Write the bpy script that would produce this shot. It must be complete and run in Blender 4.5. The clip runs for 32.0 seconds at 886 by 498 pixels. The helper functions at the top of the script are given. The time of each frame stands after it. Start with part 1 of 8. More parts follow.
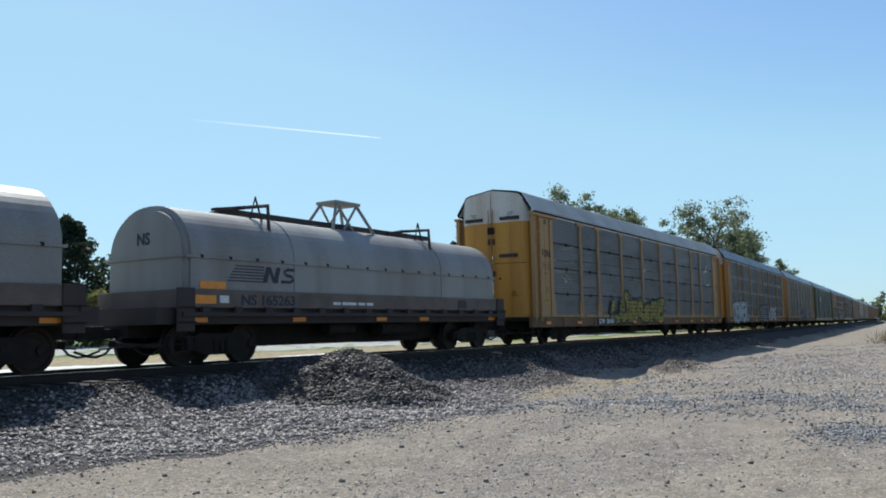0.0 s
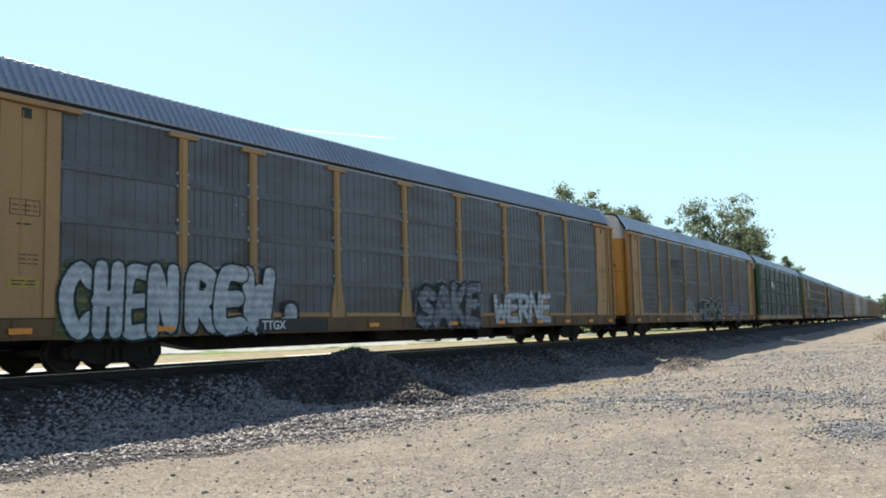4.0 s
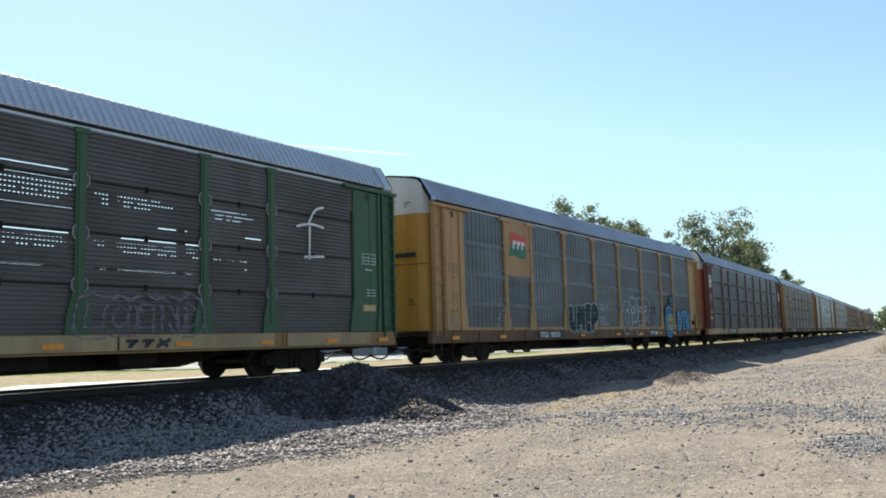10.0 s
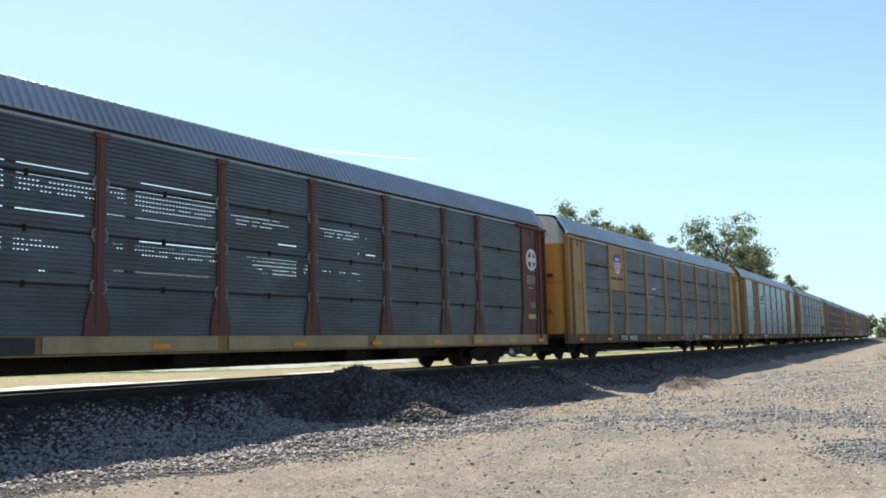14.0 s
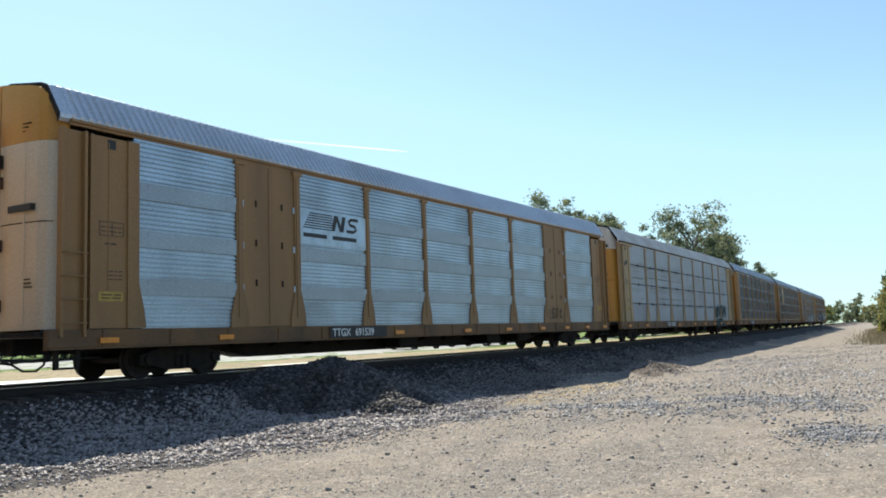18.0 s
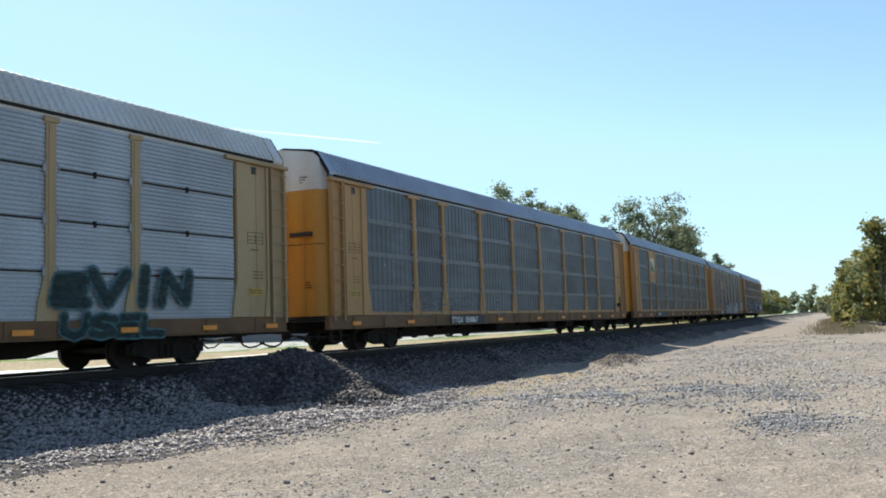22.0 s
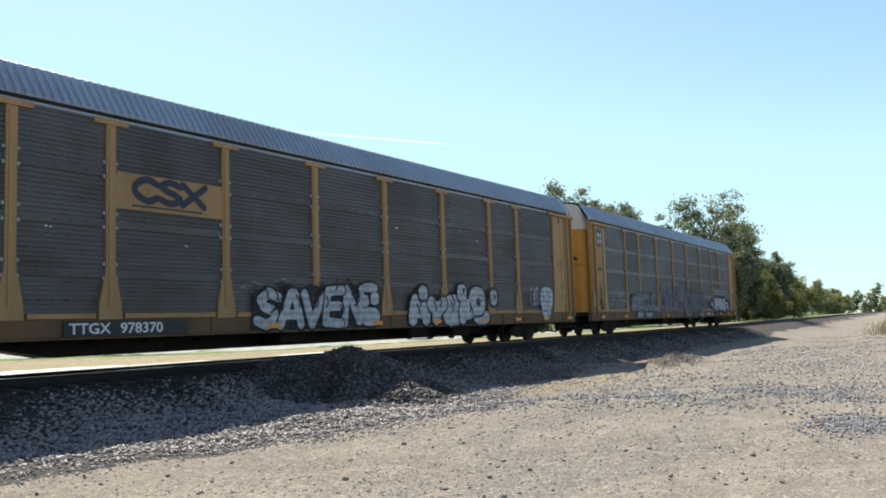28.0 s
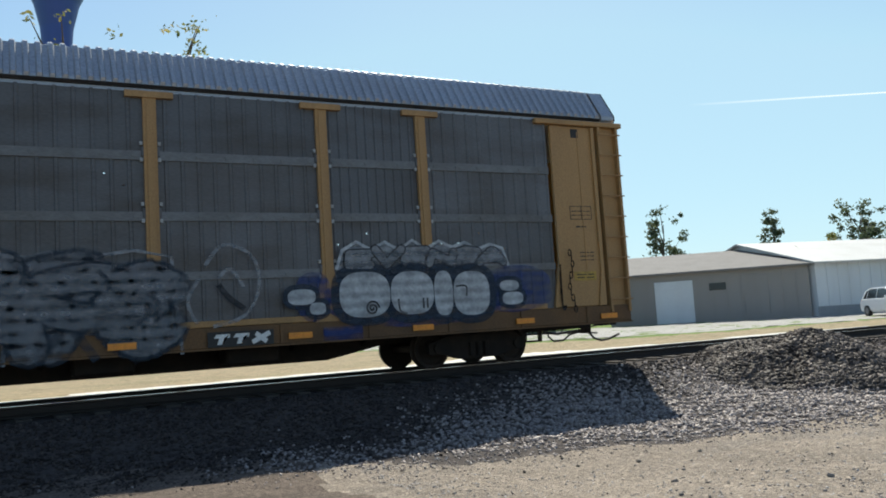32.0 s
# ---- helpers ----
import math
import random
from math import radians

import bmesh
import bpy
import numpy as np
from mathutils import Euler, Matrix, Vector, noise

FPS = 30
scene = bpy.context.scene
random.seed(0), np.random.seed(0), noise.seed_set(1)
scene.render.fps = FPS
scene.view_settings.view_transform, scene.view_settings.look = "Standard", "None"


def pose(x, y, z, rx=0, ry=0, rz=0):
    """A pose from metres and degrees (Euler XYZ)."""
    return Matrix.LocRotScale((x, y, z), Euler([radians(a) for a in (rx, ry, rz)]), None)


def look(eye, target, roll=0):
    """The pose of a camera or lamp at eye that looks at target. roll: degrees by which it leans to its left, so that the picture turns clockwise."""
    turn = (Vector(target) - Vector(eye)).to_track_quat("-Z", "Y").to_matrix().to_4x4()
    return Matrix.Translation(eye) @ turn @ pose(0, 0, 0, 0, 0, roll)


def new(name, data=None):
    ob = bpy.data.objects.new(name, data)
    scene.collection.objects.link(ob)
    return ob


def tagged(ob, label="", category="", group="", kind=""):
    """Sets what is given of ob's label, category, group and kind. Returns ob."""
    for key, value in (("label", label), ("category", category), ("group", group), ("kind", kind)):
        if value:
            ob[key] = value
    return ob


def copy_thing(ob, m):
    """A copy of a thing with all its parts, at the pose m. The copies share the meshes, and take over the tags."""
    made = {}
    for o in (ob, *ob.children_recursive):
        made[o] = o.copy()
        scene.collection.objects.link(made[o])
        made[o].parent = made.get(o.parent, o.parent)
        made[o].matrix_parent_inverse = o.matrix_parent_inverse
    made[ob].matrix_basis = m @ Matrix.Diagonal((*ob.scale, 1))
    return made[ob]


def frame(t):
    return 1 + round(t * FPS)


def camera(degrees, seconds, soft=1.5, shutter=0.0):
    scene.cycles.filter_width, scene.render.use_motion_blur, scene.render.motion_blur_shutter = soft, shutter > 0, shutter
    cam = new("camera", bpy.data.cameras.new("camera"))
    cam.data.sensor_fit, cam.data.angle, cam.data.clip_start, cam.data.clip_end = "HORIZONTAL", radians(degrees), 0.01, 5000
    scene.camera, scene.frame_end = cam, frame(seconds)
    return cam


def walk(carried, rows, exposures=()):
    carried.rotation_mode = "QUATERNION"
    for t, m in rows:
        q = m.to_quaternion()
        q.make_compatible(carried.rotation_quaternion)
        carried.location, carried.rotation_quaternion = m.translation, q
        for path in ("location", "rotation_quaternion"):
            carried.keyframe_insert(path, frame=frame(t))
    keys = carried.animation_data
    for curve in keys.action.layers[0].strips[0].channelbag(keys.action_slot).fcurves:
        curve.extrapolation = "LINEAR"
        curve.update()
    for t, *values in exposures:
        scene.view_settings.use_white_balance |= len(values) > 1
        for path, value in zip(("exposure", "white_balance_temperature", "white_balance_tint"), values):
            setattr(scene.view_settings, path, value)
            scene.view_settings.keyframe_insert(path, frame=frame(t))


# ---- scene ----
# The camera is hand-held beside the line and swings to the left at the very end.
cam = camera(55.73, 32.0, soft=1.85)
WAY = [
    (0.0, 0.024, -15.11, 0.687, 95.492, 1.064, -56.607),
    (0.5, 0.035, -15.114, 0.685, 95.544, 1.303, -56.473),
    (1.0, 0.024, -15.121, 0.686, 95.647, 1.237, -56.399),
    (1.5, 0.019, -15.107, 0.69, 95.743, 0.68, -56.407),
    (2.0, -0.022, -15.115, 0.685, 95.618, 0.046, -56.295),
    (2.5, 0.009, -15.112, 0.687, 95.509, 0.284, -56.162),
    (3.0, 0.021, -15.1, 0.69, 95.488, 0.629, -56.615),
    (3.5, 0.015, -15.099, 0.685, 95.463, 1.082, -56.379),
    (5.5, 0.012, -15.088, 0.692, 95.437, 1.631, -56.257),
    (6.0, 0.029, -15.068, 0.698, 95.606, 1.342, -56.41),
    (6.5, 0.011, -15.092, 0.689, 95.754, 1.058, -56.391),
    (7.0, -0.003, -15.087, 0.702, 95.784, 0.443, -56.558),
    (7.5, -0.005, -15.09, 0.706, 95.943, 1.377, -56.563),
    (8.0, -0.019, -15.087, 0.714, 96.044, 1.078, -56.587),
    (8.5, -0.016, -15.083, 0.706, 96.171, 0.99, -56.584),
    (9.0, -0.004, -15.092, 0.707, 96.208, 1.217, -56.42),
    (9.5, -0.026, -15.095, 0.705, 96.303, 1.517, -56.359),
    (10.0, -0.007, -15.088, 0.694, 96.402, 1.52, -56.27),
    (10.5, -0.006, -15.086, 0.692, 96.44, 1.427, -56.259),
    (11.0, -0.015, -15.095, 0.687, 96.516, 1.042, -56.205),
    (11.5, -0.024, -15.076, 0.696, 96.498, 0.852, -56.297),
    (12.0, -0.006, -15.077, 0.695, 96.568, 1.453, -56.144),
    (12.5, -0.023, -15.085, 0.702, 96.567, 1.186, -55.989),
    (13.0, -0.014, -15.081, 0.702, 96.591, 1.218, -55.965),
    (13.5, -0.031, -15.095, 0.688, 96.673, 1.109, -55.947),
    (15.5, -0.02, -15.112, 0.686, 96.288, 1.556, -56.787),
    (16.0, -0.023, -15.102, 0.683, 96.195, 0.789, -57.062),
    (16.5, -0.006, -15.098, 0.681, 96.237, 1.299, -57.187),
    (17.0, -0.01, -15.096, 0.688, 96.191, 1.309, -57.29),
    (17.5, -0.009, -15.103, 0.688, 96.147, 1.607, -57.211),
    (18.0, -0.004, -15.092, 0.679, 95.944, 1.861, -57.837),
    (18.5, 0.007, -15.1, 0.677, 95.675, 1.694, -58.185),
    (19.0, -0.004, -15.096, 0.684, 95.419, 1.196, -58.576),
    (19.5, 0.027, -15.09, 0.687, 95.396, 2.149, -58.726),
    (20.0, 0.051, -15.096, 0.676, 95.312, 1.92, -59.014),
    (20.5, 0.035, -15.098, 0.679, 95.244, 1.654, -59.346),
    (21.0, 0.036, -15.103, 0.681, 95.184, 2.493, -59.575),
    (21.5, 0.056, -15.096, 0.686, 95.155, 2.336, -59.954),
    (22.0, 0.05, -15.09, 0.688, 95.223, 1.936, -60.371),
    (22.5, 0.048, -15.081, 0.692, 95.393, 2.074, -60.492),
    (23.0, 0.023, -15.077, 0.693, 95.459, 2.716, -60.25),
    (23.5, 0.033, -15.093, 0.692, 95.568, 2.393, -60.002),
    (24.0, 0.028, -15.104, 0.688, 95.738, 2.221, -59.677),
    (24.5, 0.021, -15.104, 0.692, 95.786, 2.424, -59.472),
    (26.5, 0.001, -15.08, 0.7, 95.4, 2.071, -58.089),
    (27.0, 0.001, -15.09, 0.688, 95.401, 1.883, -57.975),
    (27.5, -0.004, -15.1, 0.686, 95.338, 1.764, -57.229),
    (28.0, 0.001, -15.068, 0.689, 95.269, 1.78, -56.809),
    (28.5, -0.021, -15.105, 0.691, 95.184, 1.278, -56.282),
    (29.0, -0.033, -15.095, 0.695, 95.079, 1.266, -56.135),
    (29.5, -0.033, -15.096, 0.692, 95.045, 1.277, -56.08),
    (30.0, -0.044, -15.115, 0.7, 94.952, 1.021, -55.844),
    (30.5, -0.032, -15.087, 0.697, 94.892, 0.926, -55.609),
    (31.0, -0.042, -15.077, 0.693, 94.857, 0.889, -55.159),
    (31.4, -0.043, -15.075, 0.71, 94.753, 0.922, -54.525),
    (31.5, -0.077, -15.017, 0.712, 94.743, 0.842, -53.568),
    (31.7, -0.106, -14.949, 0.708, 94.858, 1.274, -48.019),
    (32.0, -0.169, -14.867, 0.775, 95.348, 3.512, -27.883),
]
walk(cam, [(t, pose(x, y, z, a, b, c)) for t, x, y, z, a, b, c in WAY],
     exposures=[(0.0, 0.15, 5950, 2), (0.8, 0.17, 5950, 2), (1.2, 0.32, 6150, 2), (1.8, 0.6, 6600, 2), (2.4, 0.63, 6650, 2), (16.0, 0.62, 6600, 2), (19.5, 0.58, 6350, 2), (24.5, 0.58, 6350, 2), (27.5, 0.62, 6600, 2), (31.2, 0.63, 6650, 2), (32.0, 0.3, 6600, 2)])

# ---- light ----
SUN_UP, SUN_TURN = 51.3, 57.0       # elevation; azimuth from +x towards +y
world = bpy.data.worlds.new("daylight")
scene.world = world
world.use_nodes = True
wn, wl = world.node_tree.nodes, world.node_tree.links
sky = wn.new("ShaderNodeTexSky")
sky.sky_type, sky.sun_disc = "NISHITA", False
sky.sun_elevation, sky.sun_rotation = radians(SUN_UP), radians(90 - SUN_TURN)
sky.air_density, sky.dust_density, sky.ozone_density = 1.0, 0.4, 2.2
# the sky's brightness is mostly capped at a pale blue
sky_cap = wn.new("ShaderNodeMix")
sky_cap.data_type, sky_cap.blend_type = "RGBA", "DARKEN"
sky_cap.inputs[0].default_value = 0.75
sky_cap.inputs[7].default_value = (3.35, 4.85, 5.9, 1)
wl.new(sky.outputs[0], sky_cap.inputs[6])
wl.new(sky_cap.outputs[2], wn["Background"].inputs[0])
wn["Background"].inputs[1].default_value = 0.127
sun = new("sun", bpy.data.lights.new("sun", "SUN"))
sun.data.energy, sun.data.angle, sun.data.color = 5.6, radians(0.55), (1.0, 0.92, 0.82)
ce = math.cos(radians(SUN_UP))
sun.matrix_world = look((0, 0, 0), (-ce * math.cos(radians(SUN_TURN)), -ce * math.sin(radians(SUN_TURN)), -math.sin(radians(SUN_UP))))

# ---- materials ----
MATS = {}


def surface(name, base, dirt=None, amount=0.5, scale=3.0, rough=0.7, metal=0.0, fine=40.0, bump=0.15, streak=False, vary=0.0, coord="Object", spec=0.5, sheet=False):
    """A weathered surface: base colour, stains at one scale, grain at another, relief, and a shift from piece to piece."""
    if name in MATS:
        return MATS[name]
    m = bpy.data.materials.new(name)
    MATS[name] = m
    m.use_nodes = True
    n, l = m.node_tree.nodes, m.node_tree.links
    b = n["Principled BSDF"]
    b.inputs["Roughness"].default_value, b.inputs["Metallic"].default_value = rough, metal
    b.inputs["Specular IOR Level"].default_value = spec
    tc = n.new("ShaderNodeTexCoord")
    mp = n.new("ShaderNodeMapping")
    l.new(tc.outputs[coord], mp.inputs[0])
    if streak:
        mp.inputs["Scale"].default_value = (1.0, 1.0, 0.12)
    if sheet:
        mp.inputs["Scale"].default_value = (2.7, 1.0, 0.2)
        who, times, three = n.new("ShaderNodeObjectInfo"), n.new("ShaderNodeMath"), n.new("ShaderNodeCombineXYZ")
        times.operation = "MULTIPLY"
        times.inputs[1].default_value = 90.0
        l.new(who.outputs["Random"], times.inputs[0])
        for k in range(3):
            l.new(times.outputs[0], three.inputs[k])
        l.new(three.outputs[0], mp.inputs["Location"])
    big, small = n.new("ShaderNodeTexNoise"), n.new("ShaderNodeTexNoise")
    big.inputs["Scale"].default_value, big.inputs["Detail"].default_value = scale, 6
    small.inputs["Scale"].default_value, small.inputs["Detail"].default_value = fine, 4
    l.new(mp.outputs[0], big.inputs[0])
    l.new(tc.outputs[coord], small.inputs[0])
    ramp = n.new("ShaderNodeMapRange")
    ramp.inputs[1].default_value, ramp.inputs[2].default_value = 0.42, 0.72
    ramp.inputs[4].default_value = amount
    l.new(big.outputs[0], ramp.inputs[0])
    mix = n.new("ShaderNodeMix")
    mix.data_type = "RGBA"
    d = dirt or [c * 0.55 for c in base]
    mix.inputs[6].default_value, mix.inputs[7].default_value = (*base, 1), (*d, 1)
    l.new(ramp.outputs[0], mix.inputs[0])
    hsv = n.new("ShaderNodeHueSaturation")
    tone = mix.outputs[2]
    if sheet:
        # rusty brown grime in broad level drifts
        mp2, drift, rr2, mix2 = n.new("ShaderNodeMapping"), n.new("ShaderNodeTexNoise"), n.new("ShaderNodeMapRange"), n.new("ShaderNodeMix")
        mp2.inputs["Scale"].default_value = (1.1, 1.0, 1.6)
        l.new(tc.outputs[coord], mp2.inputs[0])
        l.new(three.outputs[0], mp2.inputs["Location"])
        l.new(mp2.outputs[0], drift.inputs[0])
        drift.inputs["Scale"].default_value, drift.inputs["Detail"].default_value = 1.5, 8
        rr2.inputs[1].default_value, rr2.inputs[2].default_value, rr2.inputs[4].default_value = 0.45, 0.7, sheet
        l.new(drift.outputs[0], rr2.inputs[0])
        mix2.data_type = "RGBA"
        l.new(rr2.outputs[0], mix2.inputs[0])
        l.new(tone, mix2.inputs[6])
        mix2.inputs[7].default_value = (0.42 * base[0] + 0.012, 0.36 * base[1] + 0.006, 0.32 * base[2], 1)
        tone = mix2.outputs[2]
    l.new(tone, hsv.inputs["Color"])
    grain = n.new("ShaderNodeMapRange")
    grain.inputs[1].default_value, grain.inputs[2].default_value = 0.3, 0.7
    grain.inputs[3].default_value, grain.inputs[4].default_value = 0.82, 1.14
    l.new(small.outputs[0], grain.inputs[0])
    if vary:
        info, shift, mul = n.new("ShaderNodeObjectInfo"), n.new("ShaderNodeMapRange"), n.new("ShaderNodeMath")
        shift.inputs[3].default_value, shift.inputs[4].default_value = 1 - vary, 1 + vary
        mul.operation = "MULTIPLY"
        l.new(info.outputs["Random"], shift.inputs[0])
        l.new(shift.outputs[0], mul.inputs[0])
        l.new(grain.outputs[0], mul.inputs[1])
        l.new(mul.outputs[0], hsv.inputs["Value"])
    else:
        l.new(grain.outputs[0], hsv.inputs["Value"])
    l.new(hsv.outputs[0], b.inputs["Base Color"])
    bp = n.new("ShaderNodeBump")
    bp.inputs["Strength"].default_value, bp.inputs["Distance"].default_value = bump, 0.02
    l.new(small.outputs[0], bp.inputs["Height"])
    l.new(bp.outputs[0], b.inputs["Normal"])
    return m


def island_surface(name, colours, rough=0.9, spec=0.5):
    """Each loose island of a mesh takes its own colour from a short scale."""
    m = bpy.data.materials.new(name)
    m.use_nodes = True
    n, l = m.node_tree.nodes, m.node_tree.links
    b = n["Principled BSDF"]
    b.inputs["Roughness"].default_value = rough
    b.inputs["Specular IOR Level"].default_value = spec
    geo, ramp = n.new("ShaderNodeNewGeometry"), n.new("ShaderNodeValToRGB")
    l.new(geo.outputs["Random Per Island"], ramp.inputs[0])
    while len(ramp.color_ramp.elements) < len(colours):
        ramp.color_ramp.elements.new(0.5)
    for i, c in enumerate(colours):
        ramp.color_ramp.elements[i].position = i / (len(colours) - 1)
        ramp.color_ramp.elements[i].color = (*c, 1)
    l.new(ramp.outputs[0], b.inputs["Base Color"])
    return m


STEEL_DARK = surface("dark_underframe_steel", (0.014, 0.011, 0.0095), (0.032, 0.022, 0.015), 0.7, 4, 0.85, spec=0.3)
WHEEL = surface("worn_wheel_steel", (0.026, 0.019, 0.015), (0.045, 0.031, 0.024), 0.6, 6, 0.7, 0.2, spec=0.3)
RAIL = surface("rail_steel", (0.022, 0.015, 0.012), (0.012, 0.009, 0.008), 0.6, 3, 0.8)
RAIL_TOP = surface("polished_rail_head", (0.8, 0.8, 0.8), (0.6, 0.6, 0.6), 0.3, 3, 0.16, 1.0, bump=0.03)
TIE = surface("tie_wood", (0.045, 0.036, 0.03), (0.075, 0.062, 0.053), 0.6, 3, 0.9)
RUBBER = surface("black_rubber", (0.015, 0.015, 0.015), None, 0.3, 8, 0.7)
WHITE_CAP = surface("weathered_white_paint", (0.62, 0.6, 0.56), (0.35, 0.24, 0.15), 0.55, 1.6, 0.6, streak=True)
YELLOW = surface("railcar_yellow_paint", (0.37, 0.212, 0.082), (0.19, 0.105, 0.042), 0.6, 1.3, 0.6, streak=True, vary=0.06)
YELLOW_END = surface("railcar_yellow_door_paint", (0.52, 0.25, 0.028), (0.24, 0.1, 0.028), 0.65, 1.0, 0.55, streak=True)
BROWN = surface("railcar_tan_paint", (0.265, 0.142, 0.05), (0.15, 0.08, 0.03), 0.65, 1.2, 0.6, streak=True)
CREAM = surface("faded_cream_paint", (0.37, 0.27, 0.145), (0.2, 0.1, 0.045), 0.6, 1.4, 0.65, streak=True)
CREAM_DOOR = surface("pale_cream_door_paint", (0.58, 0.5, 0.38), (0.42, 0.22, 0.09), 0.5, 1.2, 0.6, streak=True)
GREEN = surface("railcar_green_paint", (0.036, 0.092, 0.042), (0.05, 0.055, 0.033), 0.5, 1.3, 0.6, streak=True)
MAROON_DOOR = surface("orange_brown_door_paint", (0.25, 0.07, 0.035), (0.12, 0.04, 0.025), 0.55, 1.3, 0.6, streak=True)
MAROON = surface("railcar_brown_red_paint", (0.115, 0.036, 0.025), (0.06, 0.026, 0.02), 0.55, 1.3, 0.65, streak=True)
GALV = surface("galvanised_panel", (0.37, 0.405, 0.45), (0.25, 0.26, 0.275), 0.5, 0.7, 0.5, 0.35, streak=True, vary=0.08, sheet=0.2)
GALV_WORN = surface("worn_galvanised_panel", (0.15, 0.15, 0.162), (0.085, 0.078, 0.076), 0.65, 0.7, 0.48, 0.35, streak=True, vary=0.12, sheet=0.6)
GALV_ASH = surface("ash_galvanised_panel", (0.165, 0.172, 0.188), (0.1, 0.098, 0.1), 0.65, 0.7, 0.5, 0.3, streak=True, vary=0.1, sheet=0.4)
GALV_SLATE = surface("slate_galvanised_panel", (0.105, 0.116, 0.133), (0.062, 0.063, 0.068), 0.7, 0.7, 0.46, 0.35, streak=True, vary=0.12, sheet=0.55)
GALV_DARK = surface("sooty_galvanised_panel", (0.12, 0.122, 0.132), (0.07, 0.064, 0.062), 0.7, 0.7, 0.5, 0.3, streak=True, vary=0.12, sheet=0.65)
GALV_BROWN = surface("grimy_galvanised_panel", (0.105, 0.098, 0.098), (0.052, 0.043, 0.04), 0.75, 0.7, 0.52, 0.28, streak=True, vary=0.16, sheet=0.55)
GALV_BRIGHT = surface("bright_galvanised_panel", (0.4, 0.49, 0.58), (0.25, 0.3, 0.35), 0.75, 0.9, 0.34, 0.6, streak=True, vary=0.06, sheet=0.4)
ROOF = surface("galvanised_roof", (0.5, 0.52, 0.55), (0.33, 0.32, 0.31), 0.5, 0.5, 0.36, 0.5, fine=25, vary=0.06)
ROOF_DARK = surface("dull_galvanised_roof", (0.34, 0.36, 0.4), (0.22, 0.215, 0.22), 0.5, 0.5, 0.38, 0.5, fine=25, vary=0.06)
ROOF_PALE = surface("pale_painted_roof", (0.55, 0.54, 0.52), (0.35, 0.29, 0.24), 0.5, 0.6, 0.55, 0.1, fine=25)
ORANGE = surface("orange_reflector", (0.75, 0.26, 0.02), (0.5, 0.17, 0.02), 0.4, 6, 0.4)
YELLOW_TAPE = surface("yellow_reflector", (0.8, 0.5, 0.05), (0.5, 0.3, 0.05), 0.4, 6, 0.4)
BLACK = surface("black_paint", (0.016, 0.016, 0.017), (0.04, 0.037, 0.034), 0.4, 4, 0.6)
RUST = surface("rusty_hardware", (0.075, 0.035, 0.018), (0.035, 0.02, 0.014), 0.6, 6, 0.8)
WHITE = surface("white_stencil_paint", (0.7, 0.7, 0.68), (0.4, 0.38, 0.35), 0.4, 5, 0.7)
COIL_HOOD = surface("pale_grey_hood_paint", (0.26, 0.25, 0.24), (0.145, 0.118, 0.098), 0.7, 0.9, 0.5, streak=True)
COIL_BODY = surface("grimy_brown_car_body", (0.042, 0.03, 0.027), (0.024, 0.018, 0.016), 0.6, 1.5, 0.75)
GALV_MID = surface("greyed_galvanised_band", (0.165, 0.168, 0.175), (0.1, 0.095, 0.09), 0.6, 0.7, 0.55, 0.3, streak=True, sheet=0.3)
GALV_BLUE = surface("blue_grey_galvanised_band", (0.3, 0.35, 0.39), (0.24, 0.27, 0.29), 0.5, 0.8, 0.4, 0.45, sheet=0.2)
COIL_SILL = surface("grey_brown_sill_paint", (0.14, 0.108, 0.09), (0.07, 0.05, 0.04), 0.7, 1.5, 0.75)
GRIME = surface("grimy_sill_paint", (0.15, 0.078, 0.03), (0.06, 0.037, 0.022), 0.75, 1.2, 0.75, fine=30, vary=0.1)
NAVY = surface("navy_lettering", (0.02, 0.022, 0.04), None, 0.3, 5, 0.6)


# ---- mesh helpers ----
def part(name, bm, material, parent=None, label="", at=None):
    """Links a bmesh (or shares a mesh) as one object under a thing."""
    if isinstance(bm, bpy.types.Mesh):
        me = bm
    else:
        me = bpy.data.meshes.new(name)
        bm.to_mesh(me)
        bm.free()
    ob = new(name, me)
    if material is not None:
        if not me.materials:
            me.materials.append(material)
        elif me.materials[0] != material:
            ob.material_slots[0].link = "OBJECT"
            ob.material_slots[0].material = material
    if parent is not None:
        ob.parent = parent
    if at is not None:
        ob.matrix_basis = at
    if label:
        ob["label"] = label
    return ob


def thing(name, label, category, group="", kind="", at=None):
    ob = new(name)
    ob.empty_display_size = 0.3
    if at is not None:
        ob.matrix_basis = at
    return tagged(ob, label, category, group, kind)


def add_box(bm, x0, x1, y0, y1, z0, z1, bevel=0.0):
    v = [bm.verts.new(p) for p in ((x0, y0, z0), (x1, y0, z0), (x1, y1, z0), (x0, y1, z0), (x0, y0, z1), (x1, y0, z1), (x1, y1, z1), (x0, y1, z1))]
    fs = [bm.faces.new([v[i] for i in q]) for q in ((3, 2, 1, 0), (4, 5, 6, 7), (0, 1, 5, 4), (1, 2, 6, 5), (2, 3, 7, 6), (3, 0, 4, 7))]
    if bevel:
        es = list({e for f in fs for e in f.edges})
        bmesh.ops.bevel(bm, geom=es, offset=bevel, segments=1, affect="EDGES")
    return bm


def box(x0, x1, y0, y1, z0, z1, bevel=0.0):
    return add_box(bmesh.new(), min(x0, x1), max(x0, x1), min(y0, y1), max(y0, y1), min(z0, z1), max(z0, z1), bevel)


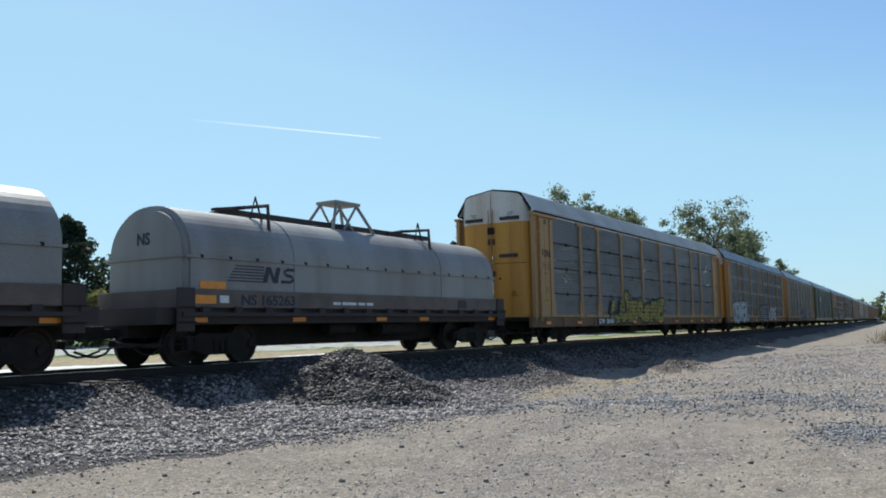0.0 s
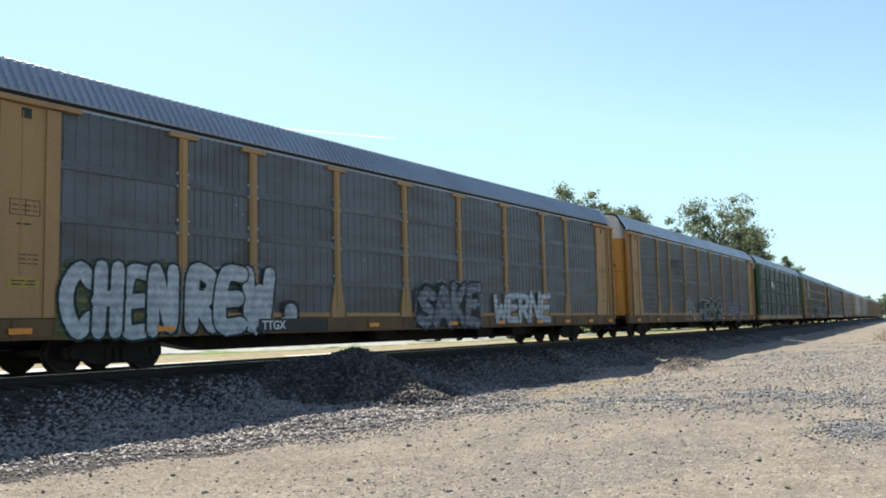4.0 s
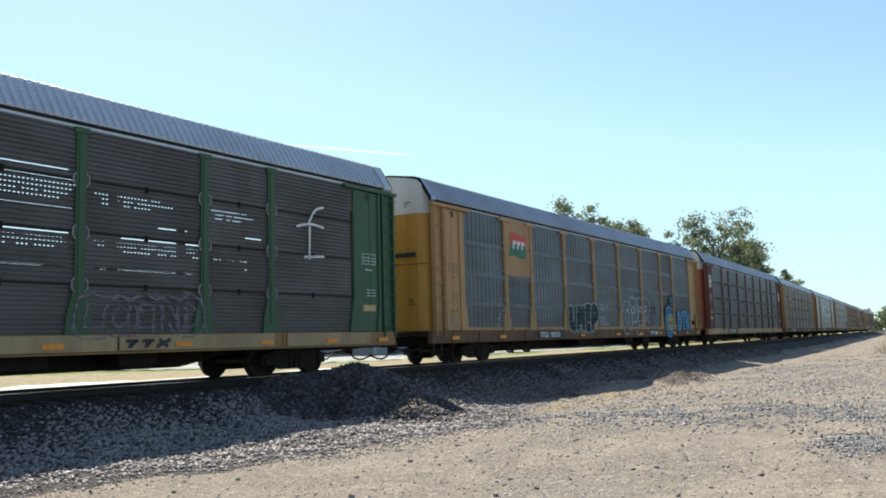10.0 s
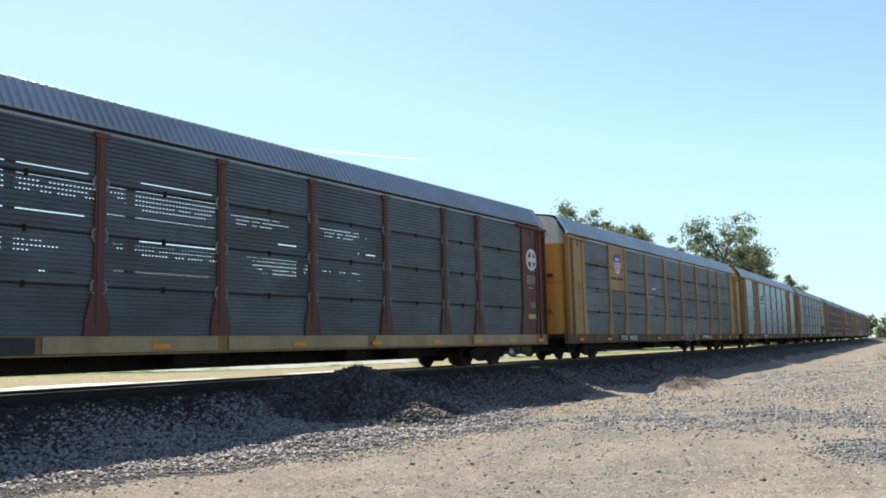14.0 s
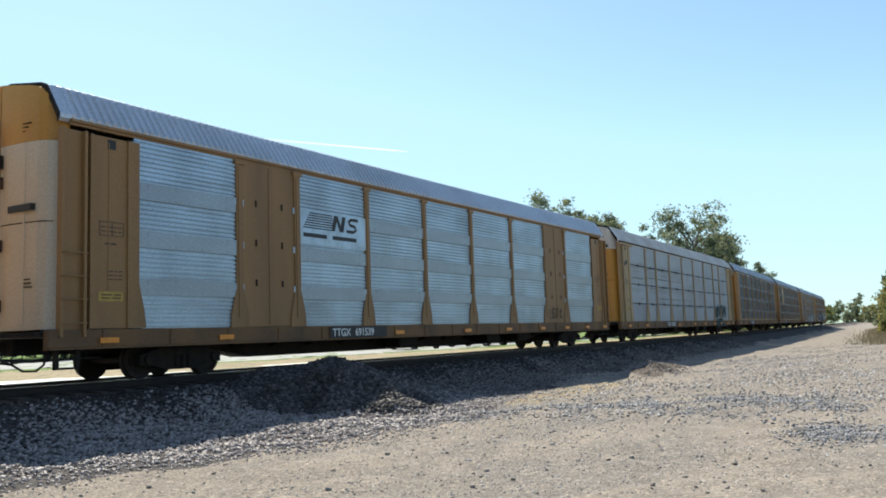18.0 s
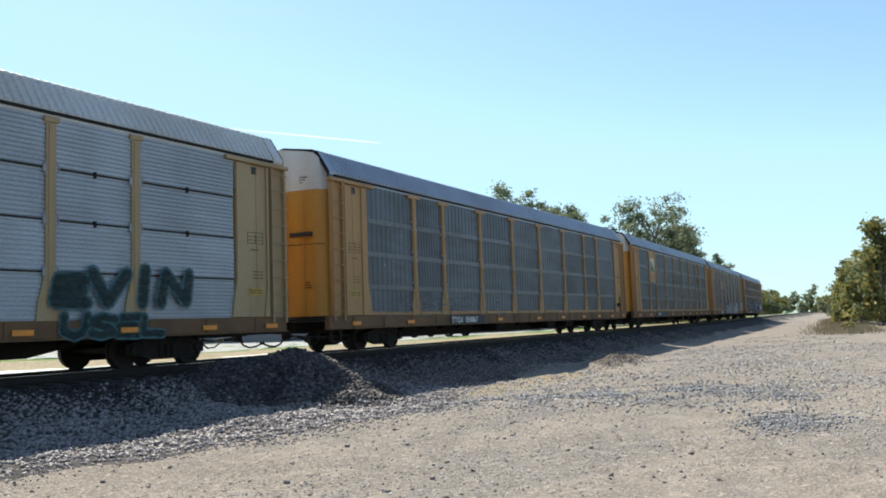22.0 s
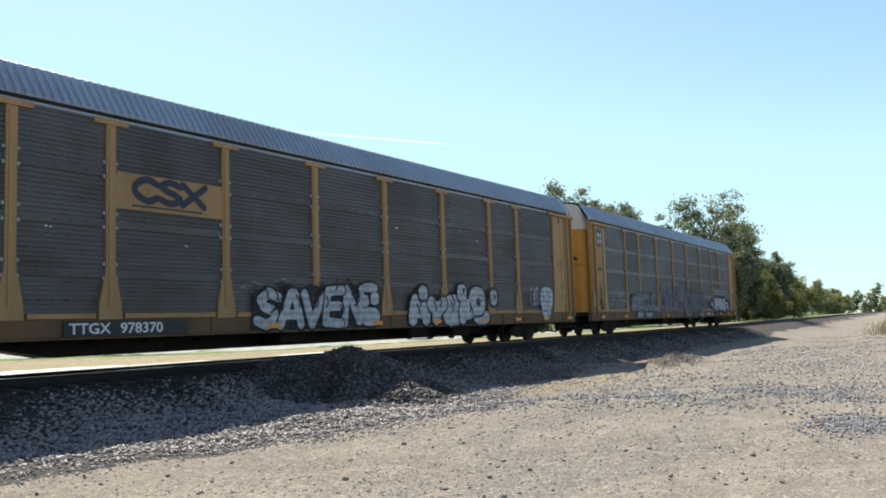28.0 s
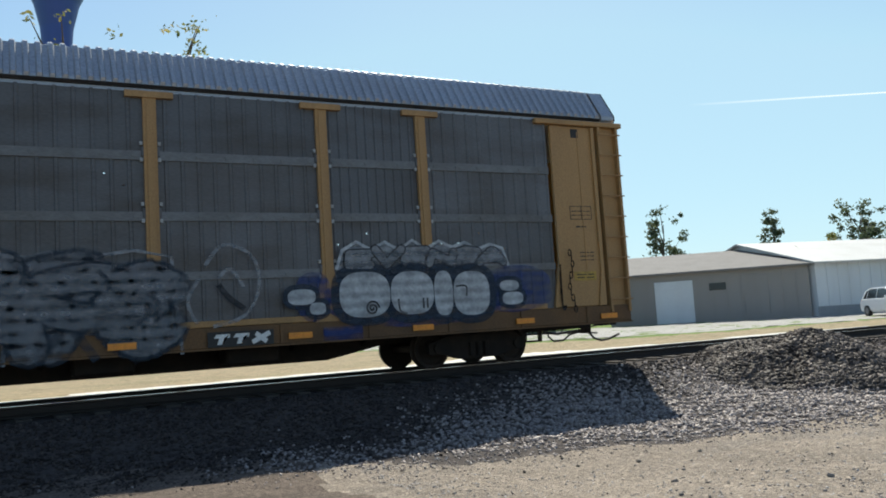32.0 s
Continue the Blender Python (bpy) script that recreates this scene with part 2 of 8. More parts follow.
def add_prism(bm, outline, y0, y1, axis="y"):
    """A closed outline of (a, z) pushed from y0 to y1 along an axis."""
    def place(a, c, w):
        return (a, w, c) if axis == "y" else (w, a, c) if axis == "x" else (a, c, w)
    lo = [bm.verts.new(place(a, c, y0)) for a, c in outline]
    hi = [bm.verts.new(place(a, c, y1)) for a, c in outline]
    bm.faces.new(lo)
    bm.faces.new(hi[::-1])
    for i in range(len(outline)):
        j = (i + 1) % len(outline)
        bm.faces.new((lo[j], lo[i], hi[i], hi[j]))
    return bm


def prism(outline, y0, y1, axis="y"):
    bm = add_prism(bmesh.new(), outline, y0, y1, axis)
    bmesh.ops.recalc_face_normals(bm, faces=bm.faces)
    return bm


def add_tube(bm, points, radius, sides=8, cap=True):
    """A round bar along points; radius may be a list."""
    rings = []
    pts = [Vector(p) for p in points]
    for i, p in enumerate(pts):
        d = (pts[min(i + 1, len(pts) - 1)] - pts[max(i - 1, 0)]).normalized()
        a = d.orthogonal().normalized() if abs(d.z) > 0.95 else d.cross(Vector((0, 0, 1))).normalized()
        b = d.cross(a)
        r = radius[i] if isinstance(radius, (list, tuple)) else radius
        rings.append([bm.verts.new(p + r * (math.cos(k * 2 * math.pi / sides) * a + math.sin(k * 2 * math.pi / sides) * b)) for k in range(sides)])
    for q, w in zip(rings, rings[1:]):
        for k in range(sides):
            bm.faces.new((q[k], q[(k + 1) % sides], w[(k + 1) % sides], w[k]))
    if cap:
        bm.faces.new(rings[0][::-1])
        bm.faces.new(rings[-1])
    return bm


def tube(points, radius, sides=8):
    return add_tube(bmesh.new(), points, radius, sides)


def raw_mesh(name, verts, faces, smooth=False):
    me = bpy.data.meshes.new(name)
    me.from_pydata(verts, [], faces)
    me.update()
    if smooth:
        me.shade_smooth()
    return me


# ---- the line ----
BEND, BEND_FROM, BEND_TO, GRADE = 0.001343, 18.45, 77.99, 0.00277
PITCH = 28.62


def line(s, lat=0.0):
    """The railway at s metres along it: x, y, z, heading. Straight, then a gentle curve, then straight."""
    e0 = max(s - BEND_FROM, 0.0)
    e = min(e0, BEND_TO - BEND_FROM)
    th = BEND * e
    x = min(s, BEND_FROM) + math.sin(th) / BEND + (e0 - e) * math.cos(th) - math.sin(th) * lat
    y = (1 - math.cos(th)) / BEND + (e0 - e) * math.sin(th) + math.cos(th) * lat
    return x, y, GRADE * s, th


LINE_S = np.linspace(-300, 2500, 5601)
LINE_XY = np.array([line(s)[:2] for s in LINE_S])


def side_of_line(x, y):
    """Distance to the side of the line (positive beyond it) and the way along it."""
    k = np.clip(np.searchsorted(LINE_XY[:, 0], x), 1, len(LINE_S) - 1)
    th = BEND * np.clip(LINE_S[k] - BEND_FROM, 0, BEND_TO - BEND_FROM)
    dx, dy = x - LINE_XY[k, 0], y - LINE_XY[k, 1]
    return -np.sin(th) * dx + np.cos(th) * dy, LINE_S[k] + np.cos(th) * dx + np.sin(th) * dy


PROFILE = np.array([(-400, -1.0), (-60, -0.9), (-8, -0.86), (-6.3, -0.84), (-4.2, -0.72), (-3.2, -0.6), (-1.75, -0.2), (1.3, -0.2), (1.8, -0.05), (3.4, -0.045), (4.2, -0.13),
                    (9.0, -0.17), (14, -0.26), (25, -0.18), (40, 0.1), (80, 0.5), (400, 1.0), (3000, 2.0)])
PILE = (14.1, -3.6, 2.35, 0.98)
MOUND = (29.6, -5.5, 4.6, 0.3, 0.22)      # a long low ridge: centre, half length, height, turn


def lumps(x, y):
    broad = 0.03 * np.sin(x * 0.9 + 1.3 * np.sin(y * 0.7)) * np.sin(y * 0.8 + x * 0.23) + 0.015 * np.sin(x * 2.9 + y * 1.7) * np.sin(y * 3.3 - x * 1.1)
    ruts = 0.02 * np.sin(x * 6.1 + 2.0 * np.sin(y * 2.3 + x * 0.4)) * np.sin(y * 7.3 + 1.7 * np.sin(x * 1.9))
    return broad + ruts + 0.011 * np.sin(x * 13.1 + 3 * np.sin(y * 5.1)) * np.sin(y * 15.7 + 2 * np.sin(x * 4.3))


def ground_z(x, y):
    x, y = np.asarray(x, float), np.asarray(y, float)
    lat, s = side_of_line(x, y)
    z = np.interp(lat, PROFILE[:, 0], PROFILE[:, 1]) + GRADE * np.clip(s, -50, 400)
    z = z - np.interp(s, [11, 17, 24, 60, 110], [0.0, 0.07, 0.17, 0.14, 0.1]) * np.exp(-((lat + 5.4) / 2.3) ** 2)
    rough = np.clip((np.abs(lat) - 2.2) / 1.5, 0, 1)
    z = z + lumps(x, y) * rough
    px, py, pr, ph = PILE
    turn = np.arctan2(y - py, x - px)
    wob = 1 + 0.14 * np.sin(3 * turn + 1) + 0.07 * np.sin(7 * turn)
    d = np.hypot((x - px) * 0.95, (y - py) * 1.1) / (pr * wob)
    z = z + ph * np.clip(1 - d, 0, 1) ** 1.15 * (1 + 0.12 * np.sin(x * 4.1) * np.sin(y * 3.7))
    mx, my, ml, mh, mt = MOUND
    al, ac = (x - mx) * np.cos(mt) + (y - my) * np.sin(mt), (y - my) * np.cos(mt) - (x - mx) * np.sin(mt)
    d = np.hypot(al / ml, (ac + 0.3 * np.sin(al * 1.3)) / 0.95)
    z = z + mh * np.clip(1 - d, 0, 1) ** 0.8 * (1 + 0.4 * np.sin(al * 2.3 + 0.7) * np.sin(ac * 5 + al))
    return z


# ---- ground ----
def ground_material(name, a, b, patch=None, patch_amount=0.6, scale=0.6, fine=30.0, pebble=0.0, bump=0.5):
    m = bpy.data.materials.new(name)
    m.use_nodes = True
    n, l = m.node_tree.nodes, m.node_tree.links
    p = n["Principled BSDF"]
    p.inputs["Roughness"].default_value = 0.95
    p.inputs["Specular IOR Level"].default_value = 0.2
    tc = n.new("ShaderNodeTexCoord")

    def noise_tex(s, d=6):
        t = n.new("ShaderNodeTexNoise")
        t.inputs["Scale"].default_value, t.inputs["Detail"].default_value = s, d
        l.new(tc.outputs["Object"], t.inputs[0])
        return t

    def mixed(fac, lo, hi, c1, c2, top=1.0):
        r = n.new("ShaderNodeMapRange")
        r.inputs[1].default_value, r.inputs[2].default_value, r.inputs[4].default_value = lo, hi, top
        l.new(fac, r.inputs[0])
        x = n.new("ShaderNodeMix")
        x.data_type = "RGBA"
        l.new(r.outputs[0], x.inputs[0])
        for sock, c in ((x.inputs[6], c1), (x.inputs[7], c2)):
            if isinstance(c, tuple):
                sock.default_value = (*c, 1)
            else:
                l.new(c, sock)
        return x.outputs[2]

    col = mixed(noise_tex(scale).outputs[0], 0.35, 0.65, a, b)
    if patch:
        mp = n.new("ShaderNodeMapping")
        mp.inputs["Scale"].default_value = (0.35, 1.0, 1.0)
        l.new(tc.outputs["Object"], mp.inputs[0])
        t = noise_tex(0.75, 9)
        l.new(mp.outputs[0], t.inputs[0])
        col = mixed(t.outputs[0], 0.5, 0.6, col, patch, patch_amount)
    col = mixed(noise_tex(1.3, 8).outputs[0], 0.5, 0.64, col, tuple(c * 0.7 for c in b), 0.55)
    col = mixed(noise_tex(2.1, 8).outputs[0], 0.54, 0.68, col, tuple(min(c * 1.18, 1) for c in a), 0.6)
    grains, crumbs = noise_tex(fine, 5), noise_tex(fine * 0.22, 7)
    col = mixed(crumbs.outputs[0], 0.46, 0.72, col, tuple(c * 0.62 for c in b), 0.6)
    col = mixed(noise_tex(fine * 0.5, 3).outputs[0], 0.56, 0.66, col, tuple(c * 0.42 for c in b), 0.75)
    col = mixed(noise_tex(fine * 0.36, 3).outputs[0], 0.6, 0.68, col, tuple(min(c * 1.7, 1) for c in a), 0.7)
    col = mixed(grains.outputs[0], 0.45, 0.7, col, tuple(min(c * 1.45, 1) for c in a), 0.6)
    add = n.new("ShaderNodeMath")
    add.operation = "ADD"
    l.new(grains.outputs[0], add.inputs[0])
    l.new(crumbs.outputs[0], add.inputs[1])
    height = add.outputs[0]
    if pebble:
        vo = n.new("ShaderNodeTexVoronoi")
        vo.inputs["Scale"].default_value = pebble
        vo.inputs["Randomness"].default_value = 1.0
        l.new(tc.outputs["Object"], vo.inputs[0])
        bw = n.new("ShaderNodeRGBToBW")
        l.new(vo.outputs["Color"], bw.inputs[0])
        col = mixed(bw.outputs[0], 0.55, 0.8, col, tuple(c * 0.5 for c in a), 0.4)
        col = mixed(bw.outputs[0], 0.3, 0.18, col, tuple(min(c * 1.5, 1) for c in a), 0.5)
    l.new(col, p.inputs["Base Color"])
    bp = n.new("ShaderNodeBump")
    bp.inputs["Strength"].default_value, bp.inputs["Distance"].default_value = bump, 0.03
    l.new(height, bp.inputs["Height"])
    l.new(bp.outputs[0], p.inputs["Normal"])
    return m


DIRT = ground_material("packed_dirt", (0.278, 0.235, 0.193), (0.197, 0.166, 0.139), (0.142, 0.13, 0.124), 0.75, 0.7, 40, 42, 1.0)
EARTH = ground_material("brown_earth_with_shade", (0.13, 0.103, 0.086), (0.1, 0.08, 0.068), (0.15, 0.125, 0.108), 0.5, 0.9, 40, 30, 0.9)
OCHRE = ground_material("ochre_sand", (0.31, 0.235, 0.14), (0.23, 0.18, 0.11), (0.22, 0.19, 0.15), 0.7, 0.9, 40, 42, 0.9)
BALLAST = ground_material("crushed_stone_bed", (0.05, 0.042, 0.04), (0.085, 0.072, 0.067), None, 0, 1.5, 20, 14, 1.0)
LIME = ground_material("pale_limestone_shoulder", (0.58, 0.57, 0.55), (0.68, 0.67, 0.64), None, 0, 1.5, 20, 14, 0.8)
DRY = ground_material("dry_grass", (0.29, 0.229, 0.145), (0.238, 0.194, 0.123), (0.141, 0.145, 0.0748), 0.6, 0.7, 25)
LAWN = ground_material("mown_lawn", (0.13, 0.19, 0.045), (0.1, 0.155, 0.04), (0.22, 0.2, 0.08), 0.4, 0.3, 25)
PAVED = ground_material("pale_concrete", (0.357, 0.348, 0.327), (0.306, 0.297, 0.281), (0.255, 0.242, 0.221), 0.5, 0.5, 40, 0, 0.15)


def axis(cuts):
    """Ticks that are fine near the camera and coarser away from it: (to, step) from a start."""
    out = [cuts[0]]
    for to, step in cuts[1:]:
        k = max(1, round((to - out[-1]) / step))
        out += list(np.linspace(out[-1], to, k + 1)[1:])
    return np.array(out)


def sheet(name, gx, gy, height, material_of, materials, lift=0.0):
    X, Y = np.meshgrid(gx, gy, indexing="ij")
    Z = height(X, Y) + lift
    nx, ny = len(gx), len(gy)
    me = bpy.data.meshes.new(name)
    i = (np.arange(nx - 1)[:, None] * ny + np.arange(ny - 1)[None, :]).ravel()
    quads = np.stack([i, i + ny, i + ny + 1, i + 1], 1)
    cx, cy = X.ravel()[quads].mean(1), Y.ravel()[quads].mean(1)
    which = material_of(cx, cy)
    quads, which = quads[which >= 0], which[which >= 0]
    used, inv = np.unique(quads, return_inverse=True)
    co = np.stack([X.ravel(), Y.ravel(), Z.ravel()], 1)[used]
    me.vertices.add(len(used))
    me.vertices.foreach_set("co", co.ravel())
    me.loops.add(quads.size)
    me.loops.foreach_set("vertex_index", inv.ravel().astype(np.int32))
    me.polygons.add(len(quads))
    me.polygons.foreach_set("loop_start", np.arange(0, quads.size, 4, dtype=np.int32))
    me.polygons.foreach_set("material_index", which.astype(np.int32))
    for m in materials:
        me.materials.append(m)
    me.update(calc_edges=True)
    me.shade_smooth()
    return new(name, me)


YARD_X = [6, 14, 20, 28, 40, 60, 95, 130]
YARD_NEAR = [36, 27, 20, 13.8, 11.2, 10.8, 12.5, 17]
YARD_FAR = [52, 50, 44, 33, 30, 24, 18, 18.5]


EDGE_X = [-6, 2, 6, 9, 14, 18, 26, 40, 60]          # how far the loose stone has spread from the track
EDGE_LAT = [-3.8, -5.0, -6.2, -7.2, -7.0, -5.4, -3.9, -3.5, -3.3]


def ground_kind(x, y):
    lat, s = side_of_line(x, y)
    edge = np.interp(x, EDGE_X, EDGE_LAT) + 0.35 * np.sin(x * 0.8) + 0.2 * np.sin(x * 2.3)
    k = np.where(lat < edge, 0, 1)
    ochre = ((x - 20.5) / 4.2) ** 2 + ((y + 6.3 - 0.1 * (x - 20)) / 0.75) ** 2 + 0.4 * np.sin(x * 2.1) * np.sin(y * 3.7) + 0.3 * np.sin(x * 5.3 + y * 4) < 0.9
    k = np.where(ochre, 5, k)
    # ground below x 3 is coloured darker to imitate the shade there
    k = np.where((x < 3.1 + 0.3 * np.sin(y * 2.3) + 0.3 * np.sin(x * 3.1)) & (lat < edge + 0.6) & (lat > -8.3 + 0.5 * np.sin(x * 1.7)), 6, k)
    k = np.where(np.hypot((x - MOUND[0]) / 3.4, (y - MOUND[1] - 0.2 * (x - MOUND[0])) / 0.85) + 0.25 * np.sin(x * 3.1) * np.sin(y * 4.3) < 1, 6, k)
    k = np.where(lat > 1.2, 4, k)
    k = np.where(lat > np.interp(x, [0, 5, 9, 16, 30], [1.9, 2.6, 3.0, 2.4, 1.5]) + 0.25 * np.sin(s * 0.7), 2, k)
    return np.where((lat > 5) & (y > np.interp(x, YARD_X, YARD_NEAR) - 3.5 - 0.8 * np.sin(s * 0.5)), 3, k)


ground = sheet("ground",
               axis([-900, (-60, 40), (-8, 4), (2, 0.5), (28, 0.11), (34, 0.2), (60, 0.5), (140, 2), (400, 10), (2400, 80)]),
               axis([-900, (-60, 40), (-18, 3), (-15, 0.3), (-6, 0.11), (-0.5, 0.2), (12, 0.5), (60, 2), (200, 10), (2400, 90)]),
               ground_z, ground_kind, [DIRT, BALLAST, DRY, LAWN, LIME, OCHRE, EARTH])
tagged(ground, "tan packed dirt lot with gravel bed and grass", "ground", kind="structure")

yard = sheet("road", np.arange(6, 131, 1.0), np.arange(9, 54, 0.5), ground_z,
             lambda x, y: np.where((y > np.interp(x, YARD_X, YARD_NEAR)) & (y < np.interp(x, YARD_X, YARD_FAR)), 0, -1), [PAVED], 0.02)
tagged(yard, "pale concrete road and parking yard beyond the track", "road", kind="structure")


def stones(name, xs, ys, sizes, material, label, rng, sink=0.12):
    """Loose angular stones lying on the ground, each a small eight-cornered lump."""
    n = len(xs)
    cube = np.array([(a, b, c) for a in (-1, 1) for b in (-1, 1) for c in (-1, 1)], float)
    quads = np.array([(0, 1, 3, 2), (4, 6, 7, 5), (0, 4, 5, 1), (2, 3, 7, 6), (0, 2, 6, 4), (1, 5, 7, 3)])
    v = cube[None] * rng.uniform(0.3, 0.6, (n, 8, 3))
    v *= np.stack([rng.uniform(0.8, 1.3, n), rng.uniform(0.6, 1.0, n), rng.uniform(0.45, 0.85, n)], 1)[:, None]
    a, b = rng.uniform(0, 6.28, n), rng.uniform(-0.7, 0.7, n)
    ca, sa, cb, sb = np.cos(a), np.sin(a), np.cos(b), np.sin(b)
    x, y, z = v[..., 0], v[..., 1], v[..., 2]
    x, z = cb[:, None] * x + sb[:, None] * z, -sb[:, None] * x + cb[:, None] * z
    x, y = ca[:, None] * x - sa[:, None] * y, sa[:, None] * x + ca[:, None] * y
    v = np.stack([x, y, z], 2) * sizes[:, None, None]
    v += np.stack([xs, ys, ground_z(xs, ys) + sizes * sink], 1)[:, None]
    me = bpy.data.meshes.new(name)
    me.vertices.add(n * 8)
    me.vertices.foreach_set("co", v.ravel())
    idx = (np.arange(n)[:, None, None] * 8 + quads[None]).ravel().astype(np.int32)
    me.loops.add(len(idx))
    me.loops.foreach_set("vertex_index", idx)
    me.polygons.add(n * 6)
    me.polygons.foreach_set("loop_start", np.arange(0, len(idx), 4, dtype=np.int32))
    me.materials.append(material)
    me.update(calc_edges=True)
    return tagged(new(name, me), label, "gravel", kind="stuff")


STONE = island_surface("broken_ballast_stone", [(0.13, 0.107, 0.102), (0.18, 0.151, 0.143), (0.24, 0.206, 0.196), (0.36, 0.318, 0.303), (0.28, 0.24, 0.228), (0.2, 0.17, 0.16)], 0.65, 0.4)
STONE_BROWN_SHADE = island_surface("shade_brown_stone", [(0.085, 0.071, 0.066), (0.12, 0.1, 0.093), (0.165, 0.14, 0.129), (0.25, 0.214, 0.198)], 0.8, 0.25)
STONE_DARK = island_surface("dark_heaped_stone", [(0.024, 0.019, 0.018), (0.036, 0.029, 0.027), (0.06, 0.048, 0.045), (0.15, 0.125, 0.116), (0.05, 0.04, 0.037), (0.03, 0.024, 0.023)], 0.7, 0.35)
STONE_SHADE = island_surface("shade_dark_ballast_stone", [(0.022, 0.018, 0.017), (0.034, 0.028, 0.026), (0.052, 0.043, 0.04), (0.09, 0.075, 0.07)], 0.8, 0.2)
PEBBLE = island_surface("pale_pebble", [(0.141, 0.123, 0.111), (0.184, 0.161, 0.148), (0.239, 0.211, 0.195), (0.298, 0.275, 0.265), (0.415, 0.41, 0.418)], 0.6, 0.5)
rng = np.random.default_rng(4)
# the shoulder of the track bed and the spread below it, thinning towards the dirt
u, w = rng.uniform(0, 1, 130000), rng.uniform(0, 1, 130000)
bx = -6 + 66 * u ** 1.6
bl = -1.7 - 6.8 * w
rim = np.interp(bx, EDGE_X, EDGE_LAT)
fade = np.clip(1 - (rim + 0.5 - bl) / 1.5, 0, 1) ** 1.5
keep = rng.uniform(0, 1, 130000) < fade
by = np.array([np.interp(x, LINE_XY[:, 0], LINE_XY[:, 1]) for x in bx]) + bl
size = rng.uniform(0.026, 0.06, 130000) * np.clip(0.8 + bx / 40, 0.8, 1.6) * np.clip(1 - (rim + 0.6 - bl) / 2.2, 0.45, 1)
# stones by the rails are coloured darker to stand in for the train's shade
in_shade = bl + 0.5 * np.sin(bx * 1.7) * np.sin(bx * 0.43) + rng.normal(0, 0.6, 130000) > np.interp(bx, [1.0, 8.5], [-6.0, -2.45])
# farther stones turn browner and darker, the shade put into their colour
far_shade = bx + 2.2 * (bl + 4) + rng.normal(0, 1.5, 130000) > 16.5
clear = np.hypot(bx - PILE[0], by - PILE[1]) > PILE[2] * 0.75
for name, sel, stone, label in (("oily_ballast", keep & in_shade & clear, STONE_SHADE, "ballast close to the rails, coloured dark for shade"),
                                ("dusty_ballast", keep & ~in_shade & clear & far_shade, STONE_BROWN_SHADE, "brown crushed stone along the far shoulder, darkened as in shade"),
                                ("ballast_stones", keep & ~in_shade & ~far_shade & clear, STONE, "grey-brown crushed stone ballast beside the rails")):
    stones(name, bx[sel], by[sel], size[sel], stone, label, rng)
# the tipped heap
r, a = PILE[2] * 0.98 * np.sqrt(rng.uniform(0, 1, 13000)), rng.uniform(0, 6.283, 13000)
stones("gravel_heap", PILE[0] + r * np.cos(a), PILE[1] + r * np.sin(a) * 0.9, rng.uniform(0.035, 0.1, 13000), STONE_DARK,
       "tipped heap of dark crushed stone on the shoulder", rng)
# pebbles strewn over the dirt
px, py = 3.5 + 40 * rng.uniform(0, 1, 90000) ** 1.7, rng.uniform(-15, -5.5, 90000)
keep = (np.sin(px * 0.5 + 1) * np.sin(py * 0.9 + px * 0.2) + rng.uniform(-0.8, 1.1, 90000)) > 0.15
stones("strewn_pebbles", px[keep], py[keep], (0.009 + 0.034 * rng.uniform(0, 1, keep.sum()) ** 4) * np.clip(px[keep] / 12, 0.7, 1.8), PEBBLE, "pale pebbles strewn over the packed dirt", rng, -0.08)
# a band of grey gravel that runs from the foot of the heap across the lot, and a second patch nearer by
GRIT = island_surface("blue_grey_gravel", [(0.075, 0.07, 0.074), (0.1, 0.095, 0.1), (0.14, 0.135, 0.142), (0.24, 0.236, 0.25)], 0.5, 0.6)
w = rng.uniform(0, 1, 24000)
px = np.interp(w, [0, 0.3, 0.6, 0.8, 1], [13.0, 15.6, 16.4, 17.0, 17.2]) + rng.normal(0, 0.7, 24000) * np.interp(w, [0, 0.5, 1], [1.3, 1.3, 2.1])
py = np.interp(w, [0, 0.3, 0.6, 0.8, 1], [-6.2, -7.5, -9.2, -11.0, -13.2]) + rng.normal(0, 0.2, 24000)
keep = (np.sin(px * 2.3 + 2 * np.sin(py * 1.1)) * np.sin(py * 2.7 + px * 0.5) + rng.uniform(-0.8, 0.8, 24000) > 0.12) & (rng.uniform(0, 1, 24000) < np.interp(w, [0, 0.35, 0.6, 1], [0.3, 0.4, 0.95, 1]))
stones("gravel_band", px[keep], py[keep], 0.018 + 0.042 * rng.uniform(0, 1, keep.sum()) ** 2, GRIT, "thin scatter of grey gravel across the dirt lot", rng, 0.0)
px, py = 12.7 + rng.normal(0, 0.55, 2600), -13.4 + rng.normal(0, 0.3, 2600)
stones("gravel_patch", px, py, 0.015 + 0.03 * rng.uniform(0, 1, 2600) ** 2, GRIT, "small patch of grey gravel on the dirt lot", rng, 0.0)
px, py = rng.uniform(18, 60, 6000), -5.5 - 6 * rng.uniform(0, 1, 6000)
keep = np.sin(px * 0.8 + py) * np.sin(py * 2.1 - px * 0.2) + rng.uniform(-0.6, 0.6, 6000) > 0.45
stones("scattered_gravel", px[keep], py[keep], rng.uniform(0.02, 0.06, keep.sum()), GRIT, "grey gravel scattered over the far dirt", rng)
px, py = np.repeat(rng.uniform(4, 26, 130), 9) + rng.normal(0, 0.4, 1170), np.repeat(rng.uniform(-14, -6.8, 130), 9) + rng.normal(0, 0.25, 1170)
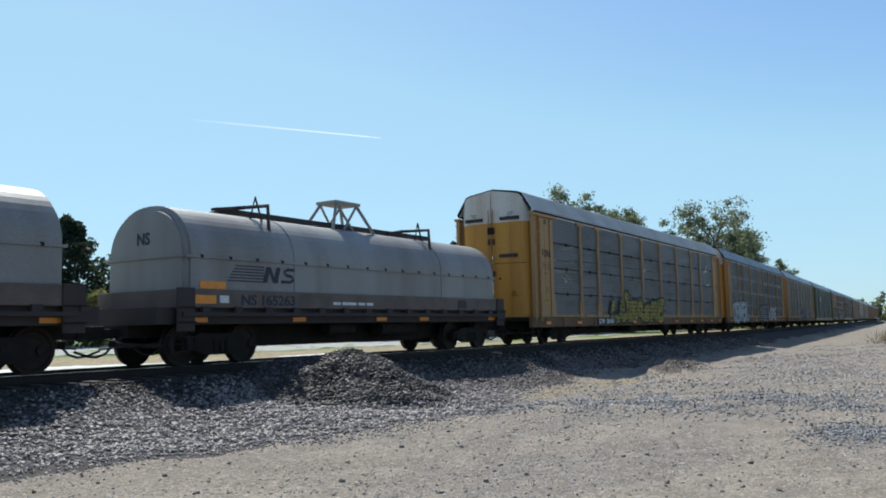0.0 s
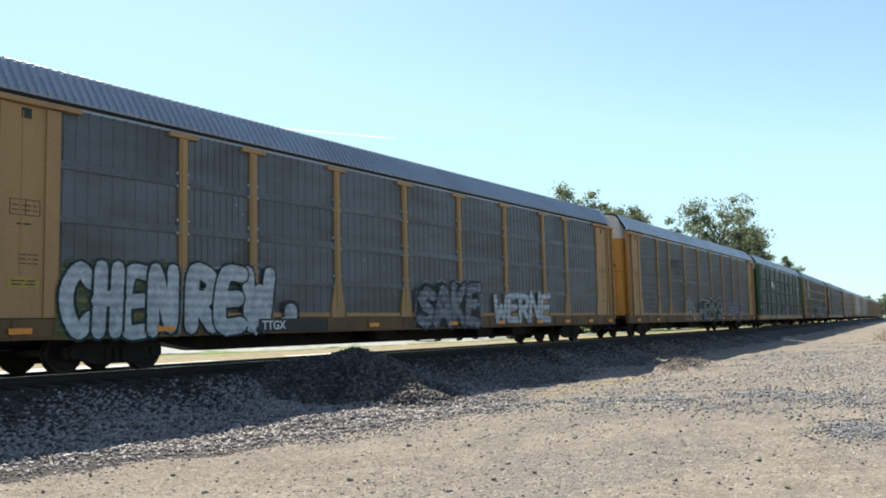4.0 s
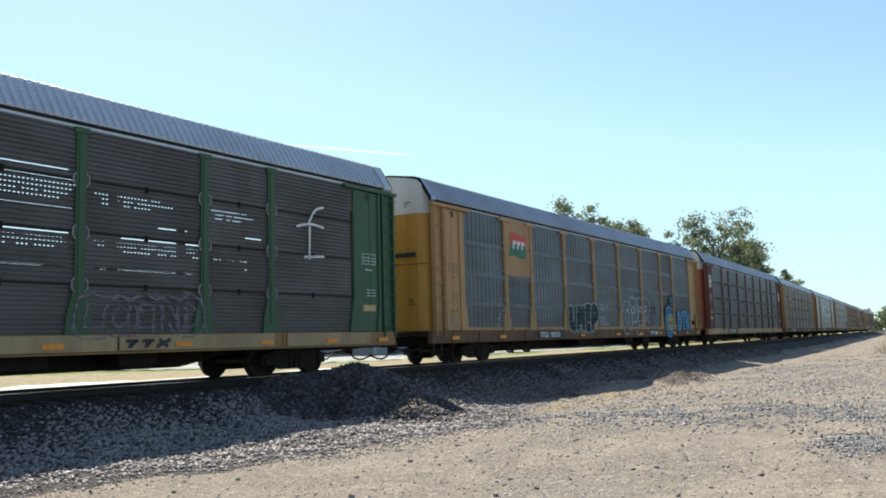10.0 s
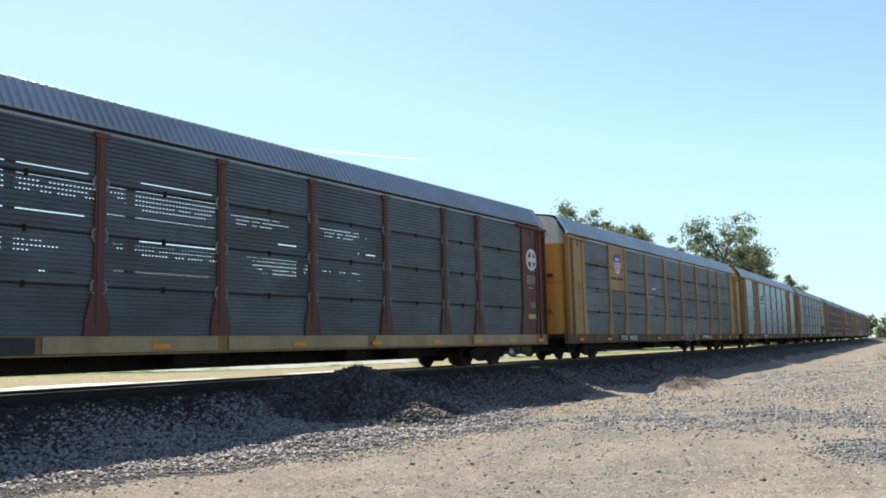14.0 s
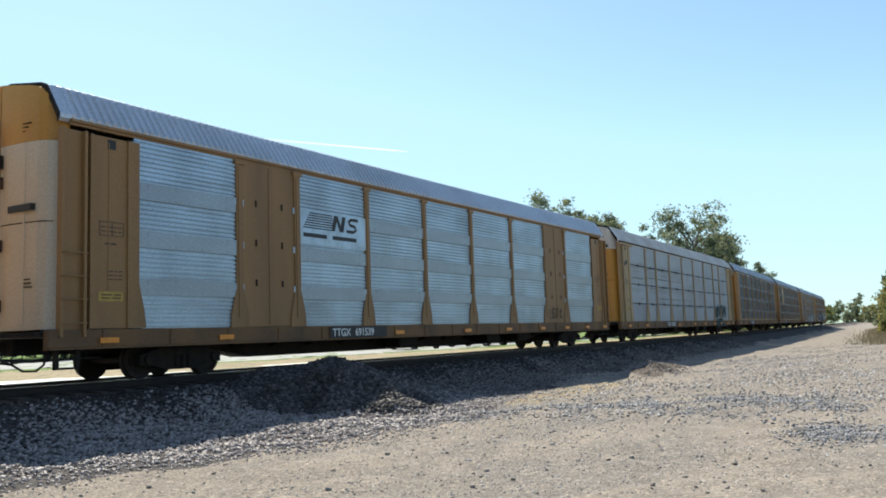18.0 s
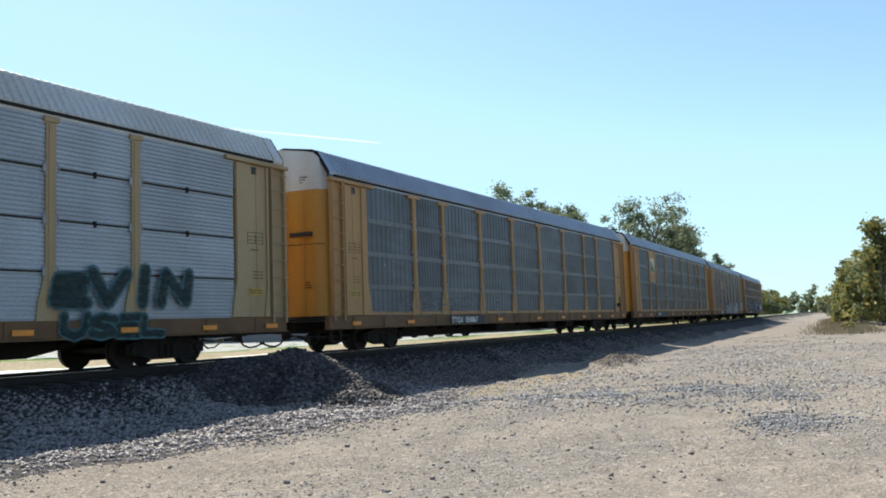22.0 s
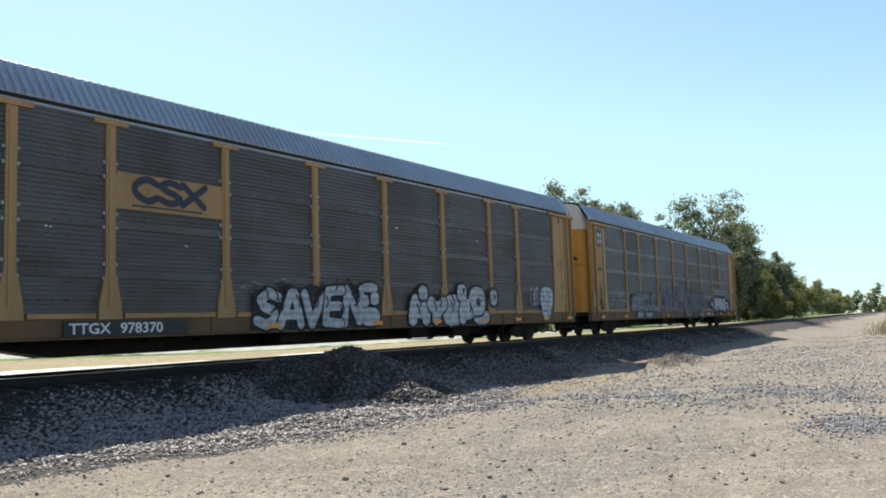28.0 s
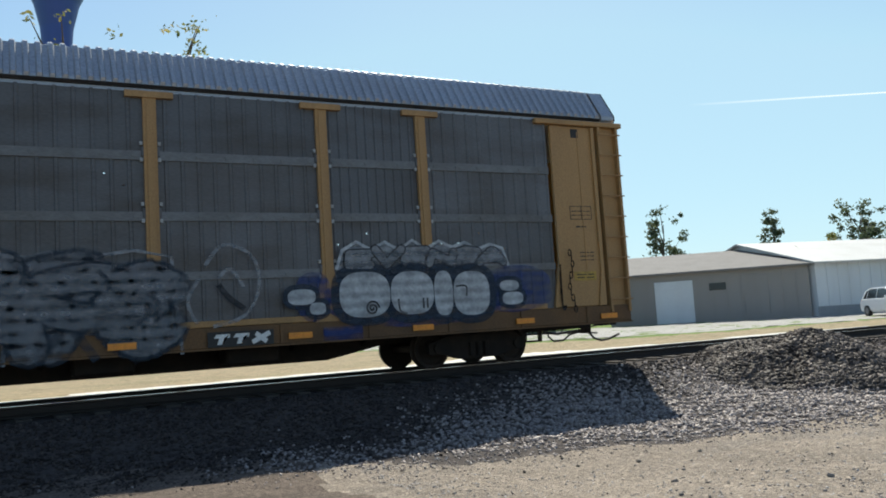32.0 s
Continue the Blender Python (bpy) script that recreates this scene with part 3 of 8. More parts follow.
stones("dark_clods", px, py, 0.012 + 0.045 * rng.uniform(0, 1, 1170) ** 3, island_surface("dark_loose_stone", [(0.11, 0.094, 0.082), (0.16, 0.138, 0.12), (0.3, 0.27, 0.24), (0.2, 0.17, 0.145)]), "dark loose stones lying on the dirt lot", rng)
q, w = rng.normal(0, 1.7, 420), rng.normal(0, 0.4, 420)
cx, cy = MOUND[0] + q * math.cos(MOUND[4]) - w * math.sin(MOUND[4]), MOUND[1] + q * math.sin(MOUND[4]) + w * math.cos(MOUND[4])
stones("earth_clods", cx, cy, rng.uniform(0.025, 0.065, 420), island_surface("dark_earth_clod", [(0.06, 0.046, 0.036), (0.1, 0.078, 0.06), (0.15, 0.12, 0.095)]),
       "dark clods of scraped-up earth in a low mound", rng)

# ---- track ----
track = thing("railway_track", "single railway track of steel rails on dark ties", "railway track", kind="structure")


def rail_mesh(lat):
    prof = [(-0.07, -0.17), (0.07, -0.17), (0.07, -0.15), (0.012, -0.13), (0.012, -0.045), (0.036, -0.035), (0.036, -0.004), (-0.036, -0.004), (-0.036, -0.035), (-0.012, -0.045), (-0.012, -0.13), (-0.07, -0.15)]
    ss = np.concatenate([np.arange(-60, 100, 2.0), np.arange(100, 500, 10.0)])
    verts, faces = [], []
    for s in ss:
        for dl, dz in prof:
            x, y, z, th = line(s, lat + dl)
            verts.append((x, y, z + dz))
    n = len(prof)
    for i in range(len(ss) - 1):
        for k in range(n):
            faces.append((i * n + k, i * n + (k + 1) % n, (i + 1) * n + (k + 1) % n, (i + 1) * n + k))
    return raw_mesh("rail", verts, faces), ss


for lat in (-0.755, 0.755):
    me, ss = rail_mesh(lat)
    part("rail", me, RAIL, track)
    verts, faces = [], []
    for s in ss:
        for dl, dz in ((-0.03, -0.003), (0.03, -0.003), (0.03, 0.0), (-0.03, 0.0)):
            x, y, z, th = line(s, lat + dl)
            verts.append((x, y, z + dz))
    for i in range(len(ss) - 1):
        for k in range(4):
            faces.append((i * 4 + k, i * 4 + (k + 1) % 4, i * 4 + 4 + (k + 1) % 4, i * 4 + 4 + k))
    part("rail_head", raw_mesh("rail_head", verts, faces), RAIL_TOP, track, "bright polished running surface")
tie_mesh = bpy.data.meshes.new("tie")
box(-0.11, 0.11, -1.3, 1.3, -0.33, -0.165, 0.01).to_mesh(tie_mesh)
plate_mesh = bpy.data.meshes.new("tie_plate")
box(-0.09, 0.09, -0.16, 0.16, -0.168, -0.155).to_mesh(plate_mesh)
for k in range(150):
    x, y, z, th = line(-4 + k * 0.52)
    part("tie", tie_mesh, TIE, track, at=Matrix.Translation((x, y, z)) @ Matrix.Rotation(th + random.uniform(-0.01, 0.01), 4, "Z"))
far = bmesh.new()
for k in range(300):
    x, y, z, th = line(74.5 + k * 0.52)
    m = Matrix.Translation((x, y, z)) @ Matrix.Rotation(th, 4, "Z")
    n0 = len(far.verts)
    add_box(far, -0.11, 0.11, -1.3, 1.3, -0.33, -0.165)
    far.verts.ensure_lookup_table()
    for v in far.verts[n0:]:
        v.co = m @ v.co
tagged(part("distant_ties", far, TIE, track), kind="stuff")


# ---- freight cars: shared meshes ----
SILL, DECK, TOP, EAVE = 0.62, 0.98, 4.7, 4.92     # heights above the rail
HALF = 1.53                                        # half width at the side posts
BODY = 13.58                                       # half length of an auto rack body
POSTS = (-8.95, -7.05, -4.25, -1.4, 1.4, 4.25, 7.05, 8.95)
BAYS = (-11.7,) + POSTS + (11.7,)
ROWS = ((0.99, 1.86), (1.87, 2.8), (2.81, 3.75), (3.76, 4.7))
ROOF_LINE = ((1.5, 4.78), (1.5, 4.86), (1.12, 5.45), (0.95, 5.51), (0.0, 5.66))


def roof_z(lat):
    p = ROOF_LINE[::-1]
    return float(np.interp(abs(lat), [a for a, b in p], [b for a, b in p]))


def corrugated(name, holes=(), depth=0.024, ribs=11, seed=0, gap=0.0, columns=26):
    """A side sheet one unit wide and one unit high with level corrugations; holes lists the ribs that are punched through: (rib, from, to, slit)."""
    verts, faces = [], []
    rr = random.Random(seed)

    def strip(z0, y0, z1, y1, x0, x1):
        n = len(verts)
        verts.extend([(x0, y0, z0), (x1, y0, z0), (x1, y1, z1), (x0, y1, z1)])
        faces.append((n, n + 1, n + 2, n + 3))

    punched = {h[0]: h for h in holes}
    for r in range(ribs):
        a = r / ribs
        p = 1 / ribs
        strip(a, 0, a + 0.3 * p, 0, 0, 1)
        strip(a + 0.3 * p, 0, a + 0.42 * p, -depth, 0, 1)
        if r in punched:
            _, f0, f1, slit = punched[r]
            z0, z1 = a + 0.42 * p, a + 0.85 * p
            if slit:
                strip(z0, -depth, z1, -depth, 0, f0)
                strip(z0, -depth, z1, -depth, f1, 1)
                strip(z0, -depth, z0 + 0.1 * p, -depth, f0, f1)
                strip(z1 - 0.08 * p, -depth, z1, -depth, f0, f1)
            else:
                w = 1 / columns
                k, x = 0, 0.0
                for c in range(columns):
                    x0 = c * w
                    if f0 <= x0 <= f1 and rr.random() > gap:
                        strip(z0, -depth, z1, -depth, x0, x0 + 0.52 * w)
                        strip(z0, -depth, z0 + 0.1 * p, -depth, x0 + 0.52 * w, x0 + w)
                        strip(z1 - 0.1 * p, -depth, z1, -depth, x0 + 0.52 * w, x0 + w)
                    else:
                        strip(z0, -depth, z1, -depth, x0, x0 + w)
        else:
            strip(a + 0.42 * p, -depth, a + 0.85 * p, -depth, 0, 1)
        strip(a + 0.85 * p, -depth, a + p, 0, 0, 1)
    return raw_mesh(name, verts, faces)


def ribbed(name, battens=7, seed=0, holes=()):
    """A side sheet of fine level corrugations with thin upright battens over it and rows of rivets; holes as for corrugated()."""
    rr = random.Random(seed)
    me = corrugated(name, holes, 0.016, 11, seed, 0.35, 44)
    verts = [tuple(v.co) for v in me.vertices]
    faces = [tuple(p.vertices) for p in me.polygons]
    bpy.data.meshes.remove(me)

    def lump(x0, x1, z0, z1, y):
        n = len(verts)
        verts.extend([(x0, -0.01, z0), (x1, -0.01, z0), (x1, -0.01, z1), (x0, -0.01, z1), (x0, y, z0), (x1, y, z0), (x1, y, z1), (x0, y, z1)])
        faces.extend([(n + 4, n + 5, n + 6, n + 7), (n, n + 1, n + 5, n + 4), (n + 1, n + 2, n + 6, n + 5), (n + 2, n + 3, n + 7, n + 6), (n + 3, n, n + 4, n + 7)])

    for k in range(1, battens):
        x = k / battens + rr.uniform(-0.004, 0.004)
        for z in (0.12, 0.38, 0.62):
            lump(x - 0.009, x + 0.009, z - 0.014, z + 0.014, -0.034)
    return raw_mesh(name, verts, faces)


def lap_band():
    bm = bmesh.new()
    add_box(bm, 0, 1, -0.034, 0.0, 0.86, 1.012)
    for k in range(6):
        add_box(bm, (k + 0.5) / 6 - 0.008, (k + 0.5) / 6 + 0.008, -0.049, -0.034, 0.91, 0.95)
    return bm


PANEL_PLAIN = corrugated("side_panel")
PANEL_FINE = corrugated("side_panel", ribs=10, depth=0.03)
PANEL_PUNCHED = [corrugated("side_panel", h, seed=i, gap=g, columns=36) for i, (h, g) in enumerate([
    (((10, 0.03, 0.97, True), (9, 0.05, 0.95, False), (8, 0.1, 0.92, False), (7, 0.15, 0.9, False), (6, 0.3, 0.85, False), (4, 0.05, 0.95, True)), 0.05),
    (((10, 0.3, 0.97, True), (9, 0.08, 0.95, False), (8, 0.1, 0.9, False), (7, 0.3, 0.95, False), (3, 0.1, 0.9, True)), 0.1),
    (((9, 0.25, 0.9, True), (8, 0.3, 0.95, False), (7, 0.3, 0.95, False), (6, 0.35, 0.9, False), (5, 0.4, 0.85, False)), 0.1),
    (((8, 0.05, 0.6, False), (7, 0.1, 0.75, False), (6, 0.1, 0.5, False), (2, 0.6, 0.85, True)), 0.25),
    (((7, 0.1, 0.6, False), (5, 0.4, 0.6, False)), 0.5),
    (((1, 0.3, 0.92, True),), 0.0)])]
PANEL_RIBBED = ribbed("side_panel")


def upright(name, ribs=11, depth=0.016, holes=None):
    """A side sheet with narrow upright ribs; holes seeds a few rivet holes that let daylight through."""
    verts, faces = [], []
    rr = random.Random(holes)

    def quad(x0, x1, y0, y1, z0, z1):
        n = len(verts)
        verts.extend([(x0, y0, z0), (x1, y1, z0), (x1, y1, z1), (x0, y0, z1)])
        faces.append((n, n + 1, n + 2, n + 3))

    for r in range(ribs):
        a, p = r / ribs, 1 / ribs
        f = a + 0.72 * p
        if holes is not None and rr.random() < 0.4:
            hx, hz = a + rr.uniform(0.1, 0.5) * p, rr.choice((0.3, 0.42, 0.6, 0.62))
            quad(a, hx, 0, 0, 0, 1.012)
            quad(hx + 0.01, f, 0, 0, 0, 1.012)
            quad(hx, hx + 0.01, 0, 0, 0, hz)
            quad(hx, hx + 0.01, 0, 0, hz + 0.03, 1.012)
        else:
            quad(a, f, 0, 0, 0, 1.012)
        quad(f, f + 0.05 * p, 0, -depth, 0, 1.012)
        quad(f + 0.05 * p, f + 0.2 * p, -depth, -depth, 0, 1.012)
        quad(f + 0.2 * p, a + p, -depth, 0, 0, 1.012)
    return raw_mesh(name, verts, faces)


PANEL_UPRIGHT = [upright("side_panel", holes=s) for s in (None, 3, 8, 21)]
BAND_WIDE = bpy.data.meshes.new("lap_band")
wb = box(0, 1, -0.048, 0.0, 0.74, 1.1)
for k in range(4):
    for z in (0.8, 1.04):
        add_box(wb, (k + 0.5) / 4 - 0.008, (k + 0.5) / 4 + 0.008, -0.06, -0.048, z - 0.018, z + 0.018)
wb.to_mesh(BAND_WIDE)
BAND = bpy.data.meshes.new("lap_band")
lap_band().to_mesh(BAND)


PANEL_SPECK = [ribbed("side_panel", 7, k, h) for k, h in enumerate((((8, 0.3, 0.38, False), (5, 0.7, 0.74, False)), ((7, 0.5, 0.52, False), (6, 0.14, 0.2, False), (3, 0.84, 0.86, False)), ((9, 0.1, 0.3, False), (6, 0.6, 0.62, False))))]


# unseen far wall, opened between added slats so daylight reaches the punched holes
def daylight_openings():
    verts, faces = [], []
    for k in range(30):
        z = 1.0 + k * 0.125
        h = 0.12 if z < 1.8 or z > 4.62 else 0.02
        n = len(verts)
        verts += [(-11.7, 1.49, z), (11.7, 1.49, z), (11.7, 1.49, z + h), (-11.7, 1.49, z + h)]
        faces.append((n + 3, n + 2, n + 1, n))
    return raw_mesh("far_side_slats", verts, faces)


FAR_OPEN = daylight_openings()
FAR_SHUT = raw_mesh("far_side_sheet", *(lambda zs: ([(x, 1.47 + (0.03 if i % 2 else 0), z) for i, z in enumerate(zs) for x in (-11.7, 11.7)],
                                                    [(2 * i + 1, 2 * i, 2 * i + 2, 2 * i + 3) for i in range(len(zs) - 1)]))(list(np.linspace(0.99, 4.72, 76))))


def roof_mesh(pitch=0.175, depth=0.036):
    """An arched roof of folded sheets whose folds run across the car."""
    prof = [(-a, b) for a, b in ROOF_LINE] + [(a, b) for a, b in ROOF_LINE[-2::-1]]
    stations = []
    x = -13.15
    while x < 13.15 - pitch:
        stations += [(x, 0.0), (x + 0.42 * pitch, 0.0), (x + 0.55 * pitch, depth), (x + 0.88 * pitch, depth)]
        x += pitch
    stations.append((13.15, 0.0))
    verts, faces = [], []
    n = len(prof)
    for x, d in stations:
        for k, (a, b) in enumerate(prof):
            t = min(k, n - 1 - k)
            lift = d if t > 0 else 0.0
            verts.append((x, a * (1 + lift / 1.6), b + lift * (0.6 if t < 3 else 1.0)))
    for i in range(len(stations) - 1):
        for k in range(n - 1):
            faces.append((i * n + k, (i + 1) * n + k, (i + 1) * n + k + 1, i * n + k + 1))
    return raw_mesh("roof", verts, faces)


ROOF_MESH = roof_mesh()


def roof_rim_mesh():
    """The plain sheet that ends the roof over the doors, longest at the ridge."""
    prof = [(-a * 1.01, b + 0.025) for a, b in ROOF_LINE] + [(a * 1.01, b + 0.025) for a, b in ROOF_LINE[-2::-1]]
    verts, faces = [], []
    for a, b in prof:
        end = -13.4
        verts += [(-13.08, a, b), (end, a, b), (end, a * 0.97, b - 0.06), (-13.08, a * 0.97, b - 0.06)]
    for i in range(len(prof) - 1):
        for k in range(4):
            faces.append((4 * i + k, 4 * i + (k + 1) % 4, 4 * i + 4 + (k + 1) % 4, 4 * i + 4 + k))
    faces += [(0, 1, 2, 3), tuple(4 * len(prof) - 4 + k for k in (3, 2, 1, 0))]
    return raw_mesh("roof_rim", verts, faces)


ROOF_RIM = roof_rim_mesh()
ROOF_EDGE = raw_mesh("roof_edge", *(lambda p: ([(x, a * f, b + d) for a, b in p for x, f, d in ((-13.425, 1.012, 0.03), (-13.4, 1.012, 0.03), (-13.4, 0.97, -0.05), (-13.425, 0.97, -0.05))],
                                               [(4 * i + k, 4 * i + (k + 1) % 4, 4 * i + 4 + (k + 1) % 4, 4 * i + 4 + k) for i in range(len(p) - 1) for k in range(4)]))(
    [(-a, b) for a, b in ROOF_LINE] + [(a, b) for a, b in ROOF_LINE[-2::-1]]))


def eave_mesh():
    bm = bmesh.new()
    for s in (-1, 1):
        y0, y1 = sorted((s * 1.44, s * 1.56))
        add_box(bm, -13.1, 13.1, y0, y1, 4.755, 4.81)
    me = bpy.data.meshes.new("eave_rail")
    bm.to_mesh(me)
    bm.free()
    return me


EAVE_RAIL = eave_mesh()
HEADER = bpy.data.meshes.new("header_rail")
box(-13.1, 13.1, -1.52, -1.46, 4.7, 4.753).to_mesh(HEADER)


def door_outline(lat):
    return 13.6 - 0.05 * (abs(lat) / 0.8) ** 2 - 1.3 * max(0.0, abs(lat) - 1.12) ** 1.25


def door_leaf(side, z0, z1, cut):
    """One curved leaf of the end doors; cut makes its top follow the roof."""
    lats = [0.02, 0.3, 0.6, 0.85, 1.05, 1.2, 1.32, 1.4]
    verts, faces = [], []
    for thick in (0.0, 0.06):
        for a in lats:
            top = min(z1, roof_z(a) - 0.05) if cut else z1
            x = -(door_outline(a) - thick)
            verts += [(x, side * a, z0), (x, side * a, top)]
    n = len(lats)
    for i in range(n - 1):
        faces.append((2 * i, 2 * i + 1, 2 * i + 3, 2 * i + 2))
        j = 2 * n
        faces.append((j + 2 * i, j + 2 * i + 2, j + 2 * i + 3, j + 2 * i + 1))
        faces.append((2 * i + 1, j + 2 * i + 1, j + 2 * i + 3, 2 * i + 3))
        faces.append((2 * i, 2 * i + 2, j + 2 * i + 2, j + 2 * i))
    for i in (0, n - 1):
        faces.append((2 * i, 2 * n + 2 * i, 2 * n + 2 * i + 1, 2 * i + 1))
    bm = bmesh.new()
    vs = [bm.verts.new(v) for v in verts]
    for f in faces:
        bm.faces.new([vs[k] for k in f])
    bmesh.ops.recalc_face_normals(bm, faces=bm.faces)
    me = bpy.data.meshes.new("end_door")
    bm.to_mesh(me)
    bm.free()
    return me


CAP_FROM = 4.42
DOOR_SEAM = {s: raw_mesh("door_seam", [(-door_outline(a) - d, s * a, z) for a in (0.08, 0.3, 0.55, 0.8, 1.0, 1.15, 1.28) for d, z in ((-0.01, 2.93), (0.007, 2.93), (0.007, 2.948), (-0.01, 2.948))],
                         [(4 * i + k, 4 * i + (k + 1) % 4, 4 * i + 4 + (k + 1) % 4, 4 * i + 4 + k) for i in range(6) for k in range(4)]) for s in (-1, 1)}
DOOR_MESH = {s: door_leaf(s, 1.0, CAP_FROM, False) for s in (-1, 1)}
CAP_MESH = {s: door_leaf(s, CAP_FROM + 0.004, 9, True) for s in (-1, 1)}


def post_mesh(wide, gusset, tee):
    """A side post: a pressed channel with a splayed foot and a tee head."""
    bm = bmesh.new()
    out = [(-gusset, 0.98), (gusset, 0.98), (gusset * 0.9, 1.3), (wide, 1.85), (wide, 4.6), (-wide, 4.6), (-wide, 1.85), (-gusset * 0.9, 1.3)]
    add_prism(bm, out, -1.562, -1.5)
    add_box(bm, -wide * 0.5, wide * 0.5, -1.578, -1.562, 1.2, 4.55)
    add_box(bm, -tee, tee, -1.59, -1.5, 4.6, 4.7)
    bmesh.ops.recalc_face_normals(bm, faces=bm.faces)
    me = bpy.data.meshes.new("side_post")
    bm.to_mesh(me)
    bm.free()
    return me


POST_TEE = post_mesh(0.1, 0.25, 0.36)
POST_PLAIN = post_mesh(0.1, 0.27, 0.15)
POST_FAR = bpy.data.meshes.new("far_side_post")
box(-0.1, 0.1, 1.5, 1.6, 0.98, 4.7).to_mesh(POST_FAR)


def frame_mesh():
    """The flat car: deck, centre sill that deepens between the trucks, cross bearers."""
    bm = bmesh.new()
    add_box(bm, -13.55, 13.55, -1.38, 1.38, 0.88, 0.96)
    add_prism(bm, [(-13.4, 0.85), (-13.4, 0.55), (-8.6, 0.52), (-7.4, 0.3), (7.4, 0.3), (8.6, 0.52), (13.4, 0.55), (13.4, 0.85)], -0.34, 0.34)
    for k in range(-6, 7):
        add_prism(bm, [(-1.4, 0.86), (-0.3, 0.5), (0.3, 0.5), (1.4, 0.86)], k * 1.35 - 0.04, k * 1.35 + 0.04, "x")
    for x in (-2.2, 3.1, 5.4):
        add_box(bm, x, x + 0.9, -1.1, -0.55, 0.36, 0.72, 0.04)
    bmesh.ops.recalc_face_normals(bm, faces=bm.faces)
    me = bpy.data.meshes.new("underframe")
    bm.to_mesh(me)
    bm.free()
    return me


FRAME_MESH = frame_mesh()


def sill_mesh(side):
    bm = bmesh.new()
    y0, y1 = sorted((side * 1.4, side * 1.56))
    add_box(bm, -13.5, 13.5, y0, y1, 0.66, 0.985, 0.012)
    y2, y3 = sorted((side * 1.4, side * 1.59))
    add_box(bm, -13.5, 13.5, y2, y3, 0.63, 0.66)
    for k in range(-8, 9):
        y4, y5 = sorted((side * 1.55, side * 1.585))
        add_box(bm, k * 1.55 - 0.03, k * 1.55 + 0.03, y4, y5, 0.665, 0.97)
    me = bpy.data.meshes.new("side_sill")
    bm.to_mesh(me)
    bm.free()
    return me


SILL_MESH = {s: sill_mesh(s) for s in (-1, 1)}


def end_plate_mesh():
    """The closed side sheet beside the doors, with its pressed edges."""
    bm = bmesh.new()
    add_box(bm, -12.8, -11.95, -1.53, -1.47, 1.0, 4.6)
    add_prism(bm, [(-12.8, 1.0), (-12.62, 1.0), (-12.72, 1.7), (-12.72, 4.6), (-12.8, 4.6)], -1.57, -1.53)
    add_prism(bm, [(-11.98, 1.0), (-11.55, 1.0), (-11.6, 1.35), (-11.72, 1.85), (-11.72, 4.6), (-11.98, 4.6)], -1.565, -1.5)
    add_box(bm, -12.4, -12.385, -1.54, -1.53, 1.7, 4.5)
    bmesh.ops.recalc_face_normals(bm, faces=bm.faces)
    me = bpy.data.meshes.new("end_side_plate")
    bm.to_mesh(me)
    bm.free()
    return me


END_PLATE = end_plate_mesh()
# near-black plate puts the gap's shade into colour
GAP_SHADE = bpy.data.meshes.new("gap_plate")
box(-12.96, -12.76, -1.468, -1.44, 0.98, 4.6).to_mesh(GAP_SHADE)
VENT_HOLE = bpy.data.meshes.new("vent_hole")
box(-12.42, -12.24, -1.534, -1.5, 4.38, 4.56).to_mesh(VENT_HOLE)
END_BEAM = bpy.data.meshes.new("top_beam")
box(-13.5, -11.35, -1.62, -1.46, 4.62, 4.72, 0.012).to_mesh(END_BEAM)
LADDER_BACK = bpy.data.meshes.new("ladder_back")
box(-13.36, -12.9, -1.5, -1.46, 0.9, 4.62).to_mesh(LADDER_BACK)
STILE = bpy.data.meshes.new("stile")
box(-13.4, -13.34, -1.6, -1.46, 0.85, 4.62, 0.006).to_mesh(STILE)
RUNG = bpy.data.meshes.new("rung")
tube([(-13.42, -1.63, 0), (-12.88, -1.63, 0)], 0.014, 6).to_mesh(RUNG)


def round_plate(radius, sides=24, t=0.01):
    bm = bmesh.new()
    add_prism(bm, [(radius * math.cos(k * 2 * math.pi / sides), radius * math.sin(k * 2 * math.pi / sides)) for k in range(sides)], -t, 0.0)
    bmesh.ops.recalc_face_normals(bm, faces=bm.faces)
    return bm


def wheelset_mesh(r):
    """Two flanged wheels on an axle, at the axle's own centre."""
    bm = bmesh.new()
    n = 28
    for s in (-1, 1):
        rings = []
        for lat, rad in ((0.69, r + 0.028), (0.72, r + 0.028), (0.735, r), (0.83, r - 0.004), (0.83, r - 0.06), (0.79, r - 0.1), (0.78, 0.14), (0.83, 0.11), (0.84, 0.0)):
            rings.append([bm.verts.new((rad * math.cos(k * 2 * math.pi / n), s * lat, rad * math.sin(k * 2 * math.pi / n))) for k in range(n)])
        rings.insert(0, [bm.verts.new((0.12 * math.cos(k * 2 * math.pi / n), s * 0.69, 0.12 * math.sin(k * 2 * math.pi / n))) for k in range(n)])
        for q, w in zip(rings, rings[1:]):
            for k in range(n):
                bm.faces.new((q[k], q[(k + 1) % n], w[(k + 1) % n], w[k]))
        for a in (0, math.pi):
            add_box(bm, 0.2 * math.cos(a) - 0.03, 0.2 * math.cos(a) + 0.03, s * 0.79, s * 0.8, -0.03, 0.03)
    add_tube(bm, [(0, -1.02, 0), (0, 1.02, 0)], 0.075, 10)
    bmesh.ops.remove_doubles(bm, verts=bm.verts, dist=0.0005)
    bmesh.ops.recalc_face_normals(bm, faces=bm.faces)
    me = bpy.data.meshes.new("wheelset")
    bm.to_mesh(me)
    bm.free()
    return me


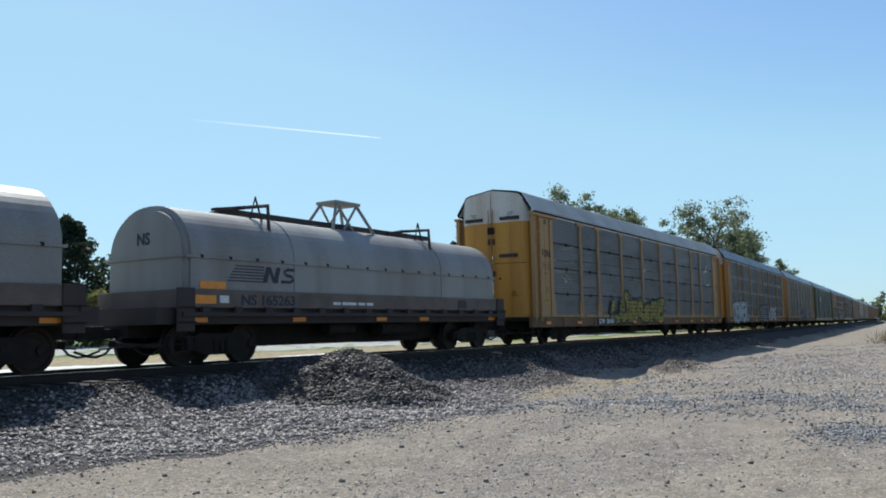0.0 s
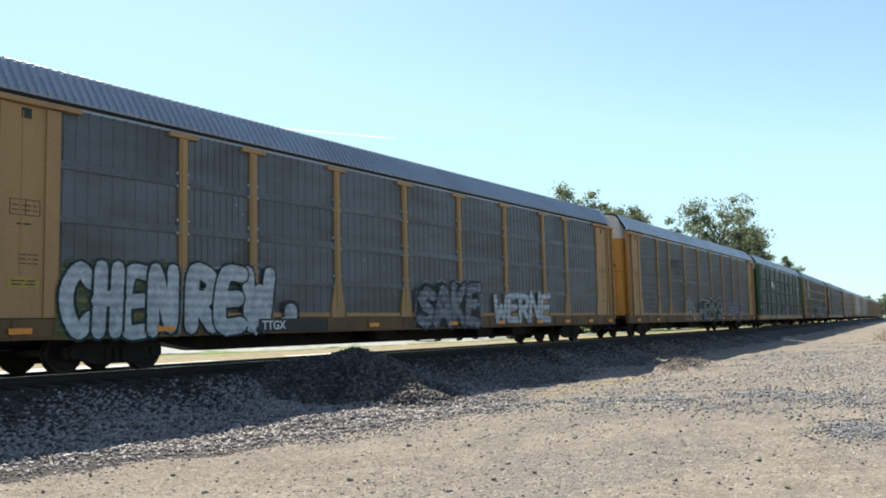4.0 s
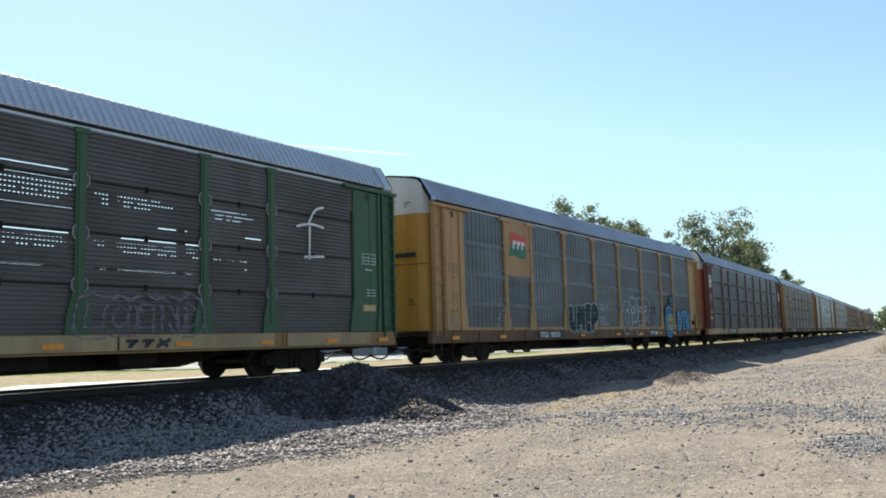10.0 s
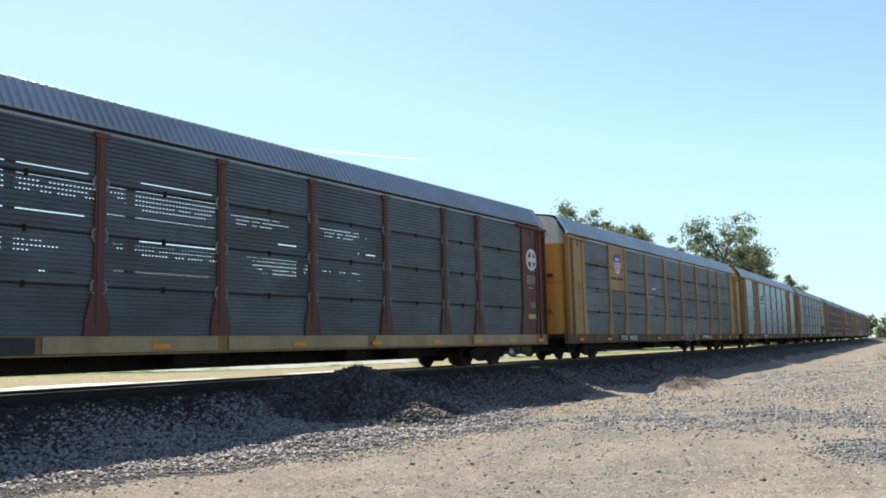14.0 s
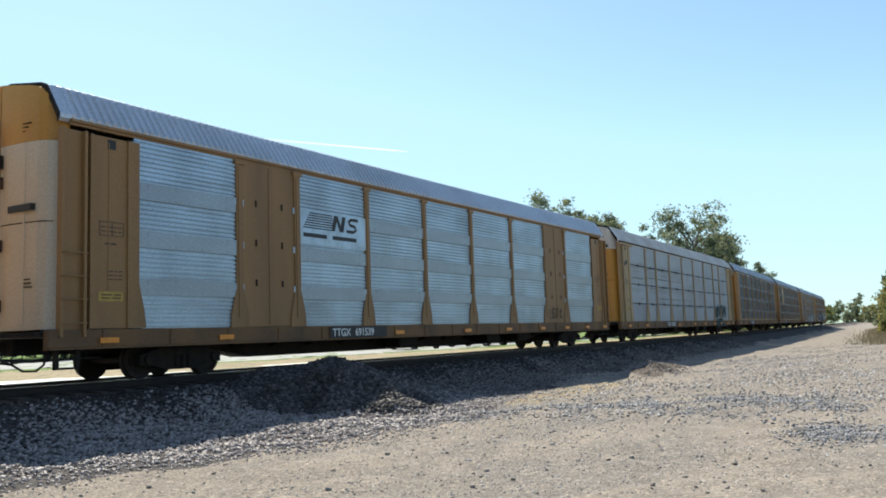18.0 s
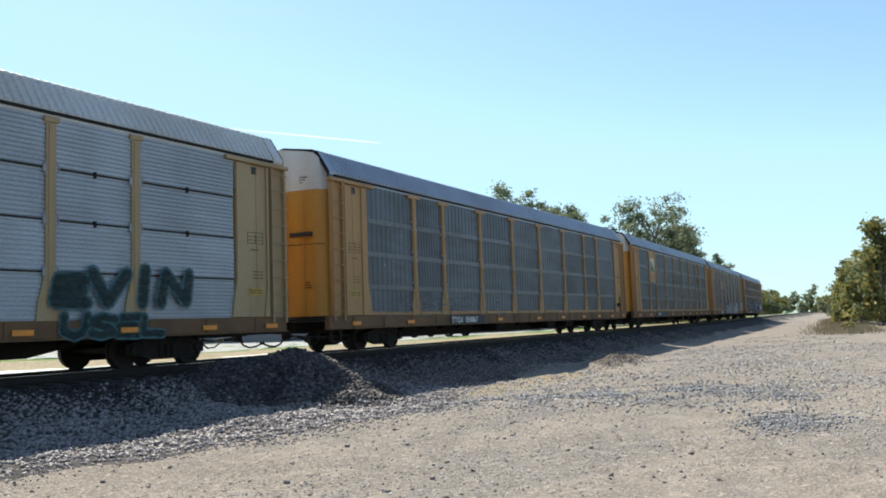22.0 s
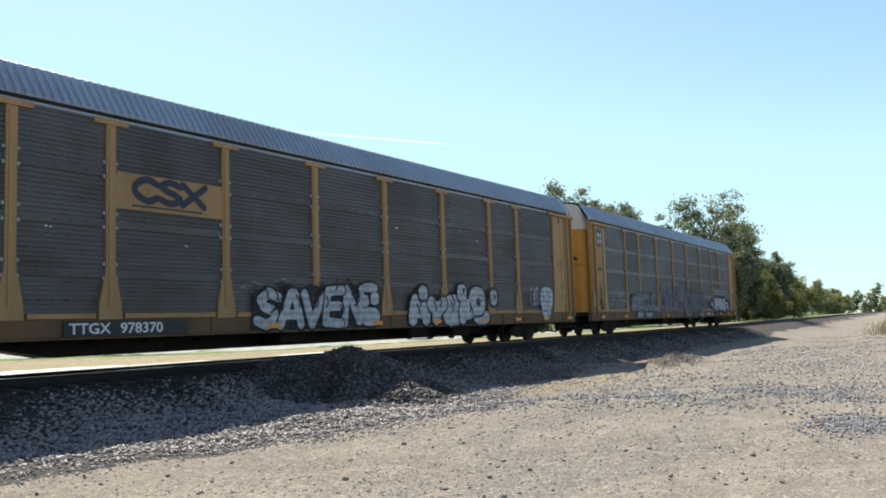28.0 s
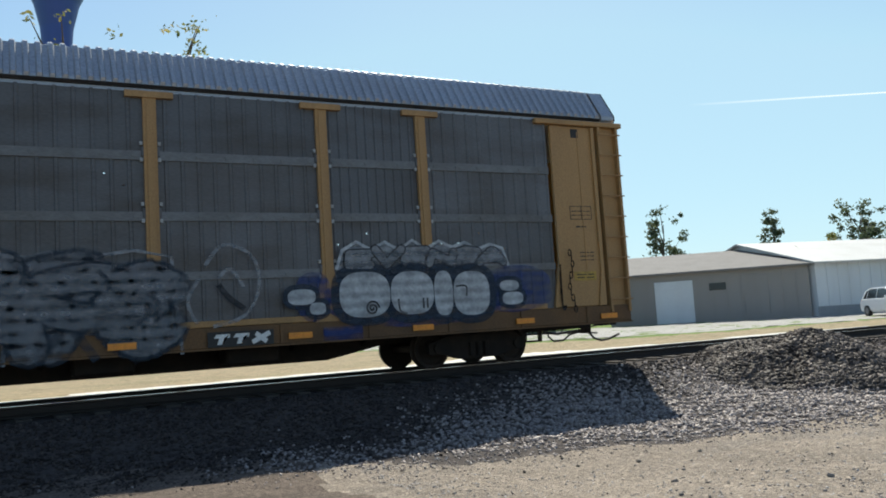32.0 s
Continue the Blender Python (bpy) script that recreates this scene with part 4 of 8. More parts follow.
WHEELS = {0.37: wheelset_mesh(0.37), 0.43: wheelset_mesh(0.43)}


def truck_mesh(r):
    """Cast side frames with window and spring nest, and the bolster between them."""
    bm = bmesh.new()
    for s in (-1, 1):
        y0, y1 = sorted((s * 0.94, s * 1.08))
        add_prism(bm, [(-1.05, r + 0.1), (-1.05, r - 0.1), (-0.75, r - 0.12), (-0.4, r - 0.22), (0.4, r - 0.22), (0.75, r - 0.12), (1.05, r - 0.1), (1.05, r + 0.1),
                       (0.55, r + 0.24), (-0.55, r + 0.24)], y0, y1)
        for k in (-0.16, 0.0, 0.16):
            add_tube(bm, [(k, s * 1.09, r - 0.17), (k, s * 1.09, r + 0.08)], 0.062, 8)
        for x in (-0.865, 0.865):
            add_tube(bm, [(x, s * 1.07, r), (x, s * 1.13, r)], 0.1, 10)
    add_box(bm, -0.22, 0.22, -0.95, 0.95, r - 0.05, r + 0.2)
    for x in (-0.42, 0.42):
        add_box(bm, x - 0.05, x + 0.05, -0.8, 0.8, r - 0.04, r + 0.05)
    bmesh.ops.recalc_face_normals(bm, faces=bm.faces)
    me = bpy.data.meshes.new("truck")
    bm.to_mesh(me)
    bm.free()
    return me


TRUCKS = {r: truck_mesh(r) for r in WHEELS}


def coupler_mesh():
    bm = bmesh.new()
    add_box(bm, -0.1, 0.75, -0.09, 0.09, 0.6, 0.8, 0.02)
    add_prism(bm, [(-0.36, -0.1), (-0.1, -0.14), (0.02, -0.13), (0.02, 0.13), (-0.12, 0.2), (-0.34, 0.19), (-0.26, 0.05)], 0.57, 0.84, "z")
    bmesh.ops.recalc_face_normals(bm, faces=bm.faces)
    me = bpy.data.meshes.new("coupler")
    bm.to_mesh(me)
    bm.free()
    return me


COUPLER = coupler_mesh()
HOSE = bpy.data.meshes.new("air_hose")
tube([(0.3, -0.3, 0.62), (0.12, -0.3, 0.5), (-0.05, -0.26, 0.3), (-0.2, -0.2, 0.24), (-0.36, -0.14, 0.26), (-0.6, -0.05, 0.36)], 0.026, 8).to_mesh(HOSE)
LEVER = bpy.data.meshes.new("uncoupling_lever")
lv = tube([(0.05, -1.35, 0.62), (0.05, -1.32, 0.45), (-0.02, -1.1, 0.42), (-0.05, -0.5, 0.55), (-0.05, 0.1, 0.6)], 0.018, 6)
add_tube(lv, [(0.25, -1.3, 0.45), (1.6, -1.3, 0.47)], 0.02, 6)
add_tube(lv, [(0.55, -1.3, 0.62), (0.55, -1.3, 0.46)], 0.016, 6)
add_tube(lv, [(1.3, -1.3, 0.62), (1.3, -1.3, 0.46)], 0.016, 6)
add_box(lv, -0.02, 0.5, -1.36, -1.1, 0.43, 0.46)
lv.to_mesh(LEVER)
LOOP = bpy.data.meshes.new("pipe_loop")
lp = tube([(0.75, -0.95, 0.6), (0.7, -0.95, 0.38), (0.55, -0.95, 0.27), (0.3, -0.95, 0.28), (0.12, -0.93, 0.4), (-0.1, -0.9, 0.44), (-0.5, -0.7, 0.4)], 0.022, 6)
add_tube(lp, [(1.0, -0.7, 0.5), (0.6, -0.75, 0.44), (0.2, -0.8, 0.47), (-0.2, -0.8, 0.5)], 0.03, 6)
lp.to_mesh(LOOP)
HANGER = bpy.data.meshes.new("step_hanger")
hg = box(0.28, 0.36, -1.45, -1.38, 0.3, 0.64)
add_box(hg, 0.28, 0.78, -1.45, -1.38, 0.28, 0.32)
add_box(hg, 0.7, 0.78, -1.45, -1.38, 0.3, 0.64)
hg.to_mesh(HANGER)
COCK = bpy.data.meshes.new("angle_cock")
add_box(box(0.05, 0.22, -0.4, -0.2, 0.42, 0.58, 0.02), 0.1, 0.15, -0.55, -0.4, 0.46, 0.52).to_mesh(COCK)
TAG = bpy.data.meshes.new("reflector")
box(-0.2, 0.2, -1.61, -1.586, 0.73, 0.83).to_mesh(TAG)
BRACKET = bpy.data.meshes.new("joint_bracket")
add_box(box(-0.03, 0.03, -1.55, -1.5, -0.06, 0.06), -0.018, 0.018, -1.562, -1.54, -0.04, 0.04).to_mesh(BRACKET)
CLIP = bpy.data.meshes.new("post_clip")
box(-0.14, 0.14, -1.556, -1.52, -0.08, 0.08, 0.012).to_mesh(CLIP)
BOLTS = bpy.data.meshes.new("bolt_strip")
bo = bmesh.new()
for k in range(3):
    for dz in (-0.13, 0.13):
        for dx in (-0.135, 0.135):
            add_box(bo, dx - 0.022, dx + 0.022, -1.548, -1.5, ROWS[k][1] + dz - 0.028, ROWS[k][1] + dz + 0.028)
bo.to_mesh(BOLTS)
bo.free()
LOOP_BRACKET = bpy.data.meshes.new("post_bracket")
tube([(0.1, -1.555, 0.12), (0.155, -1.56, 0.06), (0.155, -1.56, -0.06), (0.1, -1.555, -0.12)], 0.015, 6).to_mesh(LOOP_BRACKET)
BOLT_ZINC = surface("bright_zinc", (0.36, 0.36, 0.36), (0.18, 0.16, 0.14), 0.6, 5, 0.5, 0.3)
SEAM = bpy.data.meshes.new("seam_rail")
box(-11.7, 11.7, -1.542, -1.49, -0.018, 0.018).to_mesh(SEAM)
FLIP = Matrix.Rotation(math.pi, 4, "Z")
SPIN = []                                          # wheelsets and their radius


def running_gear(car, half, truck_at, r):
    """Trucks with their wheelsets, couplers, hoses and levers at both ends."""
    for x in (-truck_at, truck_at):
        tr = part("truck", TRUCKS[r], STEEL_DARK, car, "dark cast-steel truck", Matrix.Translation((x, 0, 0)))
        for dx in (-0.865, 0.865):
            ws = part("wheelset", WHEELS[r], WHEEL, tr, at=Matrix.Translation((dx, 0, r)))
            SPIN.append((ws, dx, r))
    for turn in (Matrix.Identity(4), FLIP):
        m = turn @ Matrix.Translation((-half - 0.3, 0, 0))
        part("coupler", COUPLER, STEEL_DARK, car, at=m)
        part("air_hose", HOSE, RUBBER, car, "black rubber air hose", at=m)
        part("uncoupling_lever", LEVER, STEEL_DARK, car, at=m)
        part("pipe_loop", LOOP, RUBBER, car, "drooping black brake pipe", m)
        part("step_hanger", HANGER, STEEL_DARK, car, at=m @ Matrix.Translation((0.3, 0, 0)))
        part("angle_cock", COCK, STEEL_DARK, car, at=m)


def lettering(text, size, material, parent, x, z, y=-1.6, name="lettering", wide=1.0, bold=0.0):
    """Raised lettering on the near side of a car, read from outside."""
    fc = bpy.data.curves.new(name, "FONT")
    fc.body, fc.size, fc.extrude, fc.offset, fc.resolution_u = text, size, 0.003, bold, 3
    tmp = bpy.data.objects.new(name, fc)
    me = bpy.data.meshes.new_from_object(tmp)
    bpy.data.objects.remove(tmp)
    me.materials.clear()
    return part(name, me, material, parent, at=Matrix.Translation((x, y, z)) @ Matrix.Rotation(math.pi / 2, 4, "X") @ Matrix.Diagonal((wide, 1, 1, 1)))


def plate(parent, x0, x1, z0, z1, material, name="panel_plate", y=-1.6, t=0.012, label=""):
    return part(name, box(x0, x1, y - t, y, z0, z1), material, parent, label)


def shape(parent, outline, material, name, y=-1.61, t=0.008, label=""):
    """A flat painted shape on the near side from an outline of (x, z)."""
    bm = bmesh.new()
    vs = [bm.verts.new((a, y - t, c)) for a, c in outline]
    f = bm.faces.new(vs)
    bmesh.ops.triangulate(bm, faces=[f])
    bmesh.ops.recalc_face_normals(bm, faces=bm.faces)
    return part(name, bm, material, parent, label)


def text_bars(parent, x0, x1, z, h, material, words=(1,), y=-1.602):
    """Lettering that cannot be made out, as plain bars."""
    total = sum(words) + 0.25 * (len(words) - 1)
    x = x0
    for w in words:
        e = x + (x1 - x0) * w / total
        plate(parent, x, e, z, z + h, material, "lettering_bar", y, 0.004)
        x = e + (x1 - x0) * 0.25 / total


def blob(cx, cz, rx, rz, rr, n=22, wob=0.2):
    ph = [rr.uniform(0, 6.28) for _ in range(3)]
    return [(cx + rx * (1 + wob * math.sin(2 * a + ph[0]) * 0.6 + wob * math.sin(3 * a + ph[1]) + wob * 0.5 * math.sin(5 * a + ph[2])) * math.cos(a),
             cz + rz * (1 + wob * math.sin(2 * a + ph[1]) + wob * 0.6 * math.sin(4 * a + ph[0])) * math.sin(a))
            for a in [k * 2 * math.pi / n for k in range(n)]]


def fill_outline(bm, pts, y):
    vs = [bm.verts.new((a, y, c)) for a, c in pts]
    cx, cz = sum(a for a, c in pts) / len(pts), sum(c for a, c in pts) / len(pts)
    mid = bm.verts.new((cx, y, cz))
    for i in range(len(vs)):
        bm.faces.new((vs[i], vs[(i + 1) % len(vs)], mid))


def stroke(bm, pts, w, y):
    """A painted line of width w along (x, z) points."""
    prev = None
    for i, (a, c) in enumerate(pts):
        p, q = pts[max(i - 1, 0)], pts[min(i + 1, len(pts) - 1)]
        dx, dz = q[0] - p[0], q[1] - p[1]
        k = math.hypot(dx, dz) or 1
        nx, nz = -dz / k * w / 2, dx / k * w / 2
        pair = (bm.verts.new((a + nx, y, c + nz)), bm.verts.new((a - nx, y, c - nz)))
        if prev:
            bm.faces.new((prev[0], prev[1], pair[1], pair[0]))
        prev = pair


def ring_stroke(bm, pts, w, y):
    stroke(bm, pts + pts[:2], w, y)


FORMS = (((0.3, 0.35), (0, 0.5), (-0.3, 0.3), (-0.1, 0.05), (0.25, -0.1), (0.3, -0.35), (0, -0.5), (-0.3, -0.35)),
         ((-0.3, 0.45), (-0.32, -0.2), (-0.1, -0.48), (0.2, -0.4), (0.3, -0.1), (0.3, 0.45)),
         ((0.3, 0.3), (0, 0.48), (-0.3, 0.2), (-0.3, -0.2), (0, -0.48), (0.3, -0.25), (0.28, 0), (0.05, 0)),
         ((-0.3, -0.48), (-0.25, 0.1), (0, 0.48), (0.22, 0.1), (0.3, -0.48)),
         ((-0.3, -0.45), (-0.3, 0.45), (0.2, 0.4), (0.25, 0.1), (-0.1, 0), (0.3, -0.45)),
         ((-0.34, 0.45), (-0.12, -0.35), (0, 0.2), (0.12, -0.35), (0.34, 0.45)),
         ((0.25, 0.45), (-0.25, 0.42), (-0.3, 0), (0.1, 0.02), (-0.28, -0.06), (-0.3, -0.42), (0.28, -0.45)),
         ((0, 0.48), (-0.3, 0.2), (-0.3, -0.2), (0, -0.48), (0.3, -0.2), (0.3, 0.2), (0.02, 0.48)))


def rounded_path(pts, steps=5):
    """A smooth run through points."""
    out = []
    for i in range(len(pts) - 1):
        p0, p1, p2, p3 = pts[max(i - 1, 0)], pts[i], pts[i + 1], pts[min(i + 2, len(pts) - 1)]
        for q in range(steps):
            t = q / steps
            out.append(tuple(0.5 * (2 * b + (c - a) * t + (2 * a - 5 * b + 4 * c - d) * t * t + (3 * b - a - 3 * c + d) * t ** 3) for a, b, c, d in zip(p0, p1, p2, p3)))
    return out + [pts[-1]]


def fat_stroke(bm, pts, w, y):
    """A swollen painted line: a chain of overlapping pads and links, each a hair in front of the last."""
    for i, (a, c) in enumerate(pts):
        yy = y - 0.00003 * i
        bm.faces.new([bm.verts.new((a + w / 2 * math.cos(k * math.pi / 4), yy, c + w / 2 * math.sin(k * math.pi / 4))) for k in range(8)])
        if i:
            p, q = pts[i - 1]
            k = math.hypot(a - p, c - q) or 1
            nx, nz = -(c - q) / k * w / 2, (a - p) / k * w / 2
            bm.faces.new([bm.verts.new(v) for v in ((p + nx, yy + 0.00001, q + nz), (p - nx, yy + 0.00001, q - nz), (a - nx, yy + 0.00001, c - nz), (a + nx, yy + 0.00001, c + nz))])


def spray(parent, x0, x1, z0, z1, letters, fill, edge, seed, style="bubble", shade=None, y=-1.592):
    """Spray-painted tag, form by form: swollen loops or angular bars with an outline and glints, hollow outlines, or thin strokes."""
    rr = random.Random(seed)
    w, h = (x1 - x0) / letters, z1 - z0
    kinds = [rr.randrange(8) for _ in range(letters)]
    for k in range(letters):
        if k and kinds[k] == kinds[k - 1]:
            kinds[k] = (kinds[k] + 3) % 8
        one, two = FORMS[kinds[k]], FORMS[rr.randrange(8)]
        form = one[:len(one) // 2 + 1] + tuple((-a, c) for a, c in two[len(two) // 2:])
        cx, cz = x0 + (k + 0.5) * w, (z0 + z1) / 2 + rr.uniform(-0.05, 0.05) * h
        front, ink = bmesh.new(), bmesh.new()
        yk = y - 0.0045 * (k % 2)
        if style == "line":
            pts = rounded_path([(cx + a * w * 0.95 + 0.12 * w * c, cz + c * h * 0.9) for a, c in form], 4)
            stroke(front, pts, 0.045, yk)
            if rr.random() < 0.4:
                stroke(front, [(cx - w * 0.4, cz - h * 0.5), (cx + w * 0.45, cz - h * 0.44)], 0.04, yk - 0.0005)
        else:
            wild = style == "wild"
            flip, tip = rr.choice((-1, 1)), rr.choice((-1, 1))
            lean, sx, sz = rr.uniform(-0.3, 0.3), w * (1.2 if wild else 0.95), h * (0.8 if wild else 0.66)
            pts = [(cx + (a * flip + lean * c) * sx + rr.uniform(-0.12, 0.12) * w, cz + c * tip * sz * rr.uniform(0.75, 1.12)) for a, c in form]
            if not wild:
                pts = rounded_path(pts, 4)
            fat = min(w * 0.4, h * 0.3) if not wild else min(w * 0.2, h * 0.19)
            line_w = 0.045 if style == "hollow" else 0.08 if wild else 0.06
            if style == "hollow":
                for s in (-0.5, 0.5):
                    rim = []
                    for i, (a, c) in enumerate(pts):
                        p, q = pts[max(i - 1, 0)], pts[min(i + 1, len(pts) - 1)]
                        d = math.hypot(q[0] - p[0], q[1] - p[1]) or 1
                        rim.append((a - s * fat * (q[1] - p[1]) / d, c + s * fat * (q[0] - p[0]) / d))
                    stroke(front, rim, line_w, yk - 0.0022)
            else:
                fat_stroke(ink, pts, fat + 2 * line_w, yk)
                fat_stroke(front, pts, fat, yk - 0.0022)
            if wild:
                for q in range(4):
                    bx, bz = rr.choice(pts)
                    sp = [(bx + rr.choice((-1, 1)) * rr.uniform(0.25, 0.7) * w, min(max(bz + rr.uniform(-0.12, 0.12) * h, z0), z1)), (bx, bz)]
                    fat_stroke(ink, sp, fat * 0.7 + 2 * line_w, yk - 0.0008)
                    fat_stroke(front, sp, fat * 0.7, yk - 0.003)
            if style != "hollow":
                # inner lines that cut the swollen form
                mid = pts[len(pts) // 3: len(pts) // 3 + max(2, len(pts) // 5)]
                if len(mid) > 1:
                    stroke(ink, [(a + fat * 0.12, c + fat * 0.1) for a, c in mid], 0.035, yk - 0.0042)
        letter = tagged(part("graffiti_letter", front, edge if style == "hollow" else fill, parent), kind="stuff")
        if ink.faces:
            tagged(part("graffiti_outline", ink, edge if shade is None else shade, letter), kind="stuff")
        else:
            ink.free()


GLYPH = {
    "A": (((0, 0), (0.4, 1), (0.6, 1), (1, 0)), ((0.22, 0.32), (0.78, 0.32))),
    "C": (((1, 0.8), (0.55, 1), (0.1, 0.7), (0.1, 0.3), (0.55, 0), (1, 0.2)),),
    "D": (((0.1, 0), (0.1, 1), (0.6, 0.95), (0.95, 0.5), (0.6, 0.05), (0.1, 0)),),
    "E": (((0.95, 1), (0.15, 0.95), (0.1, 0.05), (0.95, 0)), ((0.12, 0.5), (0.8, 0.52))),
    "H": (((0.1, 0), (0.15, 1)), ((0.85, 0), (0.9, 1)), ((0.1, 0.48), (0.9, 0.54))),
    "I": (((0.5, 0), (0.5, 1)),),
    "J": (((0.2, 1), (0.95, 1), (0.7, 0.95), (0.7, 0.15), (0.35, 0), (0.05, 0.2)),),
    "K": (((0.12, 0), (0.12, 1)), ((0.95, 1), (0.2, 0.45), (1, 0))),
    "L": (((0.12, 1), (0.1, 0.05), (0.95, 0)),),
    "M": (((0, 0), (0.15, 1), (0.5, 0.4), (0.85, 1), (1, 0)),),
    "N": (((0.05, 0), (0.1, 1), (0.9, 0.05), (0.95, 1)),),
    "O": (((0.5, 1), (0.1, 0.75), (0.1, 0.25), (0.5, 0), (0.9, 0.25), (0.9, 0.75), (0.48, 1)),),
    "P": (((0.12, 0), (0.12, 1), (0.75, 0.97), (0.92, 0.72), (0.7, 0.48), (0.15, 0.45)),),
    "R": (((0.12, 0), (0.12, 1), (0.75, 0.97), (0.9, 0.74), (0.65, 0.52), (0.3, 0.5), (1, 0)),),
    "S": (((0.95, 0.85), (0.5, 1), (0.1, 0.78), (0.35, 0.55), (0.7, 0.45), (0.92, 0.2), (0.5, 0), (0.05, 0.15)),),
    "T": (((0, 0.95), (1, 1)), ((0.5, 0.97), (0.48, 0))),
    "U": (((0.08, 1), (0.1, 0.25), (0.5, 0), (0.9, 0.25), (0.92, 1)),),
    "V": (((0, 1), (0.5, 0), (1, 1)),),
    "W": (((0, 1), (0.22, 0), (0.5, 0.65), (0.78, 0), (1, 1)),),
    "X": (((0, 1), (1, 0)), ((0, 0), (1, 1))),
    "Y": (((0, 1), (0.5, 0.5), (0.5, 0)), ((1, 1), (0.5, 0.5))),
    "7": (((0.05, 0.95), (0.95, 1), (0.4, 0)),)}


def tag_piece(parent, forms, x0, x1, z0, z1, fill, edge, fat=0.25, rim=0.05, grow=0.0, lean=0.0, seed=0, back=None, halo=None, round_=True, hollow=False, wob=0.05, cuts=0, y=-1.592):
    """A sprayed piece, one swollen or hollow form after another between x0 and x1; grow lifts its top towards the far end; back fills the ground behind it and halo rims the whole."""
    rr = random.Random(seed)
    n = len(forms)
    w = (x1 - x0) / n
    if back is not None or halo is not None:
        top = [(x0 + (x1 - x0) * k / (2 * n), z1 + grow * k / (2 * n) + (0.09 if k % 2 else -0.03) + rr.uniform(-0.03, 0.05)) for k in range(2 * n + 1)]
        ring = [(x0 - 0.12, z0)] + top + [(x1 + 0.12, z0)]
        if back is not None:
            bm = bmesh.new()
            for (a, c), (p, q) in zip(ring, ring[1:]):
                bm.faces.new([bm.verts.new(v) for v in ((a, y + 0.006, z0), (p, y + 0.006, z0), (p, y + 0.006, max(q, z0 + 0.02)), (a, y + 0.006, max(c, z0 + 0.02)))])
            tagged(part("graffiti_back", bm, back, parent), kind="stuff")
        if halo is not None:
            bm = bmesh.new()
            stroke(bm, ring, 0.055, y + 0.004)
            tagged(part("graffiti_halo", bm, halo, parent), kind="stuff")
    for k, ch in enumerate(forms):
        if ch == " ":
            continue
        pad = fat * 0.5 if not hollow else 0.04
        lo, hi = z0 + pad, z1 + grow * (k + 0.5) / n - pad + rr.uniform(-wob, wob)
        left, wide = x0 + k * w + pad * 0.7, w - pad * 1.4 + 0.12 * w
        front, ink = bmesh.new(), bmesh.new()
        yk = y - 0.0035 * (k % 2)
        for q, run in enumerate(GLYPH[ch]):
            pts = [(left + wide * (a + lean * (c - 0.5)) + rr.uniform(-0.02, 0.02), lo + (hi - lo) * c) for a, c in run]
            if len(pts) > 2 and round_:
                pts = rounded_path(pts, 5)
            elif len(pts) == 2:
                pts = [tuple(p + (r - p) * t / 3 for p, r in zip(*pts)) for t in range(4)]
            if hollow:
                for sgn in (-0.5, 0.5):
                    off = []
                    for i, (a, c) in enumerate(pts):
                        p, r = pts[max(i - 1, 0)], pts[min(i + 1, len(pts) - 1)]
                        d = math.hypot(r[0] - p[0], r[1] - p[1]) or 1
                        off.append((a - sgn * fat * (r[1] - p[1]) / d, c + sgn * fat * (r[0] - p[0]) / d))
                    stroke(ink, off, rim, yk - 0.002 - 0.0004 * q)
                if fill is not None:
                    fat_stroke(front, pts, fat, yk)
            else:
                if rim:
                    fat_stroke(ink, pts, fat + 2 * rim, yk - 0.0001 * q)
                fat_stroke(front, pts, fat, yk - 0.002 - 0.0001 * q)
        if fill is None:
            front.free()
            tagged(part("graffiti_letter", ink, edge, parent), kind="stuff")
            continue
        for _ in range(cuts):
            a, c, d = left + wide * rr.random(), lo + (hi - lo) * rr.random(), rr.uniform(-1, 1)
            stroke(ink, rounded_path([(a, c), (a + 0.12 * d + 0.08, c + 0.14), (a + 0.2 * d, c + 0.3)], 3), rim * 1.1, yk - 0.0055)
        letter = tagged(part("graffiti_letter", front, fill, parent), kind="stuff")
        if ink.faces:
            tagged(part("graffiti_outline", ink, edge, letter), kind="stuff")
        else:
            ink.free()


def tag_lines(parent, runs, width, paint, name="graffiti_line", y=-1.597):
    """Single sprayed lines through (x, z) points."""
    bm = bmesh.new()
    for run in runs:
        stroke(bm, rounded_path(list(run), 4) if len(run) > 2 else list(run), width, y)
    return tagged(part(name, bm, paint, parent), kind="stuff")


def tag_loops(parent, loops, paint, rim=None, grow=0.09, name="graffiti_loop", y=-1.597):
    """Rounded sprayed shapes, each (x, z, half width, half height), with a wider rim behind them."""
    bm, out = bmesh.new(), bmesh.new()
    for k, (cx, cz, rx, rz) in enumerate(loops):
        sq = [(cx + rx * math.copysign(abs(math.cos(a)) ** 0.75, math.cos(a)), cz + rz * math.copysign(abs(math.sin(a)) ** 0.75, math.sin(a))) for a in [q * math.pi / 16 for q in range(32)]]
        fill_outline(bm, sq, y - 0.0004 * k)
        if rim is not None:
            fill_outline(out, [(cx + (a - cx) * (rx + grow) / rx, cz + (c - cz) * (rz + grow) / rz) for a, c in sq], y + 0.004 - 0.0003 * k)
    ob = tagged(part(name, bm, paint, parent), kind="stuff")
    if rim is not None:
        tagged(part("graffiti_rim", out, rim, ob), kind="stuff")
    else:
        out.free()
    return ob


